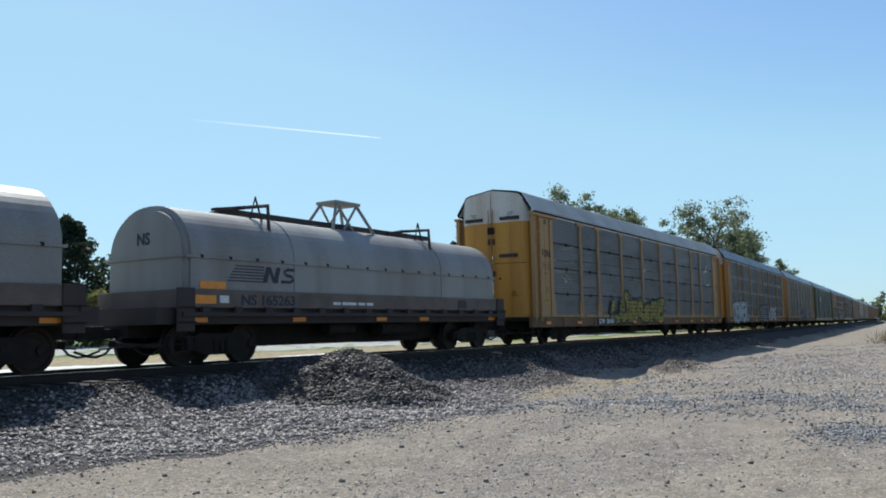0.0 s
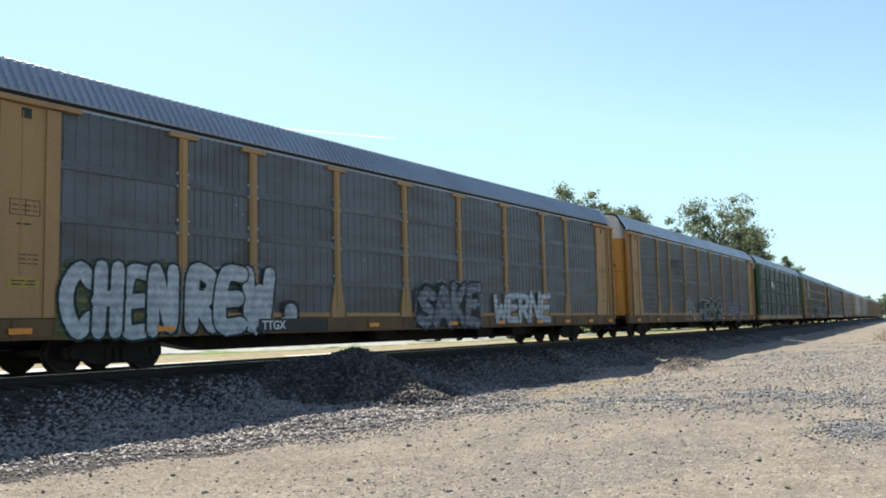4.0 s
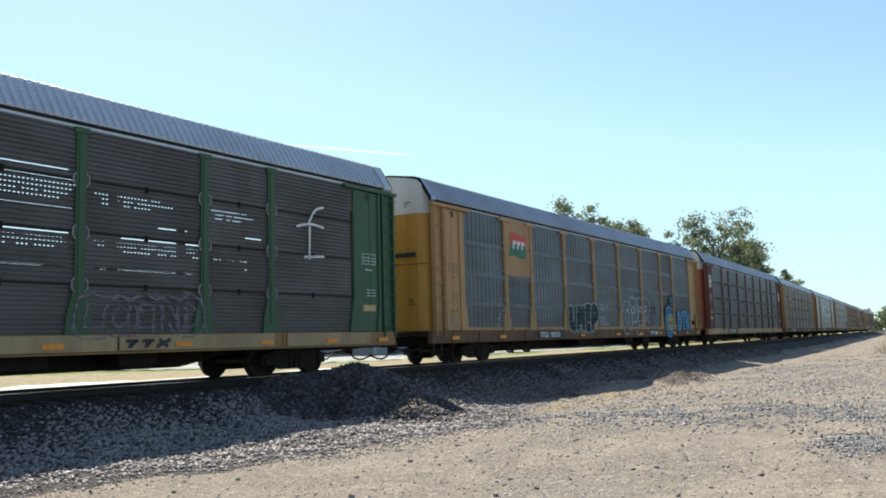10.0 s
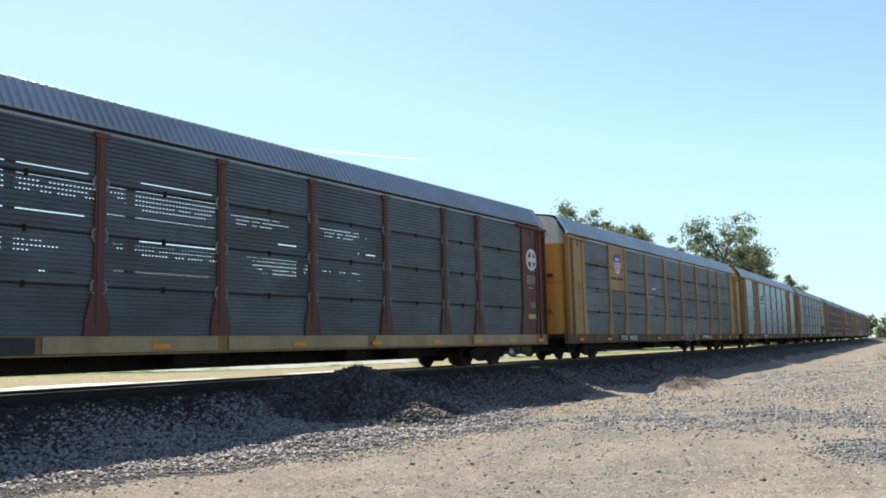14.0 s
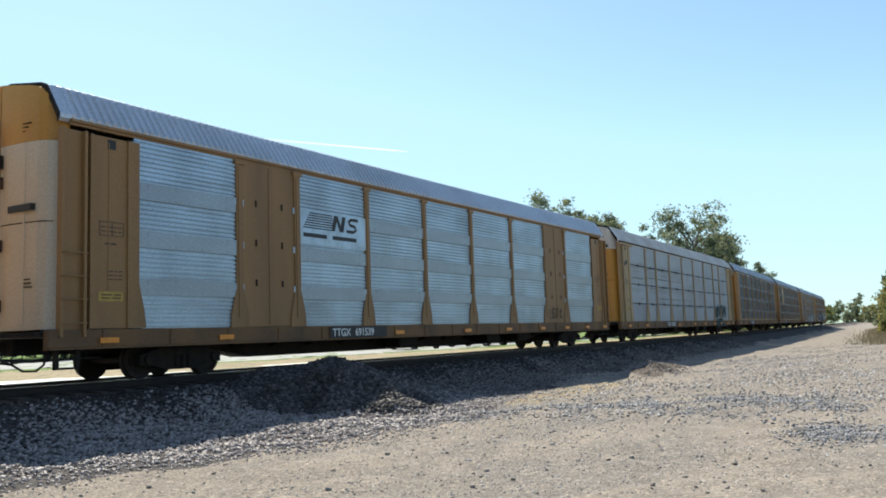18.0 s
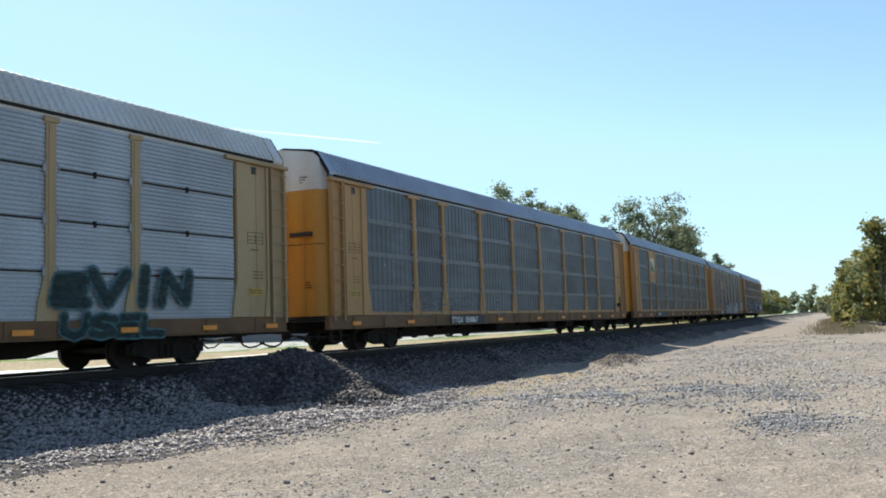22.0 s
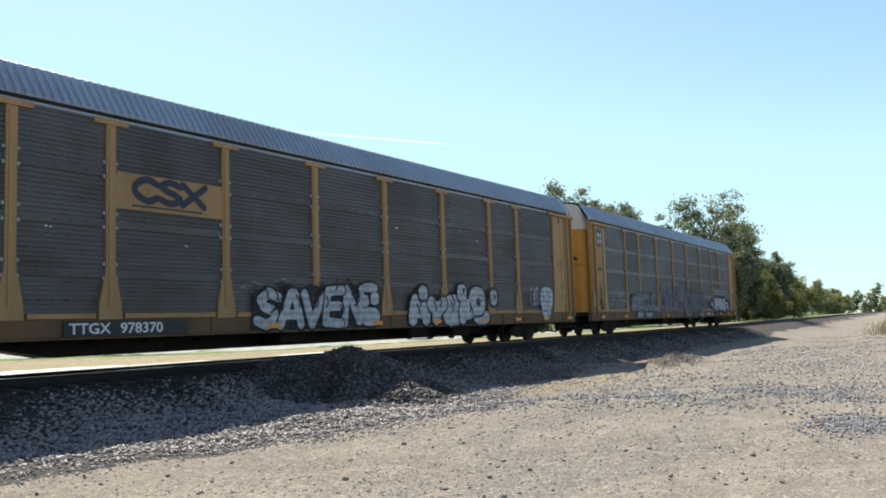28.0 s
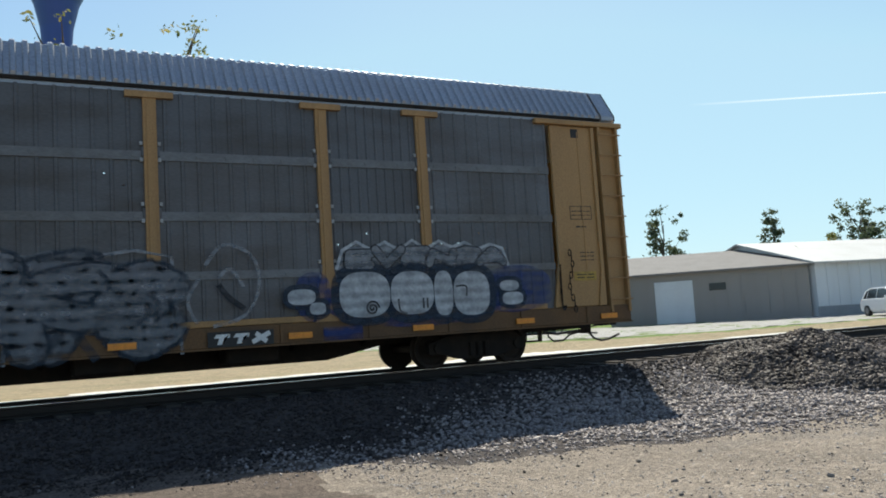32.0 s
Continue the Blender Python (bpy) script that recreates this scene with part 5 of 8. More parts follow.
# ---- auto racks ----
def auto_rack(label, frame, ends, panel, style, roof, sill=None, tee=True, special=None, plates=None, cap=WHITE_CAP, bands=None, open_bays=9, seed=0, slots=False):
    """A covered auto-carrying rail car. special: bays that are closed plates; plates: bay -> rows covered by a logo plate."""
    rr = random.Random(seed)
    car = thing("auto_rack_car", label, "rail car", "freight train")
    special, plates = special or (), plates or {}
    part("underframe", FRAME_MESH, STEEL_DARK, car, "dark grimy underframe")
    for s in (-1, 1):
        part("side_sill", SILL_MESH[s], sill or GRIME, car)
    part("roof", ROOF_MESH, roof, car, "folded galvanised roof sheets")
    for turn in (Matrix.Identity(4), FLIP):
        part("roof_rim", ROOF_RIM, roof, car, at=Matrix.Translation((0.1, 0, 0)) @ turn)
        part("roof_edge", ROOF_EDGE, STEEL_DARK, car, "dark edge strip of the roof", Matrix.Translation((0.1, 0, 0)) @ turn)
    # rail coloured near-black to paint the shadow line under the roof
    part("eave_rail", EAVE_RAIL, STEEL_DARK if style != "b" else frame, car)
    part("header_rail", HEADER, roof if style != "b" else frame, car)
    punched = style != "b"
    tagged(part("far_side_slats" if punched else "far_side_sheet", FAR_OPEN if punched else FAR_SHUT, panel, car), kind="stuff" if punched else "")
    for i, x in enumerate(POSTS):
        part("side_post", POST_TEE if tee else POST_PLAIN, frame, car, at=Matrix.Translation((x, 0, 0)))
        for k in range(3):
            part("post_clip", CLIP, panel, car, at=Matrix.Translation((x, 0, ROWS[k][1])))
        if style in "vw":
            tagged(part("bolt_strip", BOLTS, BOLT_ZINC, car, at=Matrix.Translation((x, 0, 0))), kind="stuff")
        if style == "h":
            for k in range(3):
                for sgn in (-1, 1):
                    part("post_bracket", LOOP_BRACKET, BOLT_ZINC, car, at=Matrix.Translation((x, 0, ROWS[k][1])) @ Matrix.Diagonal((sgn, 1, 1, 1)))
        part("far_side_post", POST_FAR, frame, car, at=Matrix.Translation((x, 0, 0)))
    for b in range(9):
        x0, x1 = BAYS[b] + (0.02 if b else -0.04), BAYS[b + 1] - (0.02 if b < 8 else -0.04)
        if b in special:
            part("closed_bay_plate", box(x0, x1, -1.53, -1.47, 0.99, 4.7, 0.008), frame, car)
            part("plate_seam", box((x0 + x1) / 2 - 0.015, (x0 + x1) / 2 + 0.015, -1.545, -1.53, 1.05, 4.65), frame, car)
            continue
        for k, (z0, z1) in enumerate(ROWS):
            if k in plates.get(b, ()):
                continue
            if style == "h":
                me = PANEL_PLAIN
                if b < open_bays and k == 2:
                    me = PANEL_PUNCHED[rr.choice((0, 0, 1))] if b < open_bays - 2 else PANEL_PUNCHED[3]
                elif b < open_bays - 1 and k == 3 and rr.random() < 0.7:
                    me = PANEL_PUNCHED[5]
                elif b < open_bays and k == 1:
                    me = PANEL_PUNCHED[rr.choice((1, 2, 2, 3))] if b < open_bays - 1 else PANEL_PUNCHED[4]
            elif style == "b":
                me = PANEL_FINE
            else:
                me = PANEL_RIBBED if style == "w" else PANEL_UPRIGHT[0]
                if k in (1, 2) and rr.random() < 0.6:
                    q = rr.randint(0, 2)
                    me = PANEL_SPECK[q] if style == "w" else PANEL_UPRIGHT[q + 1]
            if k == 0 and tee:
                part("ledge", box(x0 + 0.28, x1 - 0.28, -1.565, -1.49, 0.99, 1.09, 0.008), frame, car)
            m = Matrix.Translation((x0, -1.5 - 0.008 * (k % 2), z0)) @ Matrix.Diagonal((x1 - x0, 1, z1 - z0, 1))
            part("side_panel", me, panel, car, at=m)
            if style in "vwb" and k < 3:
                part("lap_band", BAND_WIDE if style == "b" else BAND, bands or panel, car, at=m)
    if style == "h":
        for b in range(9):
            xm = (BAYS[b] + BAYS[b + 1]) / 2
            for k in range(3):
                if b not in special and not {k, k + 1} & set(plates.get(b, ())):
                    part("joint_bracket", BRACKET, STEEL_DARK, car, at=Matrix.Translation((xm, 0, ROWS[k][1])))
        for k in range(3):
            part("seam_rail", SEAM, STEEL_DARK, car, at=Matrix.Translation((0, 0, (ROWS[k][1] + ROWS[k + 1][0]) / 2)))
    for turn in (Matrix.Translation((0.1, 0, 0)), Matrix.Translation((0.1, 0, 0)) @ FLIP):
        for s in (-1, 1):
            part("end_door", DOOR_MESH[s], ends, car, "", turn)
            part("door_cap", CAP_MESH[s], cap, car, "weathered white upper door panel", turn)
        for flip in (1, -1):
            # near and far corner of this end; the far corner is the near one mirrored
            mm = turn @ Matrix.Diagonal((1, flip, 1, 1))
            part("end_side_plate", END_PLATE, frame, car, at=mm)
            part("gap_plate", GAP_SHADE, STEEL_DARK, car, "near-black plate for the shade beside the ladder", mm)
            part("vent_hole", VENT_HOLE, BLACK, car, "small dark square opening", mm)
            if style != "b":
                part("top_beam", END_BEAM, frame, car, at=mm)
            lad = part("ladder", LADDER_BACK, frame, car, at=mm)
            for dx in (0, 0.46):
                part("stile", STILE, frame, lad, at=Matrix.Translation((dx, 0, 0)))
            for q in range(4 if style == "b" else 9):
                part("rung", RUNG, frame, lad, at=Matrix.Translation((0, 0, 1.1 + q * 0.42)))
        for s in (-1, 1):
            part("door_slot", box(-13.62, -13.5, s * 0.3, s * 1.0, 3.15, 3.27), BLACK, car, "black vent slot", turn)
        for s in (-1, 1):
            rod = part("lock_rod", tube([(-13.66, s * 0.09, 1.05), (-13.66, s * 0.09, 4.9)], 0.018, 6), frame, car, at=turn)
            for z in (1.35, 2.45, 3.62):
                part("rod_keeper", box(-13.685, -13.6, s * 0.055, s * 0.125, z, z + 0.22, 0.01), RUST, rod, "rusty brown keeper")
        if slots:
            for s in (-1, 1):
                part("cap_slot", box(-13.62, -13.5, s * 0.35, s * 1.08, 4.5, 4.62), BLACK, car, "black vent slot", turn)
        for s in (-1, 1):
            for lat in (0.72,):
                xo = -door_outline(lat)
                part("door_rib", box(xo - 0.012, xo + 0.01, s * lat - 0.025, s * lat + 0.025, 1.02, CAP_FROM - 0.02), ends, car, at=turn)
            part("door_seam", DOOR_SEAM[s], STEEL_DARK, car, at=turn)
            for q in range(3):
                xo = -door_outline(0.75)
                part("lettering_bar", box(xo - 0.012, xo + 0.02, s * 0.5, s * (0.72 + 0.08 * q), 4.62 + 0.07 * q, 4.638 + 0.07 * q), STEEL_DARK, car, at=turn)
                part("lettering_bar", box(xo - 0.012, xo + 0.02, s * 0.74, s * (0.9 + 0.03 * q), 1.9 - 0.07 * q, 1.918 - 0.07 * q), STEEL_DARK, car, at=turn)
            part("hinge", tube([(-13.2, s * 1.43, 1.1), (-13.2, s * 1.43, 4.6)], 0.03, 6), frame, car, at=turn)
        part("door_latch", box(-13.7, -13.6, -0.12, 0.12, 4.0, 4.25, 0.01), STEEL_DARK, car, at=turn)
    for x in (-12.3, -9.4, -2.9, 0.9, 3.75, 6.5, 8.75, 10.9, 12.9):
        part("reflector", TAG, ORANGE, car, "orange reflector", Matrix.Translation((x, 0, 0)))
    running_gear(car, BODY, 10.15, 0.37)
    return car


def number_board(car, x0, x1, text="", mark="TTGX", z0=0.68, material=BLACK, ink=WHITE):
    plate(car, x0, x1, z0, z0 + 0.28, material, "number_board", -1.588)
    w = x1 - x0
    lettering(mark, 0.27, ink, car, x0 + 0.1, z0 + 0.045, -1.604, "reporting_mark", 1.0 if w < 2.5 else 1.15, 0.004)
    if text:
        lettering(text, 0.27, ink, car, x0 + max(0.98, w * 0.42), z0 + 0.045, -1.604, "car_number", 1.0 if w < 2.5 else 1.18, 0.004)


def maker_board(car, x0, x1, z0, material=BLACK, ink=WHITE):
    """A dark board with a slanted three-part mark drawn as plain shapes."""
    plate(car, x0, x1, z0, z0 + 0.24, material, "mark_board", -1.588)
    u = (x1 - x0) / 3.6
    for k in range(2):
        a = x0 + 0.25 * u + k * 1.05 * u
        shape(car, [(a + 0.06, z0 + 0.2), (a + 0.95 * u, z0 + 0.2), (a + 0.92 * u, z0 + 0.14), (a + 0.62 * u, z0 + 0.14), (a + 0.5 * u, z0 + 0.04), (a + 0.24 * u, z0 + 0.04), (a + 0.36 * u, z0 + 0.14), (a + 0.02, z0 + 0.14)], ink, "emblem_letter", -1.601)
    bm = bmesh.new()
    a = x0 + 2.4 * u
    stroke(bm, [(a, z0 + 0.05), (a + 1.0 * u, z0 + 0.19)], 0.075, -1.606)
    stroke(bm, [(a + 0.2 * u, z0 + 0.19), (a + 0.8 * u, z0 + 0.05)], 0.075, -1.608)
    part("emblem_letter", bm, ink, car)


def bar_emblem(car, x, z, wide, high, ink, y, bars=6):
    """A mark of level bars that run into two heavy slanted shapes."""
    for q in range(bars):
        f = q / (bars - 1)
        plate(car, x + 0.12 * wide * f, x + wide * 0.56, z + high * f * 0.92, z + high * (f * 0.92 + 0.08), ink, "emblem_bar", y, 0.004)
    u, a = 0.25 * wide, x + wide * 0.54
    shape(car, [(a, z), (a + 0.26 * u, z), (a + 0.42 * u, z + 0.66 * high), (a + 0.66 * u, z), (a + 0.95 * u, z), (a + 1.15 * u, z + high), (a + 0.88 * u, z + high), (a + 0.74 * u, z + 0.36 * high), (a + 0.5 * u, z + high), (a + 0.2 * u, z + high)], ink, "emblem_letter", y)
    a += 1.2 * u
    bm = bmesh.new()
    stroke(bm, [(a + u * p, z + high * q) for p, q in ((0.0, 0.1), (0.6, 0.1), (0.8, 0.24), (0.72, 0.46), (0.32, 0.54), (0.2, 0.74), (0.4, 0.9), (1.0, 0.9))], 0.2 * high, y - 0.01)
    part("emblem_letter", bm, ink, car)


CARS = []
CARS.append(auto_rack("yellow auto rack car with pierced grey side panels and pale roof", YELLOW, YELLOW_END, GALV_WORN, "h", ROOF_PALE, seed=1, open_bays=8, slots=True))
CARS.append(auto_rack("yellow auto rack car with dark ribbed panels and white graffiti", YELLOW, YELLOW_END, GALV_DARK, "v", ROOF_DARK, seed=2))
CARS.append(auto_rack("yellow auto rack car with sooty panels and faded graffiti", YELLOW, YELLOW_END, GALV_BROWN, "w", ROOF, seed=3))
CARS.append(auto_rack("green auto rack car with grimy pierced side panels", GREEN, GREEN, GALV_BROWN, "h", ROOF, sill=BROWN, tee=False, seed=4, open_bays=8, slots=True, plates={2: (2,)}))
CARS.append(auto_rack("yellow auto rack car with a red and green flag emblem", YELLOW, YELLOW_END, GALV_SLATE, "v", ROOF_DARK, seed=5, plates={1: (2, 3)}))
CARS.append(auto_rack("brown-red auto rack car with a round white emblem", MAROON, MAROON_DOOR, GALV_SLATE, "h", ROOF_DARK, sill=BROWN, tee=False, seed=6, open_bays=6))
CARS.append(auto_rack("yellow auto rack car with a shield emblem and pierced panels", YELLOW, YELLOW_END, GALV_ASH, "h", ROOF, tee=False, seed=7, open_bays=9, plates={1: (2, 3)}))
CARS.append(auto_rack("tan auto rack car with bright galvanised side panels", BROWN, CREAM_DOOR, GALV_BRIGHT, "b", ROOF, tee=False, seed=8, special=(1, 7), bands=GALV_BLUE, cap=YELLOW_END))
CARS.append(auto_rack("faded cream auto rack car with pale pierced panels", CREAM, YELLOW_END, GALV, "h", ROOF_PALE, tee=False, seed=9, open_bays=6, slots=True))
CARS.append(auto_rack("yellow auto rack car with blue-grey ribbed panels", YELLOW, YELLOW_END, GALV_SLATE, "v", ROOF_DARK, seed=10, bands=GALV_MID))
CARS.append(auto_rack("yellow auto rack car with a white and green emblem plate", YELLOW, YELLOW_END, GALV_SLATE, "v", ROOF_DARK, seed=11, plates={1: (2, 3)}))
CARS.append(auto_rack("yellow auto rack car with sooty panels and bold white graffiti", YELLOW, YELLOW_END, GALV_BROWN, "w", ROOF_DARK, seed=12))
CARS.append(auto_rack("last yellow auto rack car, dark panels covered in graffiti", YELLOW, YELLOW_END, GALV_DARK, "v", ROOF_DARK, seed=13, bands=GALV_MID))


# ---- coil cars ----
COIL_PITCH = 15.36
HOOD = [(-1.32, 1.58)] + [(-1.32 * math.cos(k * math.pi / 24) ** 0.85 if k < 12 else 1.32 * abs(math.cos(k * math.pi / 24)) ** 0.85, 2.3 + 1.12 * math.sin(k * math.pi / 24)) for k in range(25)] + [(1.32, 1.58)]


def coil_car():
    """A steel-coil car: flat body with a deep sill, an arched hood with a lifting frame on top."""
    car = thing("coil_car", "grey-hooded steel coil car with a grimy brown body", "rail car", "freight train")
    h = 6.35
    hm = prism(HOOD, -h, h, "x")
    bmesh.ops.bevel(hm, geom=[e for e in hm.edges if abs(e.verts[0].co.x - e.verts[1].co.x) < 0.01 and max(v.co.z for v in e.verts) > 2.0], offset=0.12, segments=3, affect="EDGES")
    hood = part("hood", hm, COIL_HOOD, car, "pale grey arched steel hood")
    bm = bmesh.new()
    for s in (-1, 1):
        y0, y1 = sorted((s * 1.32, s * 1.36))
        add_box(bm, -h, h, y0, y1, 2.24, 2.29)
    part("hood_seam", bm, COIL_HOOD, hood)
    for k in range(17):
        part("hood_lug", box(-h + 0.35 + k * 0.79, -h + 0.41 + k * 0.79, -1.37, -1.32, 2.24, 2.31), STEEL_DARK, hood)
    for x in (-h + 3.2, h - 3.2):
        part("hood_rib", prism([(a * 1.012, b * 1.004) for a, b in HOOD], x - 0.03, x + 0.03, "x"), COIL_HOOD, hood)
    end = [(a, b) for a, b in HOOD]
    for s in (-1, 1):
        bm = bmesh.new()
        y0, y1 = sorted((s * (h + 0.005), s * (h + 0.045)))
        add_box(bm, y0, y1, -1.3, 1.3, 2.26, 2.31)
        part("end_seam", bm, COIL_HOOD, hood)
    top = part("lifting_frame", box(-4.4, 4.4, -0.06, 0.06, 3.46, 3.6), COIL_BODY, car, "dark steel lifting frame on the hood")
    bm = bmesh.new()
    for x in (-0.55, 0.55):
        for s in (-1, 1):
            add_tube(bm, [(x * 1.6, s * 0.55, 3.35), (x * 0.75, s * 0.28, 4.15)], 0.045, 6)
    for s in (-1, 1):
        add_tube(bm, [(-0.4, s * 0.3, 4.1), (0.2, s * 0.35, 3.4)], 0.035, 6)
        add_tube(bm, [(0.4, s * 0.3, 4.1), (-0.2, s * 0.35, 3.4)], 0.035, 6)
    add_box(bm, -0.52, 0.52, -0.36, 0.36, 4.12, 4.2)
    part("lifting_stand", bm, COIL_HOOD, top)
    for x in (-3.7, 3.0):
        bm = bmesh.new()
        add_tube(bm, [(x, -1.02, 2.98), (x, -0.98, 3.62), (x, 0.0, 3.66), (x, 0.98, 3.62), (x, 1.02, 2.98)], 0.05, 6)
        add_tube(bm, [(x - 0.22, -0.62, 3.3), (x - 0.05, -0.62, 3.85), (x + 0.16, -0.62, 3.3)], 0.03, 6)
        add_tube(bm, [(x - 1.0, -0.2, 3.5), (x, -0.2, 3.66)], 0.04, 6)
        part("lifting_arm", bm, COIL_BODY, top)
    body = bmesh.new()
    add_box(body, -h - 0.7, h + 0.7, -1.3, 1.3, 0.86, 1.2)
    for s in (-1, 1):
        part("side_rail", box(-h - 0.2, h + 0.2, s * 1.42, s * 1.5, 1.02, 1.1), COIL_BODY, car)
    part("upper_sill", box(-h - 0.15, h + 0.15, -1.42, 1.42, 1.2, 1.58, 0.01), COIL_SILL, car, "grey-brown lettered sill")
    part("body", body, COIL_BODY, car, "grimy brown sill and body")
    for k in range(15):
        part("stake_pocket", box(-h + 0.3 + k * 0.9, -h + 0.5 + k * 0.9, -1.49, -1.42, 1.1, 1.22), COIL_BODY, car)
    sill = [(-h - 0.7, 0.86), (-h - 0.7, 0.6), (-4.4, 0.58), (-3.4, 0.34), (3.4, 0.34), (4.4, 0.58), (h + 0.7, 0.6), (h + 0.7, 0.86)]
    part("centre_sill", prism(sill, -0.4, 0.4), STEEL_DARK, car)
    part("brake_cylinder", tube([(-1.6, -0.9, 0.72), (-0.6, -0.9, 0.72)], 0.17, 12), STEEL_DARK, car)
    part("air_tank", tube([(0.6, -0.85, 0.7), (2.2, -0.85, 0.7)], 0.2, 12), STEEL_DARK, car)
    for x in (-h - 0.1, h + 0.1):
        lad = part("ladder", box(x - 0.22, x + 0.22, -1.46, -1.42, 0.72, 1.6), COIL_BODY, car)
        for q in range(3):
            part("rung", tube([(x - 0.22, -1.5, 0.6 + q * 0.3), (x + 0.22, -1.5, 0.6 + q * 0.3)], 0.015, 6), STEEL_DARK, lad)
    for x in (-6.0, -3.0, 0.2, 2.2, 6.1):
        plate(car, x - 0.22, x + 0.22, 0.9, 1.0, ORANGE, "reflector", -1.31)
    plate(car, -6.2, -5.65, 1.28, 1.46, ORANGE, "reflector", -1.425)
    plate(car, -5.55, -5.3, 1.3, 1.46, WHITE, "placard", -1.425)
    plate(car, -6.0, -5.3, 1.6, 1.76, ORANGE, "rust_band", -1.325)
    # a mark of bars and two slanted shapes, and the car's number
    bar_emblem(car, -5.25, 1.78, 1.95, 0.36, NAVY, -1.325)
    lettering("NS 165263", 0.31, NAVY, car, -4.95, 1.27, -1.426, "car_number", 1.22, 0.008)
    text_bars(car, -1.9, -0.3, 1.3, 0.07, WHITE, (1, 2, 1, 1), -1.424)
    plate(car, 3.9, 4.35, 1.28, 1.5, BLACK, "placard", -1.424)
    end = lettering("NS", 0.36, NAVY, hood, 0, 0, 0, "end_mark", 1.0, 0.008)
    end.matrix_basis = Matrix.Translation((-h - 0.008, 0.28, 2.58)) @ Matrix.Rotation(-math.pi / 2, 4, "Z") @ Matrix.Rotation(math.pi / 2, 4, "X")
    running_gear(car, 7.1, 5.2, 0.43)
    return car


COILS = [coil_car()]
COILS.append(copy_thing(COILS[0], Matrix.Identity(4)))
for tr in [o for o in COILS[1].children_recursive if o.name.startswith("wheelset")]:
    SPIN.append((tr, tr.matrix_basis.translation.x, 0.43))


# ---- paint on the cars ----
def spray_paint(name, colour, cover=0.75):
    """Weathered spray paint: the metal shows through where it has worn."""
    m = surface(name, colour, tuple(c * 0.6 for c in colour), 0.5, 2.0, 0.75, fine=18)
    n, l = m.node_tree.nodes, m.node_tree.links
    tp, mx = n.new("ShaderNodeBsdfTransparent"), n.new("ShaderNodeMixShader")
    tc, wv, nz, ad, mr = (n.new("ShaderNode" + k) for k in ("TexCoord", "TexWave", "TexNoise", "Math", "MapRange"))
    wv.bands_direction = "Z"
    wv.inputs["Scale"].default_value = 1.8
    nz.inputs["Scale"].default_value, nz.inputs["Detail"].default_value = 5.0, 6
    l.new(tc.outputs["Object"], wv.inputs[0])
    l.new(tc.outputs["Object"], nz.inputs[0])
    ad.operation = "MULTIPLY_ADD"
    ad.inputs[1].default_value = 0.25
    l.new(wv.outputs["Fac"], ad.inputs[0])
    l.new(nz.outputs[0], ad.inputs[2])
    mr.inputs[1].default_value, mr.inputs[2].default_value = 0.4, 0.85
    mr.inputs[3].default_value, mr.inputs[4].default_value = max(0.0, cover - 0.3), min(1.0, cover + 0.25)
    l.new(ad.outputs[0], mr.inputs[0])
    l.new(mr.outputs[0], mx.inputs[0])
    l.new(tp.outputs[0], mx.inputs[1])
    l.new(n["Principled BSDF"].outputs[0], mx.inputs[2])
    l.new(mx.outputs[0], n["Material Output"].inputs[0])
    return m


S_WHITE = spray_paint("white_spray", (0.5, 0.52, 0.54), 0.8)
S_SILVER = spray_paint("silver_spray", (0.3, 0.31, 0.33), 0.55)
S_FAINT = spray_paint("faded_silver_spray", (0.26, 0.27, 0.29), 0.3)
S_GHOST = spray_paint("nearly_gone_spray", (0.2, 0.21, 0.23), 0.12)
S_BLACK = spray_paint("black_spray", (0.015, 0.016, 0.02), 0.85)
S_GREENBLACK = spray_paint("dark_green_spray", (0.012, 0.03, 0.028), 0.9)
S_YELLOW = spray_paint("yellow_spray", (0.33, 0.28, 0.045), 0.8)
S_BLUE = spray_paint("blue_spray", (0.02, 0.05, 0.2), 0.42)
S_SKY = spray_paint("sky_blue_spray", (0.08, 0.25, 0.42), 0.8)
S_OLIVE = spray_paint("olive_spray", (0.13, 0.14, 0.05), 0.7)
S_SMOKE = spray_paint("worn_navy_spray", (0.03, 0.045, 0.065), 0.4)
S_NAVY = spray_paint("navy_spray", (0.014, 0.028, 0.05), 0.8)
S_OLIVE_GREY = spray_paint("grey_olive_spray", (0.19, 0.2, 0.17), 0.85)
S_LILAC = spray_paint("pale_lilac_spray", (0.3, 0.31, 0.42), 0.7)
S_ROSE = spray_paint("faded_rose_spray", (0.27, 0.22, 0.26), 0.3)
S_TOOTH = spray_paint("cream_spray", (0.5, 0.45, 0.2), 0.9)
S_TEAL = spray_paint("teal_spray", (0.06, 0.14, 0.15), 0.8)
S_PINK = spray_paint("pale_pink_spray", (0.3, 0.22, 0.28), 0.35)
RED = surface("emblem_red", (0.5, 0.06, 0.05), (0.3, 0.06, 0.05), 0.4, 4, 0.6)
LEAFGREEN = surface("emblem_green", (0.02, 0.14, 0.07), (0.03, 0.09, 0.05), 0.4, 4, 0.6)
BLUE = surface("emblem_blue", (0.04, 0.1, 0.32), (0.03, 0.07, 0.2), 0.4, 4, 0.6)
LABEL = surface("worn_yellow_label", (0.42, 0.27, 0.05), (0.22, 0.13, 0.04), 0.6, 6, 0.6)
PALE = surface("pale_plate", (0.55, 0.5, 0.42), (0.4, 0.34, 0.26), 0.4, 3, 0.6)


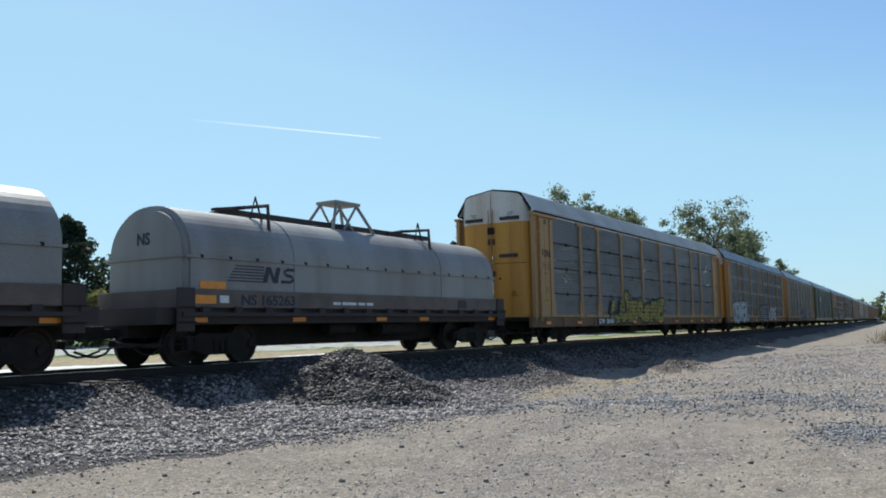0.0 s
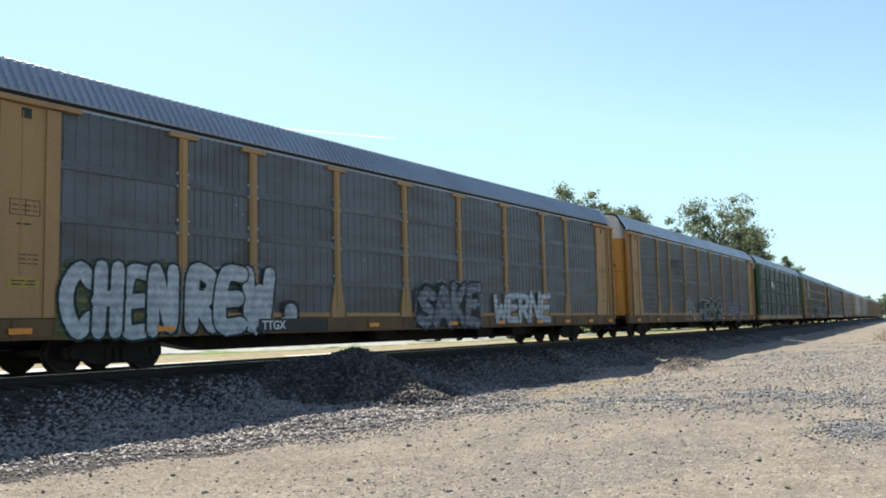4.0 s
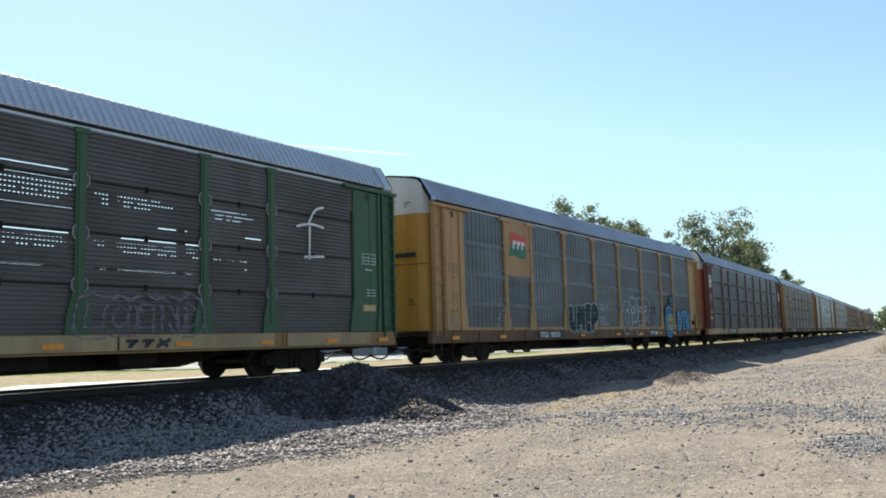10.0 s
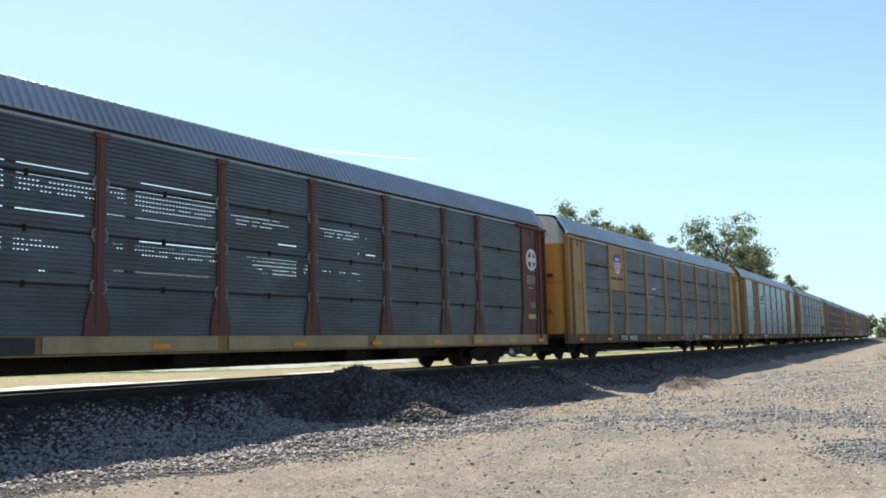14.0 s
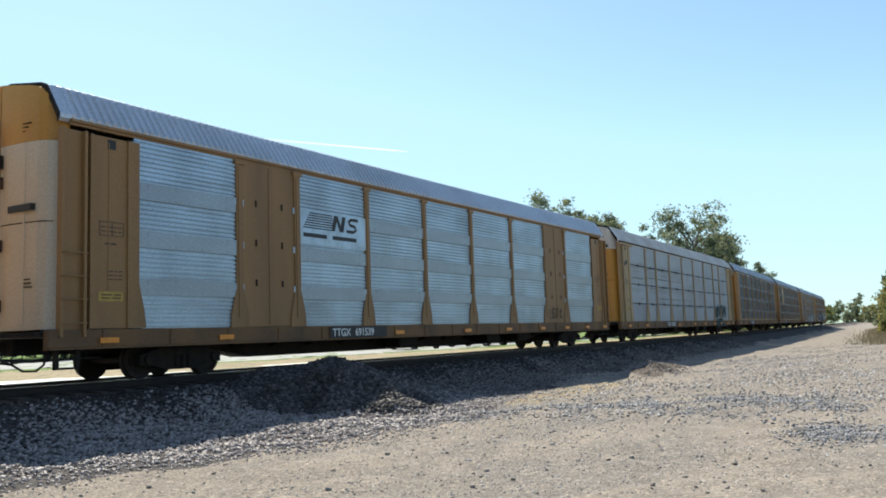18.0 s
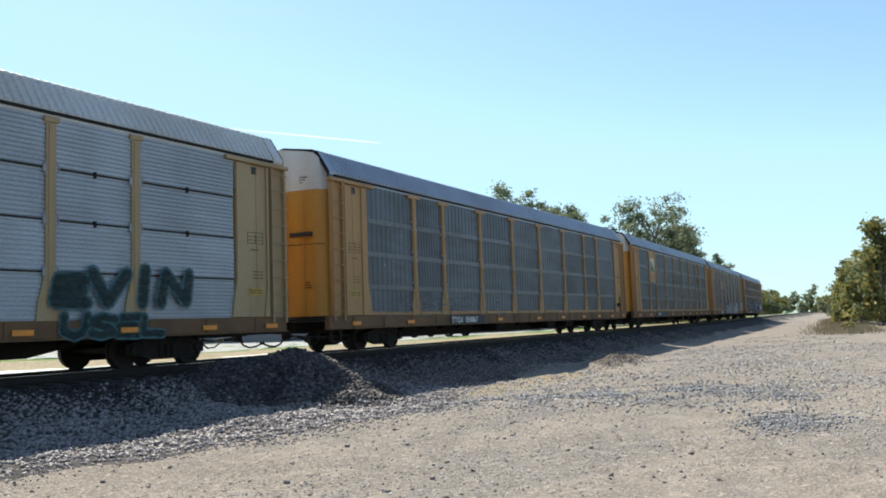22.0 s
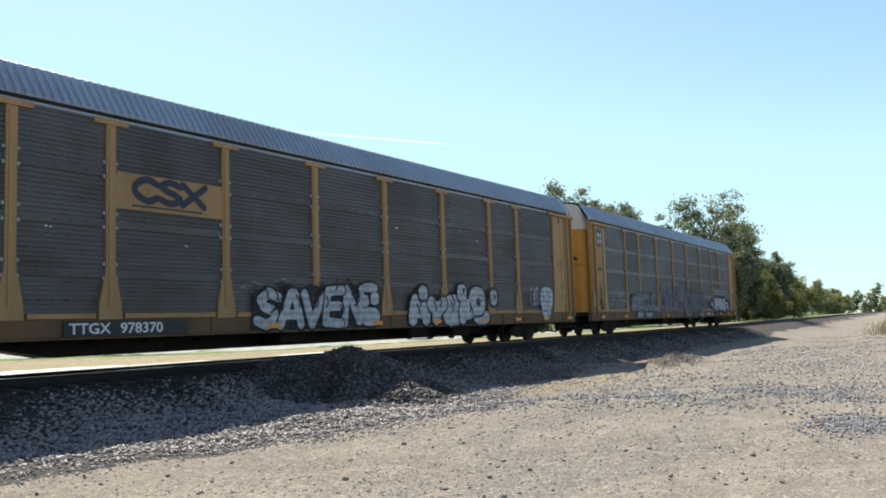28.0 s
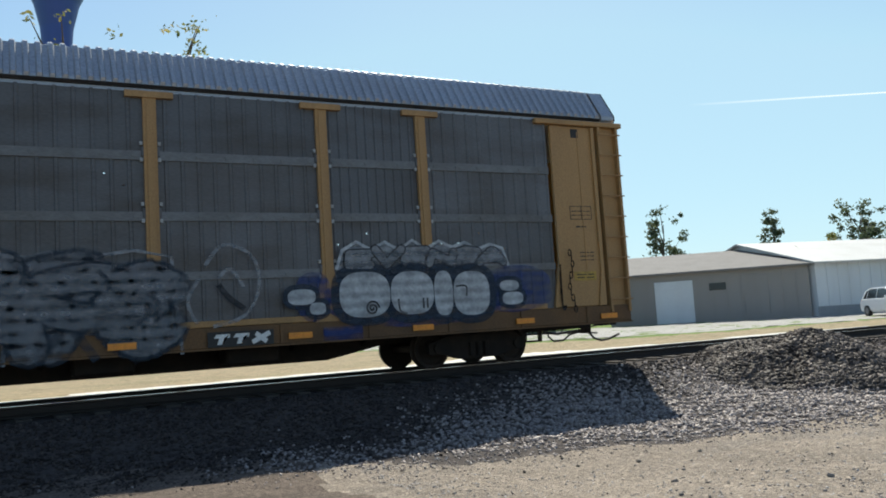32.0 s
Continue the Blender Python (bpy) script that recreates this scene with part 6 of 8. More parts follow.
def small_print(car, side=-1, ink=BLACK, box_frame=True):
    """Stencilled data on the end side plates: a framed block, short lines and a brown-yellow warning label."""
    for x0 in (-12.52, 12.15):
        for z in (2.72, 2.98):
            plate(car, x0 + 0.03, x0 + 0.56, z, z + 0.012, ink, "print_frame", -1.532, 0.004)
        for q in (0.03, 0.3, 0.55):
            plate(car, x0 + q, x0 + q + 0.012, 2.73, 2.98, ink, "print_frame", -1.532, 0.004)
        for q in range(2):
            text_bars(car, x0 + 0.07, x0 + 0.52, 2.8 + q * 0.08, 0.016, ink, (1, 1.6, 0.8), -1.532)
        text_bars(car, x0 + 0.15, x0 + 0.4, 2.56, 0.03, ink, (1, 1), -1.532)
        for q in range(3):
            text_bars(car, x0 + 0.2, x0 + 0.54, 2.05 - q * 0.075, 0.018, ink, (1.2, 0.5, 0.8), -1.532)
        plate(car, x0 + 0.02, x0 + 0.56, 1.5, 1.68, LABEL, "warning_label", -1.532, 0.006, "weathered yellow warning label")
        text_bars(car, x0 + 0.08, x0 + 0.5, 1.55, 0.02, ink, (1, 1), -1.54)
        text_bars(car, x0 + 0.08, x0 + 0.5, 1.61, 0.02, ink, (1.5, 1), -1.54)


def holed_emblem(car, x, z, r, ring, field):
    """A round emblem: a ring, a field and a cross."""
    part("emblem_ring", round_plate(r), ring, car, at=Matrix.Translation((x, -1.547, z)))
    part("emblem_field", round_plate(r * 0.74), field, car, at=Matrix.Translation((x, -1.558, z)))
    plate(car, x - r * 0.72, x + r * 0.72, z - r * 0.2, z + r * 0.2, ring, "emblem_cross", -1.569, 0.004)
    plate(car, x - r * 0.2, x + r * 0.2, z - r * 0.72, z + r * 0.72, ring, "emblem_cross", -1.575, 0.004)


for car, ink in zip(CARS, (BLACK, BLACK, BLACK, WHITE, BLACK, WHITE, BLACK, BLACK, BLACK, BLACK, BLACK, BLACK, BLACK)):
    small_print(car, -1, ink)

c1, c2, c3, c4, c5, c6, c7, c8, c9, c10, c11, c12, c13 = CARS
# first rack
number_board(c1, -7.44, -5.23, "504104", "GTW")
tag_piece(c1, "LUEASRE", -5.9, 1.5, 0.74, 1.72, S_YELLOW, S_BLACK, 0.34, 0.07, 0.1, 0.25, 5, round_=False, wob=0.16, halo=S_FAINT, cuts=5)
tag_lines(c1, (((-5.9, 1.1), (-5.2, 1.25), (-4.6, 1.2)), ((-3.9, 1.75), (-3.6, 2.05), (-3.2, 1.9)), ((0.9, 1.0), (1.5, 1.35), (1.9, 1.2))), 0.09, S_BLACK)
tag_loops(c1, ((-3.85, 1.9, 0.3, 0.24),), S_YELLOW, S_BLACK)
tag_lines(c1, (((-6.7, 1.4), (-6.5, 1.8), (-6.3, 1.75), (-6.45, 1.5), (-6.2, 1.4)), ((1.6, 1.1), (1.9, 1.6), (2.2, 1.5), (2.0, 1.2))), 0.05, S_FAINT)
spray(c1, -12.6, -11.85, 3.2, 3.45, 4, S_BLACK, S_BLACK, 3, "line", y=-1.56)
tag_lines(c1, (((9.7, 3.55), (10.1, 3.7), (10.5, 3.65)), ((10.1, 3.7), (10.45, 4.05)), ((10.2, 2.85), (10.75, 2.9))), 0.07, WHITE, "torn_strip", -1.56)
# second
tag_piece(c2, "CHEN", -11.6, -9.2, 0.62, 1.95, S_WHITE, S_GREENBLACK, 0.27, 0.06, 0.1, 0.08, 11, back=S_OLIVE)
tag_piece(c2, "REW", -8.95, -6.6, 0.66, 1.98, S_WHITE, S_GREENBLACK, 0.34, 0.05, 0.1, 0.1, 12, halo=S_SILVER)
tag_loops(c2, ((-5.95, 1.05, 0.2, 0.24),), S_WHITE, S_BLACK)
tag_lines(c2, (((-7.9, 0.62), (-7.5, 0.95), (-7.0, 0.62)), ((-6.6, 0.7), (-6.2, 0.95), (-5.7, 0.8))), 0.08, S_WHITE)
tag_piece(c2, "SAKE", -0.95, 2.4, 0.64, 1.85, S_SILVER, S_BLACK, 0.3, 0.07, 0.2, 0.1, 13, back=S_BLACK, halo=S_SILVER, round_=False)
tag_piece(c2, "WERNE", 3.3, 7.3, 0.75, 1.7, S_WHITE, S_SILVER, 0.2, 0.04, 0.15, 0.1, 14, round_=False)
number_board(c2, -6.95, -4.73)
# third
tag_piece(c3, "TOCK", -4.35, -2.95, 1.3, 1.72, S_WHITE, S_WHITE, 0.045, 0.0, 0.05, 0.05, 15, round_=False)
tag_lines(c3, (((-4.0, 1.86), (-3.8, 1.95), (-3.6, 1.86), (-3.8, 1.79), (-4.0, 1.86)), ((-4.3, 1.08), (-3.8, 1.18), (-3.3, 1.16)), ((-3.9, 1.0), (-3.6, 1.26), (-3.5, 1.02)), ((-3.2, 1.5), (-2.9, 1.2), (-2.65, 0.98)), ((-2.75, 1.25), (-2.68, 1.33), (-2.62, 1.22)),
               ((-4.8, 0.72), (-4.5, 1.0), (-4.2, 0.74), (-3.9, 0.98)), ((-3.7, 0.72), (-3.2, 1.0)), ((-3.1, 0.95), (-2.7, 0.9), (-2.9, 0.72)), ((-2.5, 0.7), (-2.4, 1.0)), ((-2.6, 0.86), (-2.2, 0.84))), 0.045, S_WHITE)
tag_piece(c3, "HEMPS", -1.6, 3.45, 0.66, 1.72, S_OLIVE_GREY, S_BLACK, 0.26, 0.05, 0.25, 0.06, 17, back=S_BLACK, halo=S_WHITE, round_=False, wob=0.12, cuts=2)
tag_lines(c3, (((-1.95, 0.9), (-1.55, 0.68)), ((-1.95, 0.9), (-1.5, 1.35), (-1.4, 1.1)), ((3.3, 1.2), (3.5, 1.65), (3.65, 1.3), (3.45, 1.25), (3.7, 1.5))), 0.05, S_WHITE)
tag_piece(c3, "PROK", 4.7, 10.1, 0.72, 1.6, None, S_LILAC, 0.3, 0.06, 0.2, 0.1, 18, hollow=True)
tag_piece(c3, "PROK", 4.8, 9.9, 0.95, 1.5, S_SILVER, S_BLACK, 0.14, 0.0, 0.2, 0.1, 28)
bar_emblem(c3, -6.95, 3.42, 1.9, 0.42, BLACK, -1.56)
text_bars(c3, -5.85, -5.0, 3.22, 0.06, BLACK, (2, 1), -1.56)
text_bars(c3, -5.85, -5.1, 3.12, 0.06, BLACK, (1, 1), -1.56)
spray(c3, -11.2, -9.6, 1.1, 2.1, 1, S_FAINT, S_FAINT, 19, "line")
# the green car
plate(c4, -7.03, -4.27, 2.77, 3.78, GREEN, "emblem_plate", -1.5, 0.03, "green emblem plate")
shape(c4, [(-6.62, 3.2), (-6.15, 3.2), (-5.95, 3.3), (-6.05, 3.44), (-5.95, 3.58), (-6.15, 3.68), (-6.5, 3.68), (-6.42, 3.5), (-6.2, 3.5), (-6.3, 3.42), (-6.1, 3.36), (-6.55, 3.36)], WHITE, "emblem", -1.534)
shape(c4, [(-5.95, 3.2), (-5.6, 3.28), (-5.6, 3.62), (-5.95, 3.68), (-5.85, 3.44)], WHITE, "emblem", -1.534)
text_bars(c4, -5.4, -4.4, 3.32, 0.13, PALE, (1, 1, 1, 1, 1), -1.534)
text_bars(c4, -5.4, -4.5, 3.12, 0.13, PALE, (1, 1, 1, 1), -1.534)
number_board(c4, -8.31, -5.1, "158780")
for x0, x1 in ((-13.3, -8.4), (-5.0, 0.4), (0.6, 5.0), (5.3, 9.0), (9.4, 12.4)):
    plate(c4, x0, x1, 0.68, 0.97, CREAM, "sill_patch", -1.586, 0.004, "yellowed repaint on the sill")
tag_piece(c4, "VH", -6.3, -5.0, 1.02, 1.65, S_SILVER, S_SILVER, 0.09, 0.0, 0.1, 0.1, 21, round_=False)
tag_lines(c4, (((-6.2, 1.5), (-5.8, 1.75), (-5.4, 1.8)), ((-5.5, 1.95), (-5.4, 1.7)), ((-5.1, 1.1), (-4.9, 1.2))), 0.05, S_SILVER)
tag_piece(c4, "SEAP", -1.15, 1.2, 1.0, 1.75, S_SILVER, S_GREENBLACK, 0.2, 0.05, 0.1, 0.05, 22, halo=S_SILVER, back=S_FAINT)
tag_piece(c4, "LOEND", 4.2, 6.95, 0.98, 1.6, None, S_PINK, 0.2, 0.05, 0.1, 0.05, 23, hollow=True, halo=S_PINK)
tag_lines(c4, (((9.75, 3.45), (10.2, 3.55), (10.7, 3.5)), ((10.15, 3.55), (10.4, 3.9), (10.7, 4.0)), ((10.2, 3.5), (10.18, 2.7)), ((10.0, 2.75), (10.7, 2.8))), 0.06, WHITE, "torn_strip", -1.56)
maker_board(c4, 5.05, 6.25, 0.69, CREAM, BLACK)
spray(c4, -12.7, -12.1, 1.9, 4.0, 1, S_BLACK, S_BLACK, 24, "line", y=-1.56)
# the flag car
plate(c5, -9.03, -6.97, 2.77, 4.72, YELLOW, "emblem_plate", -1.5, 0.04)
shape(c5, [(-8.6, 4.25), (-8.3, 4.3), (-7.9, 4.22), (-7.35, 4.2), (-7.45, 3.85), (-8.55, 3.9)], RED, "emblem", -1.545)
shape(c5, [(-8.55, 3.89), (-7.45, 3.84), (-7.4, 3.45), (-7.9, 3.42), (-8.3, 3.5), (-8.7, 3.46)], LEAFGREEN, "emblem", -1.545)
for x0 in (-8.42, -8.1, -7.8):
    shape(c5, [(x0, 3.74), (x0 + 0.1, 3.72), (x0 + 0.12, 3.88), (x0 + 0.24, 3.88), (x0 + 0.25, 4.0), (x0 + 0.02, 4.01)], WHITE, "emblem_letter", -1.556)
number_board(c5, -6.77, -4.52, "995731")
tag_piece(c5, "UMEP", -4.1, -1.3, 0.9, 1.95, S_GREENBLACK, S_WHITE, 0.36, 0.045, 0.05, 0.1, 31)
lettering("521-11", 0.4, S_WHITE, c5, -0.95, 1.76, -1.56, "painted_date", 0.82, 0.012)
lettering("STL...", 0.5, S_WHITE, c5, -0.95, 1.16, -1.56, "painted_letters", 0.85, 0.012)
tag_piece(c5, "OPER", 1.6, 4.9, 0.92, 2.08, None, S_WHITE, 0.42, 0.045, 0.15, 0.08, 33, hollow=True)
tag_lines(c5, (((4.6, 1.75), (4.9, 1.95), (5.05, 1.8), (4.9, 1.65)), ((2.4, 1.7), (2.42, 1.35)), ((3.4, 1.45), (3.6, 1.55), (3.6, 1.35))), 0.045, S_SILVER)
tag_piece(c5, "DTK", 5.1, 5.95, 1.62, 2.05, S_BLACK, S_BLACK, 0.06, 0.0, 0, 0, 38, round_=False)
tag_piece(c5, "JKO", 5.05, 6.15, 1.04, 1.48, S_SILVER, S_SILVER, 0.05, 0.0, 0, 0, 39)
maker_board(c5, 4.95, 6.15, 0.68)
tag_loops(c5, ((8.0, 1.35, 0.6, 0.78),), S_SKY, S_BLACK, 0.07)
tag_loops(c5, ((8.15, 1.3, 0.36, 0.38),), S_TOOTH, S_BLACK, 0.05, y=-1.6)
tag_lines(c5, (((7.8, 1.3), (8.5, 1.26)), ((8.0, 1.62), (8.02, 0.98)), ((8.3, 1.62), (8.32, 0.98))), 0.06, S_BLACK, y=-1.604)
tag_loops(c5, ((7.85, 1.85, 0.09, 0.08), (8.3, 1.85, 0.1, 0.09)), S_BLACK, y=-1.6)
tag_loops(c5, ((8.32, 2.4, 0.17, 0.17), (8.62, 2.48, 0.2, 0.19), (8.5, 2.3, 0.2, 0.13)), S_TEAL, S_BLACK, 0.06)
tag_piece(c5, "DTK", 9.3, 11.45, 0.84, 1.85, S_SKY, S_BLACK, 0.34, 0.06, 0.1, 0.06, 35, round_=False, wob=0.1, halo=S_SILVER)
spray(c5, -9.95, -8.5, 0.95, 1.95, 1, S_SILVER, S_SILVER, 36, "line")
spray(c5, -12.7, -12.1, 1.1, 1.6, 2, S_SILVER, S_SILVER, 37, "line", y=-1.56)
plate(c5, 11.95, 12.4, 1.2, 1.42, STEEL_DARK, "brake_box", -1.55, 0.08, "dark grimy brake box")
part("brake_rod", tube([(12.3, -1.62, 1.0), (12.32, -1.62, 1.75)], 0.025, 6), STEEL_DARK, c5)
plate(c10, 11.95, 12.4, 1.25, 1.45, STEEL_DARK, "brake_box", -1.55, 0.08, "dark grimy brake box")
part("brake_rod", tube([(12.25, -1.62, 1.0), (12.3, -1.62, 1.8)], 0.025, 6), STEEL_DARK, c10)
# the brown-red car
holed_emblem(c6, -12.24, 3.75, 0.38, WHITE, MAROON)
holed_emblem(c6, 12.47, 3.55, 0.38, WHITE, MAROON)
number_board(c6, -8.1, -5.43, "982324")
for x0, x1 in ((-13.2, -9.6), (-9.3, -8.2), (-5.3, -1.5), (-1.2, 3.4), (3.7, 8.2), (8.5, 12.6)):
    plate(c6, x0, x1, 0.68, 0.97, CREAM, "sill_patch", -1.586, 0.004, "yellowed repaint on the sill")
# the shield car
plate(c7, -9.03, -6.97, 2.77, 4.72, YELLOW, "emblem_plate", -1.5, 0.04)
shape(c7, [(-8.4, 4.4), (-8.2, 4.32), (-8.0, 4.42), (-7.8, 4.32), (-7.6, 4.4), (-7.58, 4.05), (-8.42, 4.05)], BLUE, "emblem", -1.545)
shape(c7, [(-8.42, 4.04), (-7.58, 4.04), (-7.62, 3.75), (-7.8, 3.6), (-8.0, 3.53), (-8.2, 3.6), (-8.38, 3.75)], WHITE, "emblem", -1.545)
for q in range(4):
    plate(c7, -8.33 + q * 0.2, -8.25 + q * 0.2, 3.66 - 0.03 * (q in (1, 2)), 4.03, RED, "emblem_bar", -1.554, 0.003)
text_bars(c7, -8.25, -7.75, 4.13, 0.08, WHITE, (1,), -1.554)
lettering("BUILDING AMERICA", 0.17, BLACK, c7, -8.83, 3.28, -1.545, "slogan", 0.97)
number_board(c7, -8.14, -5.29, "942362")
maker_board(c7, 4.65, 6.2, 0.69)
tag_piece(c7, "WEPS", 1.35, 3.85, 0.72, 1.6, None, S_WHITE, 0.22, 0.045, 0.1, 0.05, 41, hollow=True)
# the bright galvanised car
plate(c8, -6.95, -4.35, 2.98, 3.84, GALV_BRIGHT, "emblem_plate", -1.555, 0.006)
bar_emblem(c8, -6.85, 3.38, 2.0, 0.4, BLACK, -1.56, 7)
text_bars(c8, -6.85, -4.75, 3.16, 0.1, BLACK, (1, 1.1), -1.56)
number_board(c8, -5.95, -3.54, "691539")
spray(c8, 7.05, 8.5, 1.15, 1.55, 4, S_BLACK, S_BLACK, 42, "line", y=-1.56)
for x in (-8.0, 8.0):
    for q in range(3):
        plate(c8, x - 0.45 + 0.0 * q, x - 0.4, 1.9 + q * 0.9, 2.05 + q * 0.9, STEEL_DARK, "plate_bracket", -1.535, 0.01)
        plate(c8, x + 0.4, x + 0.45, 1.9 + q * 0.9, 2.05 + q * 0.9, STEEL_DARK, "plate_bracket", -1.535, 0.01)
# the cream car
tag_piece(c9, "EVIN", 7.0, 10.3, 1.2, 1.95, S_GREENBLACK, S_TEAL, 0.22, 0.05, 0.1, 0.08, 43, round_=False, wob=0.1)
tag_piece(c9, "USEL", 7.2, 9.6, 0.62, 1.1, S_GREENBLACK, S_TEAL, 0.14, 0.04, 0.0, 0.08, 46, round_=False)
number_board(c9, -5.6, -3.4, "962750")
shape(c9, [(-12.75, 3.55), (-12.1, 3.75), (-12.1, 3.95), (-12.75, 3.75)], BLACK, "placard", -1.55)
# the blue-grey car
number_board(c10, -6.85, -4.25, "050867", z0=0.66)
spray(c10, -3.4, -2.3, 1.0, 1.85, 1, S_SILVER, S_SILVER, 44, "line")
tag_piece(c10, "WASTEN", -11.2, -4.6, 1.0, 1.5, None, S_FAINT, 0.2, 0.05, 0.0, 0.05, 45, hollow=True)
# the plate car
plate(c11, -9.03, -6.97, 2.77, 4.72, YELLOW, "emblem_plate", -1.5, 0.04)
plate(c11, -8.62, -7.52, 3.43, 4.27, PALE, "emblem_field", -1.54, 0.008)
shape(c11, [(-8.6, 3.45), (-7.54, 3.45), (-7.9, 3.75), (-8.3, 4.0), (-8.6, 4.1)], LEAFGREEN, "emblem", -1.55)
number_board(c11, -7.42, -5.01, "", z0=0.67)
# the bold graffiti car
plate(c12, -7.0, -4.3, 3.05, 3.75, YELLOW, "emblem_plate", -1.52, 0.035, "yellow emblem plate")
tag_piece(c12, "CSX", -6.62, -4.85, 3.18, 3.74, NAVY, NAVY, 0.14, 0.0, 0, 0, 56, wob=0.0, y=-1.557)
plate(c12, -6.6, -4.9, 3.12, 3.15, NAVY, "emblem_bar", -1.556)
number_board(c12, -8.01, -5.32, "978370")
tag_piece(c12, "SAVEN", -3.5, 0.25, 0.68, 1.6, S_WHITE, S_BLACK, 0.23, 0.05, 0.1, 0.12, 51, round_=False, wob=0.1, back=S_BLACK, cuts=4)
tag_lines(c12, (((-4.05, 1.5), (-3.6, 1.75), (-3.2, 1.7), (-2.5, 1.85)), ((-3.9, 1.65), (-3.5, 1.55), (-3.1, 1.8))), 0.06, S_FAINT)
tag_loops(c12, ((0.6, 1.7, 0.32, 0.12), (0.35, 1.35, 0.2, 0.16), (0.8, 1.42, 0.18, 0.17), (0.6, 0.95, 0.4, 0.24)), S_WHITE, S_BLACK, 0.06)
tag_piece(c12, "MYEPL", 2.4, 6.7, 0.66, 1.45, S_WHITE, S_BLACK, 0.42, 0.07, 0.05, 0.1, 53, back=S_BLACK, wob=0.12, cuts=2)
tag_loops(c12, ((3.05, 1.6, 0.22, 0.2), (5.15, 1.62, 0.26, 0.26), (6.05, 1.38, 0.48, 0.44), (7.1, 1.5, 0.22, 0.26)), S_WHITE, S_BLACK, 0.08, y=-1.6)
tag_loops(c12, ((5.25, 1.7, 0.07, 0.09), (6.1, 1.34, 0.14, 0.13), (7.18, 1.52, 0.06, 0.08)), S_BLACK, y=-1.606)
spray(c12, 9.7, 10.4, 1.2, 1.9, 3, S_WHITE, S_WHITE, 54, "line")
tag_loops(c12, ((11.0, 1.5, 0.5, 0.42), (10.95, 1.05, 0.32, 0.24)), S_WHITE, S_SILVER, 0.05)
tag_lines(c12, (((10.7, 1.6), (10.9, 1.4), (10.8, 1.2)), ((11.1, 1.75), (11.25, 1.5), (11.05, 1.3), (11.2, 1.1)), ((10.75, 1.0), (10.95, 1.1), (11.1, 0.92))), 0.05, S_SILVER, y=-1.602)
plate(c12, -12.6, -12.08, 3.0, 3.5, BROWN, "repaint_patch", -1.533, 0.006, "brown repainted patch")
# the last car
holed_emblem(c13, -12.27, 4.08, 0.38, NAVY, PALE)
part("emblem_field", round_plate(0.2), PALE, c13, at=Matrix.Translation((-12.27, -1.579, 4.08)))
plate(c13, -12.45, -12.09, 4.04, 4.12, BLUE, "emblem_cross", -1.589, 0.004)
plate(c13, -12.31, -12.23, 3.9, 4.26, BLUE, "emblem_cross", -1.594, 0.004)
for q in range(14):
    a = q * math.pi / 7
    part("emblem_letter", box(-0.014, 0.014, -0.004, 0, -0.022, 0.022), PALE, c13, at=Matrix.Translation((-12.27 + 0.335 * math.sin(a), -1.5585, 4.08 + 0.335 * math.cos(a))) @ Matrix.Rotation(a, 4, "Y"))
text_bars(c13, -12.75, -12.1, 2.72, 0.09, BLACK, (1, 1, 1, 1, 1, 1, 1, 1), -1.547)
spray(c13, -12.75, -12.1, 1.1, 1.5, 2, S_OLIVE, S_GREENBLACK, 68, "bubble", y=-1.552)
spray(c13, -12.75, -12.1, 1.6, 2.3, 2, S_BLACK, S_BLACK, 69, "line", y=-1.552)
spray(c13, -13.3, -13.0, 1.2, 1.9, 1, S_WHITE, S_WHITE, 70, "line", y=-1.62)
number_board(c13, -7.8, -4.7, "711477", "ETTX")
tag_piece(c13, "AYMMH", -11.35, -9.15, 1.04, 1.6, S_SILVER, S_SILVER, 0.07, 0.0, 0.25, 0.05, 61)
tag_lines(c13, (((-10.7, 1.65), (-10.45, 1.98), (-10.1, 1.9), (-10.2, 1.62), (-10.5, 1.6)), ((-10.6, 1.7), (-10.4, 1.85), (-10.25, 1.75))), 0.06, S_SILVER)
tag_piece(c13, "SECUL", -8.6, -4.6, 0.98, 1.85, S_SILVER, S_GREENBLACK, 0.3, 0.05, 0.1, 0.0, 62, halo=S_FAINT, cuts=3, wob=0.12)
tag_piece(c13, "DMNPS", -4.0, 0.0, 0.98, 2.05, S_ROSE, S_SILVER, 0.42, 0.05, 0.15, 0.0, 63, hollow=True)
tag_piece(c13, "DMNPS", -3.9, 0.0, 1.2, 2.0, None, S_SMOKE, 0.3, 0.05, 0.15, 0.0, 73, hollow=True)
tag_loops(c13, ((-0.1, 1.85, 0.28, 0.4), (0.25, 1.8, 0.14, 0.24)), S_GHOST, S_SILVER, 0.05)
tag_piece(c13, "CA", 0.3, 2.6, 0.6, 2.05, S_FAINT, S_SMOKE, 0.5, 0.07, 0.1, 0.12, 64, halo=S_SILVER, wob=0.15, cuts=5)
tag_piece(c13, "7C", 2.3, 4.5, 0.6, 2.12, S_FAINT, S_SMOKE, 0.5, 0.07, 0.0, 0.12, 65, halo=S_SILVER, wob=0.15, cuts=5)
tag_piece(c13, "DO", 0.5, 4.3, 1.0, 2.0, S_FAINT, S_SMOKE, 0.4, 0.05, 0.0, -0.1, 75, wob=0.1)
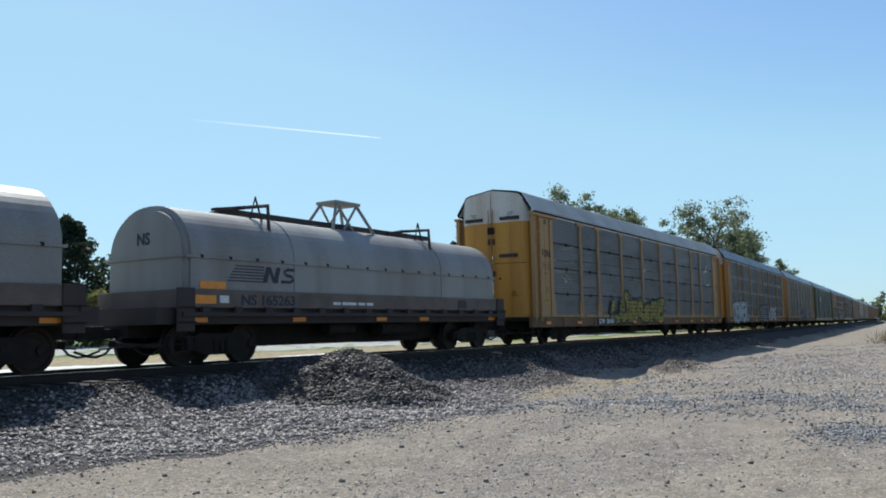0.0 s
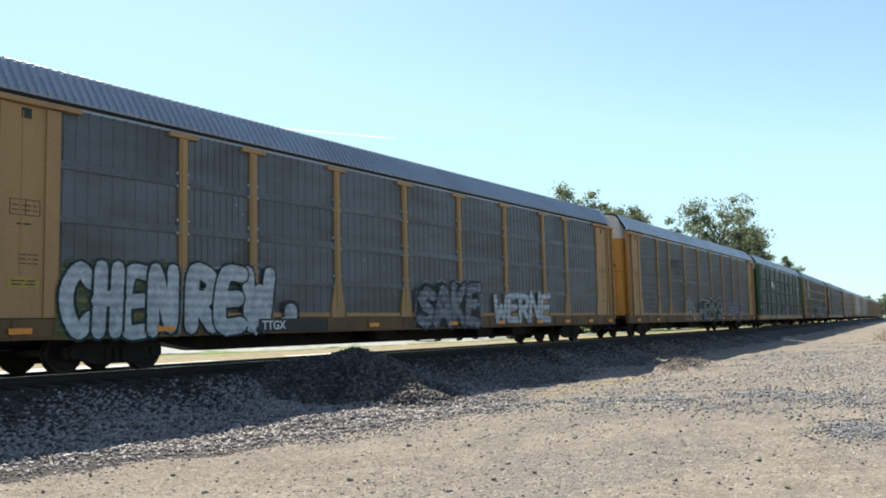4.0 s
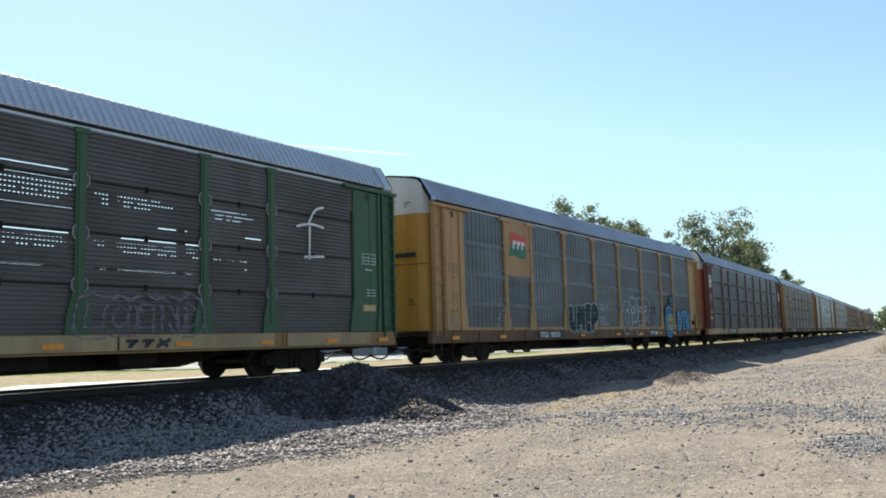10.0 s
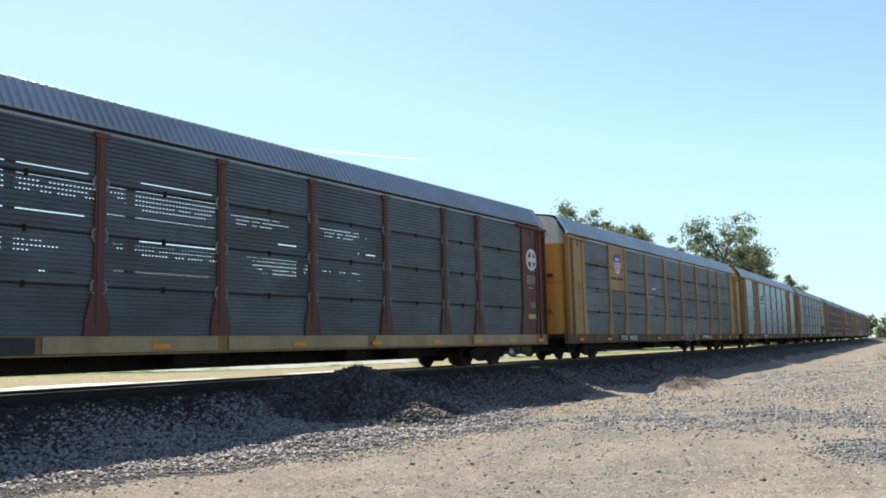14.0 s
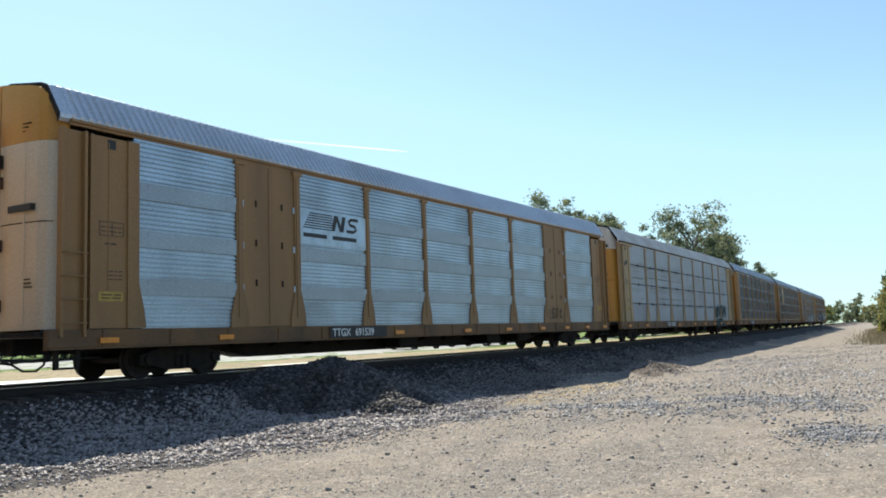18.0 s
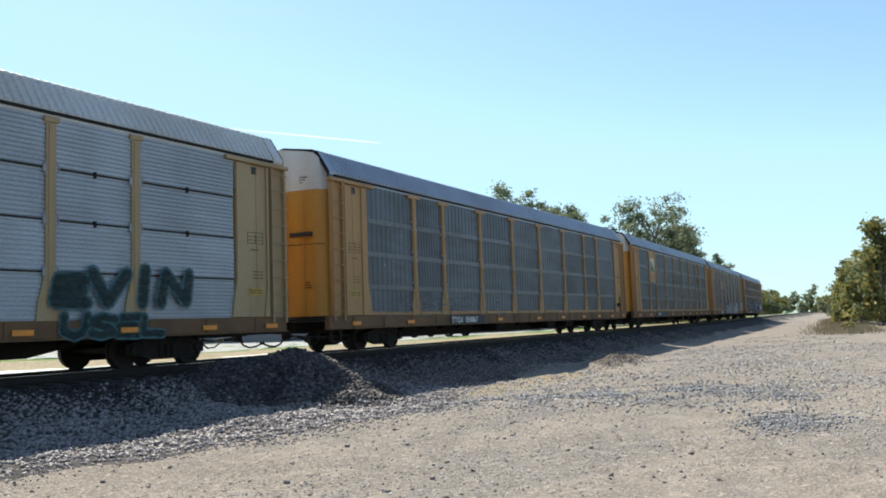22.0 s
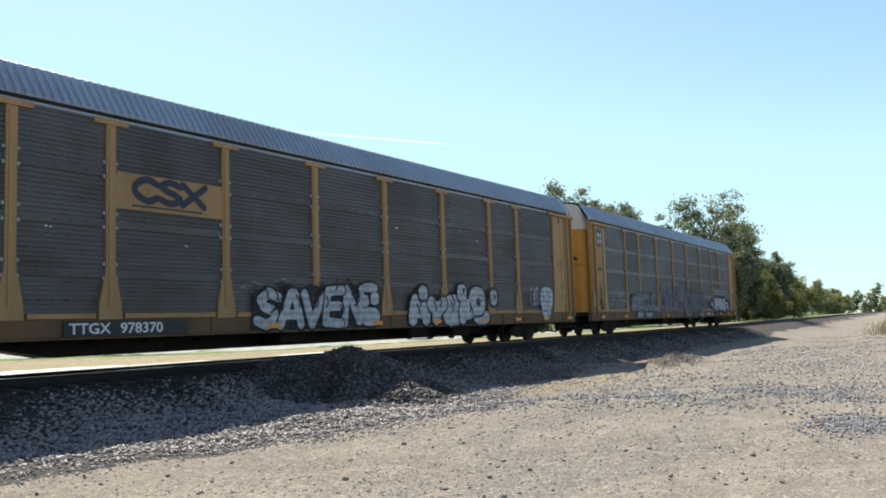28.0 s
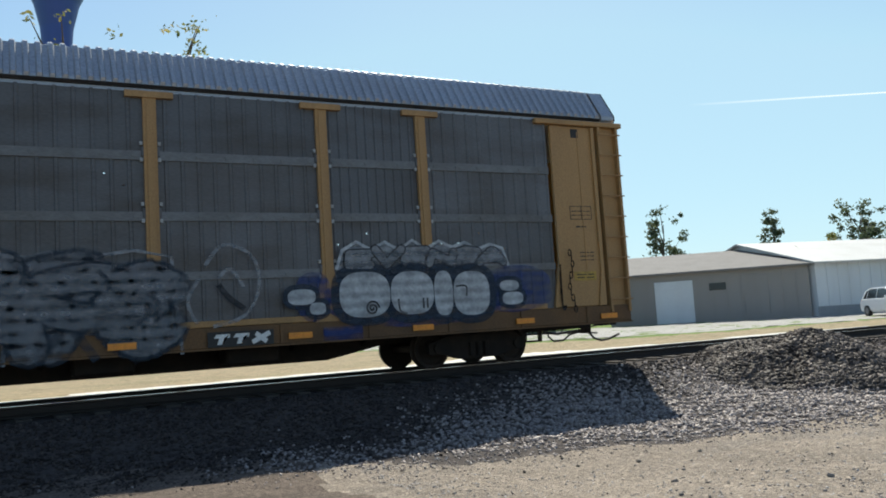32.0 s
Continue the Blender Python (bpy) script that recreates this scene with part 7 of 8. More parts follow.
tag_lines(c13, (((4.15, 2.0), (4.45, 1.6), (4.35, 0.95), (3.9, 0.55)), ((2.6, 0.6), (3.0, 1.1), (3.5, 1.6)), ((3.1, 1.05), (3.4, 0.6)), ((2.1, 0.62), (2.4, 1.1))), 0.13, S_SMOKE)
tag_lines(c13, (((4.85, 1.05), (4.72, 1.4), (4.9, 1.75)), ((5.0, 1.95), (5.3, 2.28), (5.75, 2.1), (5.85, 1.6), (5.6, 1.15), (5.1, 1.0)), ((5.2, 1.75), (5.4, 1.9), (5.6, 1.6))), 0.06, S_SILVER)
tag_lines(c13, (((5.2, 1.65), (5.35, 1.45), (5.6, 1.25)),), 0.09, S_BLACK)
bm = bmesh.new()
for k, (cx, cz, rx, rz) in enumerate(((8.9, 1.3, 2.0, 0.5), (10.75, 1.4, 0.9, 0.42), (6.75, 1.4, 0.34, 0.4))):
    fill_outline(bm, blob(cx, cz, rx, rz, random.Random(4 + k), 40, 0.07), -1.584 - 0.0008 * k)
tagged(part("graffiti_back", bm, S_BLUE, c13), kind="stuff")
tag_loops(c13, ((7.68, 1.4, 0.47, 0.39), (8.58, 1.4, 0.42, 0.38), (9.2, 1.37, 0.19, 0.4), (9.78, 1.35, 0.38, 0.4)), S_WHITE, S_NAVY, 0.15, y=-1.598)
tag_loops(c13, ((10.6, 1.46, 0.21, 0.1), (10.66, 1.22, 0.23, 0.12), (6.55, 1.4, 0.24, 0.13), (6.82, 1.2, 0.14, 0.1)), S_WHITE, S_NAVY, 0.08, y=-1.598)
tag_lines(c13, ([(7.8 + 0.13 * (1 - q / 16) * math.cos(q * 0.9), 1.16 + 0.13 * (1 - q / 16) * math.sin(q * 0.9)) for q in range(16)], ((8.3, 1.3), (8.32, 1.1), (8.45, 1.03)), ((8.78, 1.3), (8.78, 1.12)), ((8.86, 1.3), (8.86, 1.12)), ((9.45, 1.48), (9.66, 1.48), (9.66, 1.3))), 0.035, S_BLACK, y=-1.606)
tag_piece(c13, "EVENSA", 7.3, 10.5, 1.84, 2.22, S_SILVER, S_BLACK, 0.14, 0.025, -0.05, 0.05, 66, round_=False, halo=S_WHITE, back=S_SILVER)
plate(c13, 6.9, 7.6, 0.66, 0.88, S_BLUE, "graffiti_patch", -1.592, 0.004)
maker_board(c13, 5.0, 6.05, 0.67)
spray(c13, 11.75, 11.95, 0.85, 1.9, 1, S_BLACK, S_BLACK, 67, "line")

for q in range(11):
    z = 2.05 - q * 0.11
    pts = [(0.04 * math.cos(a), 0, 0.065 * math.sin(a)) for a in [k * math.pi / 4 for k in range(9)]]
    part("chain_link", tube(pts, 0.012, 5), STEEL_DARK, c13, at=Matrix.Translation((12.0 + 0.05 * math.sin(q * 0.8), -1.66, z)) @ Matrix.Rotation(0.9 if q % 2 else 0.1, 4, "Z"))


# ---- beyond the line ----
def leaf_mesh(name, clumps, per, size, rng, squash=0.75):
    """Many small leaves in clumps: clumps are (x, y, z, radius)."""
    n = len(clumps) * per
    c = np.repeat(np.array(clumps), per, 0)
    pos = c[:, :3] + rng.normal(0, 0.43, (n, 3)) * c[:, 3:4] * np.array([1, 1, squash])
    a, b = rng.normal(0, 1, (n, 3)), rng.normal(0, 1, (n, 3))
    a /= np.linalg.norm(a, axis=1)[:, None]
    b -= (b * a).sum(1)[:, None] * a
    b /= np.linalg.norm(b, axis=1)[:, None]
    s = size * rng.uniform(0.6, 1.4, (n, 1))
    v = np.stack([pos - a * s, pos + b * s * 0.5, pos + a * s, pos - b * s * 0.5], 1).reshape(-1, 3)
    me = bpy.data.meshes.new(name)
    me.vertices.add(len(v))
    me.vertices.foreach_set("co", v.ravel())
    me.loops.add(n * 4)
    me.loops.foreach_set("vertex_index", np.arange(n * 4, dtype=np.int32))
    me.polygons.add(n)
    me.polygons.foreach_set("loop_start", np.arange(0, n * 4, 4, dtype=np.int32))
    me.update(calc_edges=True)
    return me


def leaf_material(name, colours):
    m = island_surface(name, colours, 0.7)
    n, l = m.node_tree.nodes, m.node_tree.links
    b = n["Principled BSDF"]
    tr, mx = n.new("ShaderNodeBsdfTranslucent"), n.new("ShaderNodeMixShader")
    l.new(n["Color Ramp"].outputs[0], tr.inputs[0])
    mx.inputs[0].default_value = 0.45
    l.new(b.outputs[0], mx.inputs[1])
    l.new(tr.outputs[0], mx.inputs[2])
    l.new(mx.outputs[0], n["Material Output"].inputs[0])
    return m


LEAF_GREEN = leaf_material("green_leaves", [(0.07, 0.098, 0.062), (0.12, 0.155, 0.09), (0.19, 0.215, 0.12), (0.33, 0.31, 0.15)])
LEAF_TURN = leaf_material("turning_leaves", [(0.08, 0.1, 0.035), (0.16, 0.18, 0.06), (0.26, 0.25, 0.08), (0.36, 0.28, 0.09)])
LEAF_PALE = leaf_material("pale_sparse_leaves", [(0.06, 0.085, 0.05), (0.1, 0.125, 0.075), (0.16, 0.17, 0.1)])
LEAF_DARK = leaf_material("dark_evergreen_needles", [(0.016, 0.028, 0.016), (0.028, 0.045, 0.024), (0.045, 0.062, 0.034)])
BARK = surface("rough_bark", (0.1, 0.08, 0.06), (0.05, 0.04, 0.03), 0.6, 4, 0.95, fine=20, bump=0.5)


def tree(name, x, y, height, spread, seed, leaves, label, trunk_part=0.3, per=72, leaf=0.19, clumps=130, shape_pow=0.6, airy=0.0, lean=0.0):
    """A tapered trunk, limbs that reach the clumps, and a ragged crown of separate leaves."""
    rg = np.random.default_rng(seed)
    rr = random.Random(seed)
    t = thing(name, label, "tree", "trees beyond the line")
    z = float(ground_z(x, y))
    t.matrix_basis = Matrix.Translation((x, y, z - 0.05)) @ Matrix.Rotation(rr.uniform(0, 6.28), 4, "Z")
    r0 = 0.018 * height
    stem = [(0, 0, -0.2)]
    for k in range(1, 7):
        q = k / 6
        stem.append((rr.uniform(-0.02, 0.02) * height + lean * q * height, rr.uniform(-0.02, 0.02) * height, q * height * 0.86))
    part("trunk", tube(stem, [r0 * (1 - 0.85 * k / 6) for k in range(7)], 8), BARK, t)
    cl, limbs = [], bmesh.new()
    lobes = [(rr.uniform(0, 6.283), trunk_part + (1 - trunk_part) * rr.uniform(0.12, 0.9), rr.uniform(0.35, 0.95)) for _ in range(max(7, clumps // 11))]
    for k in range(clumps):
        la, lq, ld = lobes[k % len(lobes)]
        q = min(1.0, max(trunk_part, lq + rr.gauss(0, 0.11)))
        wide = spread * (math.sin(math.pi * min(0.98, 0.12 + 0.86 * (lq - trunk_part) / (1 - trunk_part))) ** shape_pow)
        a, d = la + rr.gauss(0, 0.5), wide * ld * rr.uniform(0.75, 1.15)
        c = (d * math.cos(a) + lean * q * height, d * math.sin(a), q * height)
        rad = spread * rr.uniform(0.12, 0.3) * (1 - airy * 0.5)
        cl.append((*c, rad))
        if k % 3 == 0:
            zz = max(trunk_part * 0.8, q - 0.22) * height
            add_tube(limbs, [(lean * zz, 0, zz), (c[0] * 0.55, c[1] * 0.55, (zz + c[2]) / 2 + 0.2), c], [r0 * 0.35, r0 * 0.2, r0 * 0.06], 5)
    part("branching", limbs, BARK, t)
    me = leaf_mesh("crown", cl, per, leaf, rg)
    part("crown", me, leaves, t)
    return t


GREEN_TREE = "green broadleaf tree starting to turn in autumn"
TREES = [  # x, y, height, spread, seed, leaves
    (79.0, 19.5, 14.6, 4.6, 1, LEAF_GREEN), (73.0, 23.5, 11.4, 4.2, 2, LEAF_GREEN), (85.0, 18.0, 13.0, 3.6, 3, LEAF_GREEN), (98.0, 11.8, 14.4, 5.2, 4, LEAF_GREEN),
    (92.0, 15.0, 12.0, 4.0, 5, LEAF_GREEN), (104.0, 10.5, 11.5, 4.0, 6, LEAF_GREEN), (88.0, 21.0, 12.0, 4.5, 7, LEAF_GREEN), (112.0, 13.0, 9.0, 3.6, 8, LEAF_TURN),
    (128.0, 12.5, 9.8, 3.6, 9, LEAF_GREEN), (142.0, 14.0, 9.2, 3.2, 10, LEAF_GREEN), (120.0, 12.0, 6.5, 4.0, 11, LEAF_TURN), (136.0, 12.5, 6.2, 4.5, 12, LEAF_TURN)]
for x, y, h, w, s, lv in TREES:
    tree("tree", x, y, h, w, s, lv, "yellow-green tree turning in autumn beside the track" if lv is LEAF_TURN else GREEN_TREE, 0.1, 85, 0.16, 220, 0.5, 0.2)
for k in range(26):
    x = 108 + k * 12.5
    lx, ly, lz, th = line(x, 13 + 3 * math.sin(k * 1.9))
    tree("bush" if k < 5 else "tree", lx, ly, 7.6 + 1.9 * math.sin(k * 2.2), 4.6, 40 + k, LEAF_TURN if k % 2 else LEAF_GREEN, "dense shrubby tree along the railway", 0.05, 60, 0.24, 80)
for k in range(11):
    x = 66 + k * 8
    lx, ly, lz, th = line(x, -14.6 - 1.2 * math.sin(k * 1.3) + 0.12 * k)
    tree("tree", lx, ly, (7.6, 6.9, 6.6, 6.2, 5.8, 5.8, 5.4, 5.4, 5.0, 5.2, 5.0)[k], 3.0, 70 + k, (LEAF_TURN, LEAF_GREEN)[k % 4 == 1], "yellow-green roadside tree in autumn leaf", 0.06, 60, 0.18, 80)
for k in range(12):
    x = 70 + k * 5.5
    lx, ly, lz, th = line(x, 10.5 + 6 * max(0, 1 - k / 5) + 1.5 * math.sin(k * 2.4))
    tree("bush", lx, ly, 3.4 + 1.2 * math.sin(k * 1.9), 2.6, 100 + k, LEAF_TURN, "yellow-green undergrowth bush below the trees", 0.03, 70, 0.15, 80)
for k in range(28):
    lx, ly, lz, th = line(440 + 22 * math.sin(k * 2.1), -110 + k * 4.8)
    tree("tree", lx, ly, 10.5 + 2.2 * math.sin(k * 1.7), 5.5, 200 + k, (LEAF_GREEN, LEAF_TURN)[k % 4 == 2], "distant green tree on the horizon", 0.04, 30, 0.5, 50)
# dry weeds below the roadside trees
wr = np.random.default_rng(17)
wn_ = 15000
ws, wl_ = wr.uniform(58, 150, wn_), wr.normal(-11.8, 1.1, wn_)
wx = np.array([line(s, q)[0] for s, q in zip(ws, wl_)])
wy = np.array([line(s, q)[1] for s, q in zip(ws, wl_)])
wz = ground_z(wx, wy)
verts, faces = [], []
for x, y, z, hh, a in zip(wx, wy, wz, wr.uniform(0.1, 0.45, wn_), wr.uniform(0, 6.28, wn_)):
    n = len(verts)
    dx, dy = 0.022 * math.cos(a), 0.022 * math.sin(a)
    verts += [(x - dx, y - dy, z - 0.03), (x + dx, y + dy, z - 0.03), (x + 6 * dy, y - 6 * dx, z + hh)]
    faces.append((n, n + 1, n + 2))
me = raw_mesh("dry_weeds", verts, faces)
me.materials.append(island_surface("dry_weed", [(0.26, 0.2, 0.12), (0.36, 0.29, 0.18), (0.28, 0.25, 0.13)]))
tagged(new("dry_weeds", me), "tall dry tan weeds below the roadside trees", "weeds", kind="stuff")
# trees behind the buildings, and two tall sparse ones near the water tower
for x, y, h, w, s, nm, lb in ((66.0, 56.0, 12.0, 2.6, 120, "tree", "small airy tree behind the workshop"), (85.0, 57.0, 12.0, 2.4, 121, "tree", "small airy tree behind the sheds"), (78.5, 40.5, 11.4, 2.8, 122, "tree", "small airy tree behind the warehouse"),
                              (76.0, 41.5, 7.4, 3.4, 123, "bush", "golden bush behind the warehouse roof")):
    tree(nm, x, y, h, w, s, LEAF_TURN if nm == "bush" else LEAF_PALE, lb, 0.5 if nm == "tree" else 0.1, 42, 0.18, 46)
for x, y, h, s in ((3.2, 31.0, 17.6, 130), (9.2, 36.0, 20.2, 131)):
    tree("tree", x, y, h, 3.4, s, LEAF_TURN, "tall almost bare tree with few yellow leaves", 0.5, 12, 0.15, 40)


def conifer(x, y, height, spread, seed, label):
    rg, rr = np.random.default_rng(seed), random.Random(seed)
    t = thing("conifer", label, "tree", "trees beyond the line", at=Matrix.Translation((x, y, float(ground_z(x, y)) - 0.05)))
    part("trunk", tube([(0, 0, -0.2), (0, 0, height * 0.97)], [0.02 * height, 0.01], 7), BARK, t)
    cl = []
    for k in range(170):
        q = 0.04 + 0.94 * k / 170
        a, d = rr.uniform(0, 6.28), spread * (1 - q) ** 0.7 * rr.uniform(0.4, 1.0)
        cl.append((d * math.cos(a), d * math.sin(a), q * height, spread * 0.3 * (1.15 - q)))
    part("crown", leaf_mesh("crown", cl, 70, 0.17, rg), LEAF_DARK, t)


conifer(32.0, 34.9, 8.6, 4.6, 140, "dark dense evergreen tree beside the yard")
conifer(85.5, 39.5, 11.2, 3.0, 141, "dark spruce behind the warehouse")
conifer(89.0, 40.5, 10.2, 2.8, 143, "dark spruce behind the warehouse")
tree("bush", 31.0, 31.5, 3.4, 2.0, 142, LEAF_TURN, "yellow-green garden shrub beside the evergreen", 0.05, 80, 0.13, 40)

# ---- water tower ----
TOWER_BLUE = surface("blue_tower_paint", (0.035, 0.075, 0.32), (0.025, 0.055, 0.24), 0.4, 0.5, 0.5, streak=True)
tower = thing("water_tower", "blue pedestal water tower with a flared stem", "water tower", at=Matrix.Translation((6.7, 94.5, 0.6)))


def turned(profile, sides=32):
    bm = bmesh.new()
    rings = [[bm.verts.new((r * math.cos(k * 2 * math.pi / sides), r * math.sin(k * 2 * math.pi / sides), z)) for k in range(sides)] for r, z in profile]
    for q, w in zip(rings, rings[1:]):
        for k in range(sides):
            bm.faces.new((q[k], q[(k + 1) % sides], w[(k + 1) % sides], w[k]))
    return bm


part("stem", turned([(3.6, -0.5), (2.4, 3.0), (1.8, 6.5), (1.65, 12.0), (1.62, 36.0), (1.9, 39.5), (2.6, 42.5), (3.8, 45.0)]), TOWER_BLUE, tower)
part("tank", turned([(3.8, 45.0), (6.2, 47.5), (7.2, 50.5), (6.4, 53.6), (3.6, 55.6), (0.05, 56.2)]), TOWER_BLUE, tower)

# ---- contrail, far off and drifting ----
trail_mat = bpy.data.materials.new("thin_vapour")
trail_mat.use_nodes = True
tn, tl = trail_mat.node_tree.nodes, trail_mat.node_tree.links
em, tp, mx, tcx, sep, rng_n = (tn.new(k) for k in ("ShaderNodeEmission", "ShaderNodeBsdfTransparent", "ShaderNodeMixShader", "ShaderNodeTexCoord", "ShaderNodeSeparateXYZ", "ShaderNodeMapRange"))
# the vapour glows by itself in place of sunlight coming through it
em.inputs[1].default_value = 1.0
tl.new(tcx.outputs["Generated"], sep.inputs[0])
tl.new(sep.outputs[0], rng_n.inputs[0])
rng_n.inputs[1].default_value, rng_n.inputs[2].default_value, rng_n.inputs[3].default_value, rng_n.inputs[4].default_value = 0.05, 0.95, 0.0, 0.5
tl.new(rng_n.outputs[0], mx.inputs[0])
tl.new(tp.outputs[0], mx.inputs[1])
tl.new(em.outputs[0], mx.inputs[2])
tl.new(mx.outputs[0], tn["Material Output"].inputs[0])
contrail = thing("contrail", "thin white aircraft contrail fading into the sky", "contrail", kind="structure")
a, b = Vector((930, 1136, 370)), Vector((1191, 896, 349))
d, up = (b - a).normalized(), Vector((0, 0, 1))
bm = bmesh.new()
ring = []
for k in range(13):
    q = k / 12
    p, w = a.lerp(b, q), 1.9 * (1 - 0.55 * q) * (1 if k < 12 else 0.35)
    ring.append([bm.verts.new(p + up * w * s + d.cross(up) * w * e) for s, e in ((1, 0), (0, 1), (-1, 0), (0, -1))])
for q, w in zip(ring, ring[1:]):
    for k in range(4):
        bm.faces.new((q[k], q[(k + 1) % 4], w[(k + 1) % 4], w[k]))
part("vapour_trail", bm, trail_mat, contrail)


# ---- buildings ----
CLAD_WHITE = surface("white_metal_cladding", (0.66, 0.68, 0.7), (0.5, 0.5, 0.5), 0.4, 0.6, 0.5, streak=True)
CLAD_TAN = surface("tan_grey_cladding", (0.3, 0.275, 0.255), (0.24, 0.215, 0.2), 0.4, 0.6, 0.7, streak=True)
ROOF_WHITE = surface("white_metal_roof", (0.52, 0.52, 0.51), (0.4, 0.39, 0.37), 0.5, 0.5, 0.6)
ROOF_GREY = surface("grey_shingle_roof", (0.2, 0.19, 0.185), (0.15, 0.14, 0.135), 0.5, 1.0, 0.9, fine=15)
BLOCKWORK = surface("grey_block_base", (0.3, 0.31, 0.32), (0.24, 0.24, 0.24), 0.4, 1.0, 0.85)
GLASS = surface("dark_window_glass", (0.02, 0.025, 0.03), None, 0.2, 3, 0.1)


def shed(name, label, a, b, depth, wall_h, ridge, wall, roof, base=None):
    """A long low building between the ground points a and b, with a gable roof; local x runs along the front, local y goes back."""
    ax, ay = a
    bx, by = b
    n = math.hypot(bx - ax, by - ay)
    t = thing(name, label, "building", at=Matrix.Translation((ax, ay, float(ground_z((ax + bx) / 2, (ay + by) / 2)))) @ Matrix.Rotation(math.atan2(by - ay, bx - ax), 4, "Z"))
    walls = [("wall", (0, n, 0, 0.2)), ("wall", (0, n, depth - 0.2, depth)), ("wall", (0, 0.2, 0.2, depth - 0.2)), ("wall", (n - 0.2, n, 0.2, depth - 0.2))]
    for nm, (x0, x1, y0, y1) in walls:
        part(nm, box(x0, x1, y0, y1, -0.6, wall_h), wall, t)
    for x0 in (0, n - 0.2):
        part("gable", prism([(0.0, wall_h), (depth, wall_h), (depth / 2, ridge)], x0, x0 + 0.2, "x"), wall, t)
    for y0, y1 in ((-0.5, depth / 2), (depth + 0.5, depth / 2)):
        z0 = wall_h - 0.5 * (ridge - wall_h) / (depth / 2)
        bm = bmesh.new()
        vs = [bm.verts.new(p) for p in ((-0.4, y0, z0), (n + 0.4, y0, z0), (n + 0.4, y1, ridge), (-0.4, y1, ridge),
                                         (-0.4, y0, z0 + 0.12), (n + 0.4, y0, z0 + 0.12), (n + 0.4, y1, ridge + 0.12), (-0.4, y1, ridge + 0.12))]
        for f in ((0, 1, 2, 3), (7, 6, 5, 4), (0, 4, 5, 1), (1, 5, 6, 2), (2, 6, 7, 3), (3, 7, 4, 0)):
            bm.faces.new([vs[i] for i in f])
        bmesh.ops.recalc_face_normals(bm, faces=bm.faces)
        part("roof", bm, roof, t)
    if base:
        part("base_course", box(-0.03, n + 0.03, -0.04, 0.0, -0.6, 0.7), base, t)
    k = 1
    while k * 0.9 < n:
        part("cladding_rib", box(k * 0.9 - 0.03, k * 0.9 + 0.03, -0.03, 0.0, 0.7 if base else 0.0, wall_h - 0.1), wall, t)
        k += 1
    return t


white_shed = shed("warehouse", "long white metal-clad warehouse with a pale roof", (48.6, 23.2), (65.8, 19.33), 16, 3.7, 5.7, CLAD_WHITE, ROOF_WHITE, BLOCKWORK)
for x0, x1 in ((5.9, 8.3), (9.3, 11.1)):
    top = 3.0 if x0 < 12 else 2.4
    part("door", box(x0, x1, -0.05, -0.045, 0.0, top), CLAD_WHITE, white_shed, "white roll-up door")
    part("door_frame", prism([(x0 - 0.1, -0.1), (x0 - 0.1, top + 0.1), (x1 + 0.1, top + 0.1), (x1 + 0.1, -0.1), (x1, -0.1), (x1, top), (x0, top), (x0, -0.1)], -0.1, -0.04), BLOCKWORK, white_shed)
grey_shed = shed("workshop", "tan-grey workshop with a shallow grey roof", (38.6, 32.7), (48.4, 23.6), 14, 3.6, 5.2, CLAD_TAN, ROOF_GREY)
for nm, x0, x1, z0, z1, mt, lb in (("garage_door", 3.2, 5.8, -0.2, 3.0, CLAD_WHITE, "white garage door"), ("window", 6.9, 8.0, 2.2, 2.7, GLASS, "small dark window"),
                                   ("door", 9.2, 10.1, -0.2, 2.0, CLAD_TAN, "grey service door")):
    part(nm, box(x0, x1, -0.06, -0.02, z0, z1), mt, grey_shed, lb)


# ---- parked cars ----
RIM = surface("grey_alloy", (0.25, 0.25, 0.26), None, 0.2, 6, 0.4, 0.6)


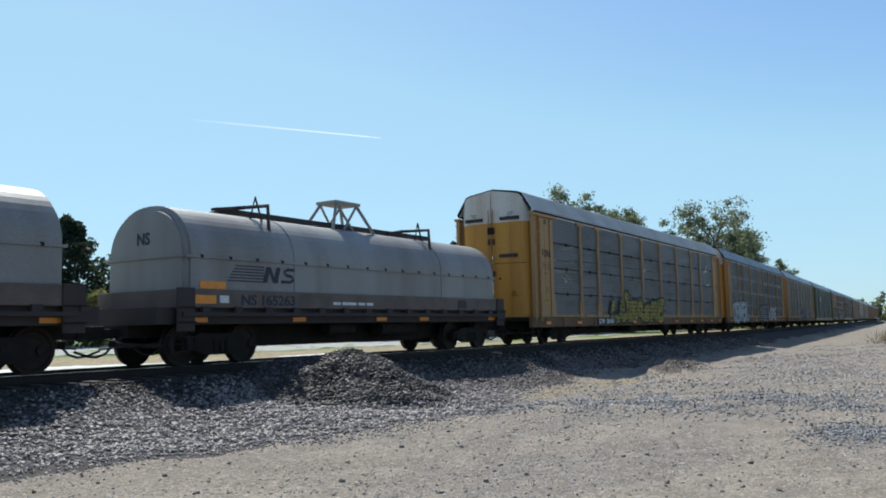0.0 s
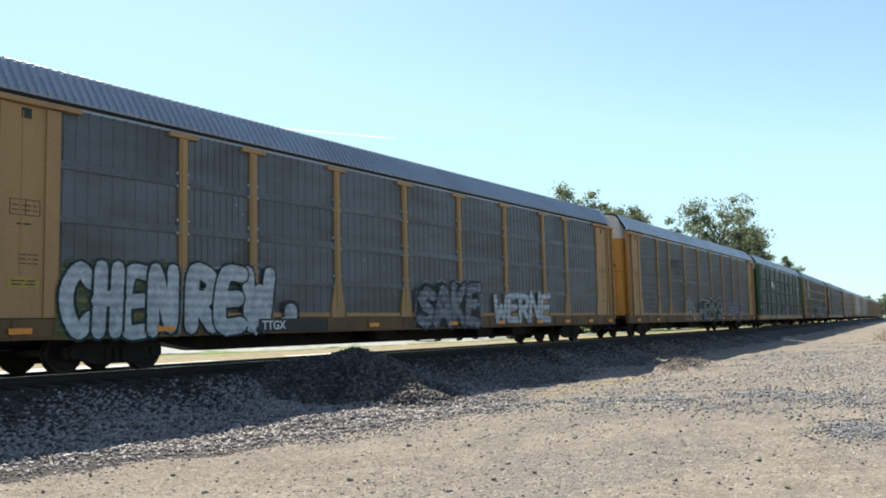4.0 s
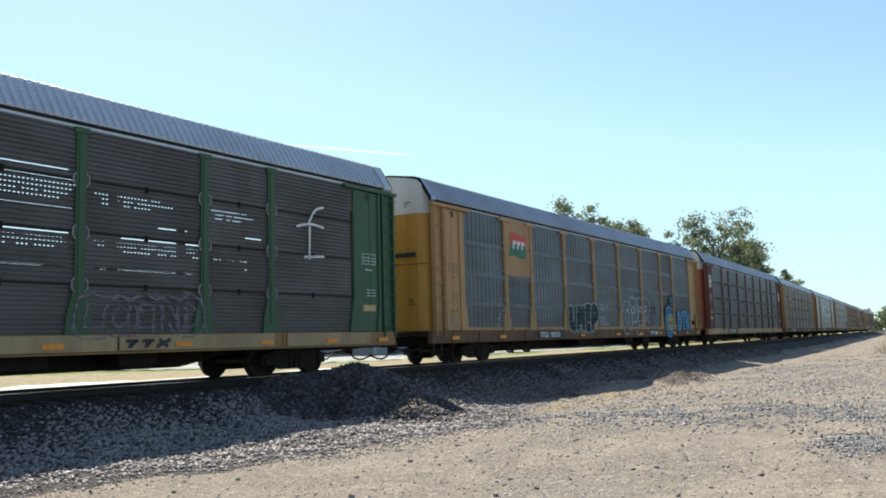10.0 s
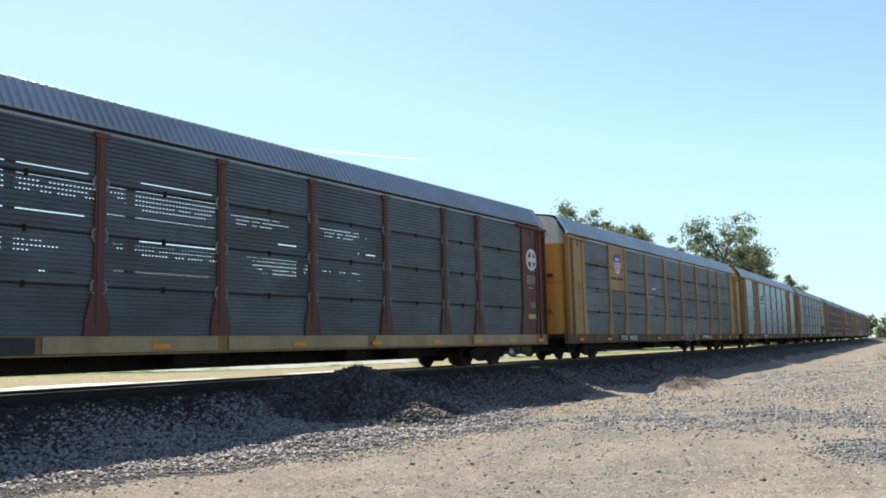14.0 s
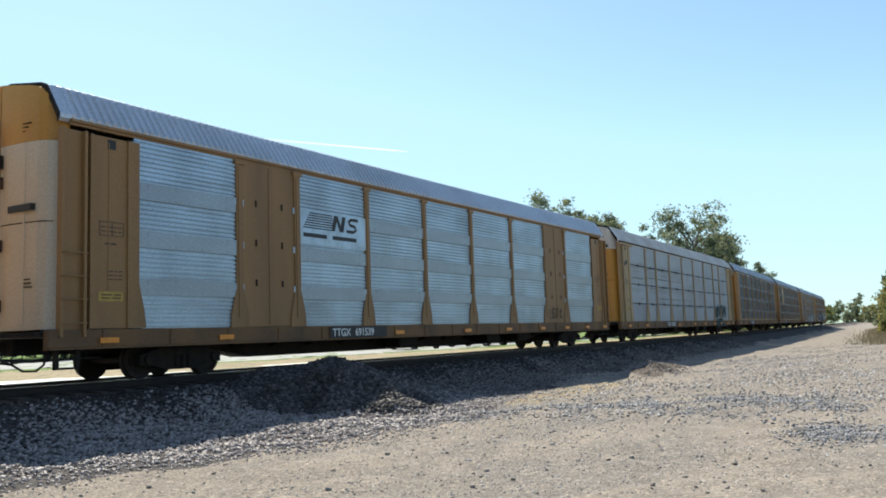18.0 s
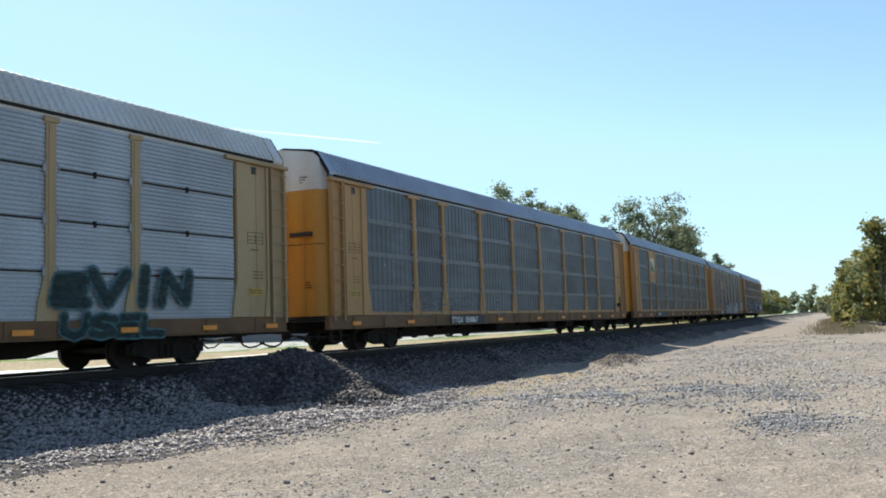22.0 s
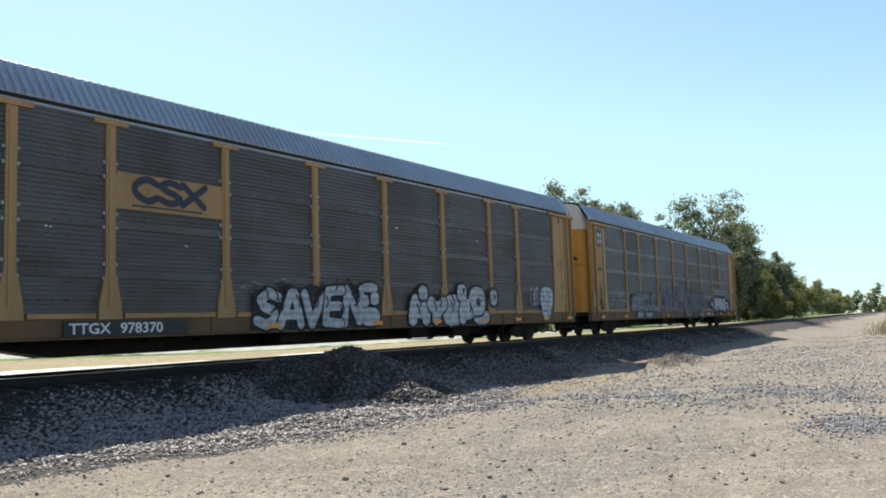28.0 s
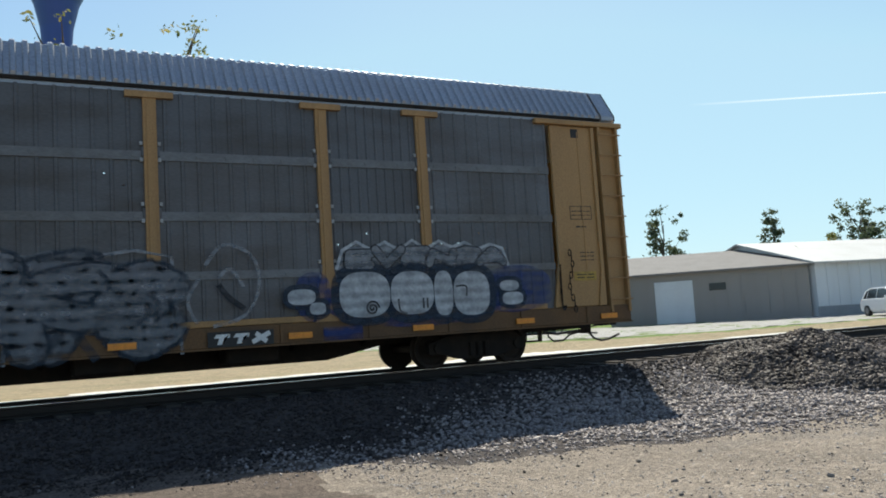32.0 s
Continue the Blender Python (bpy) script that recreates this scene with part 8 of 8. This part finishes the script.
def parked_car(label, x, y, turn, paint, length=4.5, height=1.6, wagon=True):
    """A parked car with its front towards -x: a rounded lower body, a cabin that narrows upwards, glass, lamps and wheels."""
    car = thing("parked_car", label, "car", "parked cars", at=Matrix.Translation((x, y, float(ground_z(x, y)) + 0.02)) @ Matrix.Rotation(radians(turn), 4, "Z"))
    h = length / 2
    nose = 1.05 if wagon else 1.25
    low = [(-h, 0.42), (-h - 0.03, 0.6), (-h + 0.06, 0.78), (-h + 0.3, 0.9), (-h + nose, 1.0), (h - 0.5, 1.03), (h - 0.12, 0.98), (h, 0.8), (h + 0.03, 0.55), (h, 0.34), (h - 0.35, 0.24), (-h + 0.35, 0.24), (-h + 0.05, 0.3)]
    bm = prism(low, -0.86, 0.86)
    bmesh.ops.bevel(bm, geom=[e for e in bm.edges if abs(e.verts[0].co.y - e.verts[1].co.y) < 0.01], offset=0.1, segments=2, affect="EDGES")
    part("body", bm, paint, car)
    if wagon:
        cab = [(-h + nose - 0.1, 0.98), (-h + nose + 0.55, height - 0.1), (-h + nose + 0.95, height), (h - 0.9, height), (h - 0.4, height - 0.12), (h - 0.1, 0.98)]
    else:
        cab = [(-h + nose - 0.1, 0.98), (-h + nose + 0.75, height - 0.06), (-h + nose + 1.2, height), (h - 1.75, height - 0.02), (h - 1.3, height - 0.12), (h - 0.4, 1.0)]

    def cabin(points, grow, y_low, y_high):
        bm = bmesh.new()
        sides = []
        for s in (-1, 1):
            sides.append([bm.verts.new((a, s * (y_low + (y_high - y_low) * (c - 0.98) / (height - 0.98) + grow), c)) for a, c in points])
        bm.faces.new(sides[0])
        bm.faces.new(sides[1][::-1])
        for i in range(len(points)):
            j = (i + 1) % len(points)
            bm.faces.new((sides[0][j], sides[0][i], sides[1][i], sides[1][j]))
        bmesh.ops.recalc_face_normals(bm, faces=bm.faces)
        return bm

    bm = cabin(cab, 0.0, 0.78, 0.58)
    bmesh.ops.bevel(bm, geom=[e for e in bm.edges if e.verts[0].co.z > 1.2 and e.verts[1].co.z > 1.2], offset=0.04, segments=2, affect="EDGES")
    part("cabin", bm, paint, car)
    mx = sum(a for a, c in cab) / len(cab)
    gl = [(mx + (a - mx) * 0.9, 1.03 + (c - 0.98) * 0.8) for a, c in cab]
    cuts = (gl[0][0] - 0.1, mx - 0.05, mx + (1.0 if wagon else 2.0), gl[-1][0] + 0.2)
    for x0, x1 in zip(cuts, cuts[1:]):
        if x0 > gl[-1][0]:
            continue
        tops = sorted([(a, c) for a, c in gl])
        xa, xb = max(x0 + 0.03, tops[0][0]), min(x1 - 0.03, tops[-1][0])
        xs = [xa] + [a for a, c in tops if xa < a < xb] + [xb]
        upper = [(q, float(np.interp(q, [a for a, c in tops], [c for a, c in tops]))) for q in xs]
        pane = [(xa, 1.03)] + [(a, c + 0.002) for a, c in upper] + [(xb, 1.03)]
        part("side_window", cabin(pane, 0.006, 0.78, 0.58), GLASS, car, "dark tinted glass")
    (ax, az), (bx, bz) = cab[0], cab[1]
    part("windscreen", prism([(ax + 0.06, az + 0.1), (bx - 0.02, bz - 0.03), (bx + 0.05, bz - 0.03), (ax + 0.15, az + 0.1)], -0.58, 0.58), GLASS, car, "dark tinted glass")
    for wx in (-h + 0.82, h - 0.85):
        for wy in (-0.8, 0.8):
            w = part("wheel", tube([(wx, wy - 0.1, 0.32), (wx, wy + 0.1, 0.32)], 0.32, 18), RUBBER, car)
            part("rim", tube([(wx, wy - 0.106, 0.32), (wx, wy + 0.106, 0.32)], 0.2, 12), RIM, w)
    for wy in (-0.6, 0.6):
        part("headlight", box(-h - 0.01, -h + 0.2, wy - 0.17, wy + 0.17, 0.68, 0.82, 0.03), ROOF_WHITE, car)
        part("tail_light", box(h - 0.06, h + 0.03, wy - 0.15, wy + 0.15, 0.75, 0.95, 0.02), RED, car)
        part("wing_mirror", box(-h + nose + 0.25, -h + nose + 0.4, wy * 1.5 - 0.07, wy * 1.5 + 0.07, 1.02, 1.16, 0.03), paint, car)
    part("grille", box(-h - 0.035, -h + 0.02, -0.42, 0.42, 0.5, 0.66, 0.01), BLACK, car)
    part("bumper", box(-h - 0.06, -h + 0.1, -0.78, 0.78, 0.3, 0.46, 0.03), paint, car)
    part("bumper", box(h - 0.1, h + 0.06, -0.78, 0.78, 0.3, 0.5, 0.03), paint, car)
    return car


WHITE_CAR = surface("white_car_paint", (0.75, 0.75, 0.76), None, 0.1, 2, 0.25)
BLACK_CAR = surface("black_car_paint", (0.008, 0.009, 0.013), None, 0.1, 2, 0.2)
parked_car("white parked estate car on the concrete yard", 45.3, 15.6, 62, WHITE_CAR, 4.5, 1.66)
parked_car("black parked saloon car on the concrete yard", 49.0, 13.05, 76, BLACK_CAR, 4.9, 1.47, False)


# ---- what moves ----
def run_of(t):
    """Where the coupling ahead of the first auto rack stands at t seconds."""
    return 25.1083 - 12.0888 * t + 0.003955 * (t - 16) ** 2 + 0.16756 * ((t - 16) / 10) ** 3


def car_pose(s, half):
    xa, ya, za, _ = line(s - half)
    xb, yb, zb, _ = line(s + half)
    n = math.hypot(xb - xa, yb - ya)
    return pose((xa + xb) / 2, (ya + yb) / 2, (za + zb) / 2, 0, -math.degrees(math.atan2(zb - za, n)), math.degrees(math.atan2(yb - ya, xb - xa)))


def motions():
    times = [k * 0.5 for k in range(65)]
    for i, car in enumerate(CARS):
        walk(car, [(t, car_pose(run_of(t) + (i + 0.5) * PITCH, 10.15)) for t in times])
    walk(contrail, [(t, Matrix.Translation((2.66 * t, -3.86 * t, -0.7 * t))) for t in (0.0, 8.0, 16.0, 24.0, 32.0)])
    for i, car in enumerate(COILS):
        walk(car, [(t, car_pose(run_of(t) - 7.65 - i * COIL_PITCH, 5.2)) for t in times])
    # wheels roll as far as the train runs while their car passes; farther off they are too small to tell
    full = [k / FPS for k in range(round(32 * FPS) + 1)]
    where = {car.name: (i + 0.5) * PITCH for i, car in enumerate(CARS)}
    where.update({car.name: -7.65 - i * COIL_PITCH for i, car in enumerate(COILS)})
    for ws, dx, r in SPIN:
        off = where[ws.parent.parent.name] + ws.parent.matrix_basis.translation.x
        near = [t for t in full if -12 < run_of(t) + off < 48] or [0.0]
        rows = [(t, (run_of(t) - run_of(near[0])) / r) for t in near]
        if near[0] > 0:
            rows.insert(0, (0.0, rows[0][1]))
        if rows[-1][0] < 32:
            rows.append((32.0, rows[-1][1]))
        walk(ws, [(t, Matrix.Translation((dx, 0, r)) @ Matrix.Rotation(a, 4, "Y")) for t, a in rows])


motions()
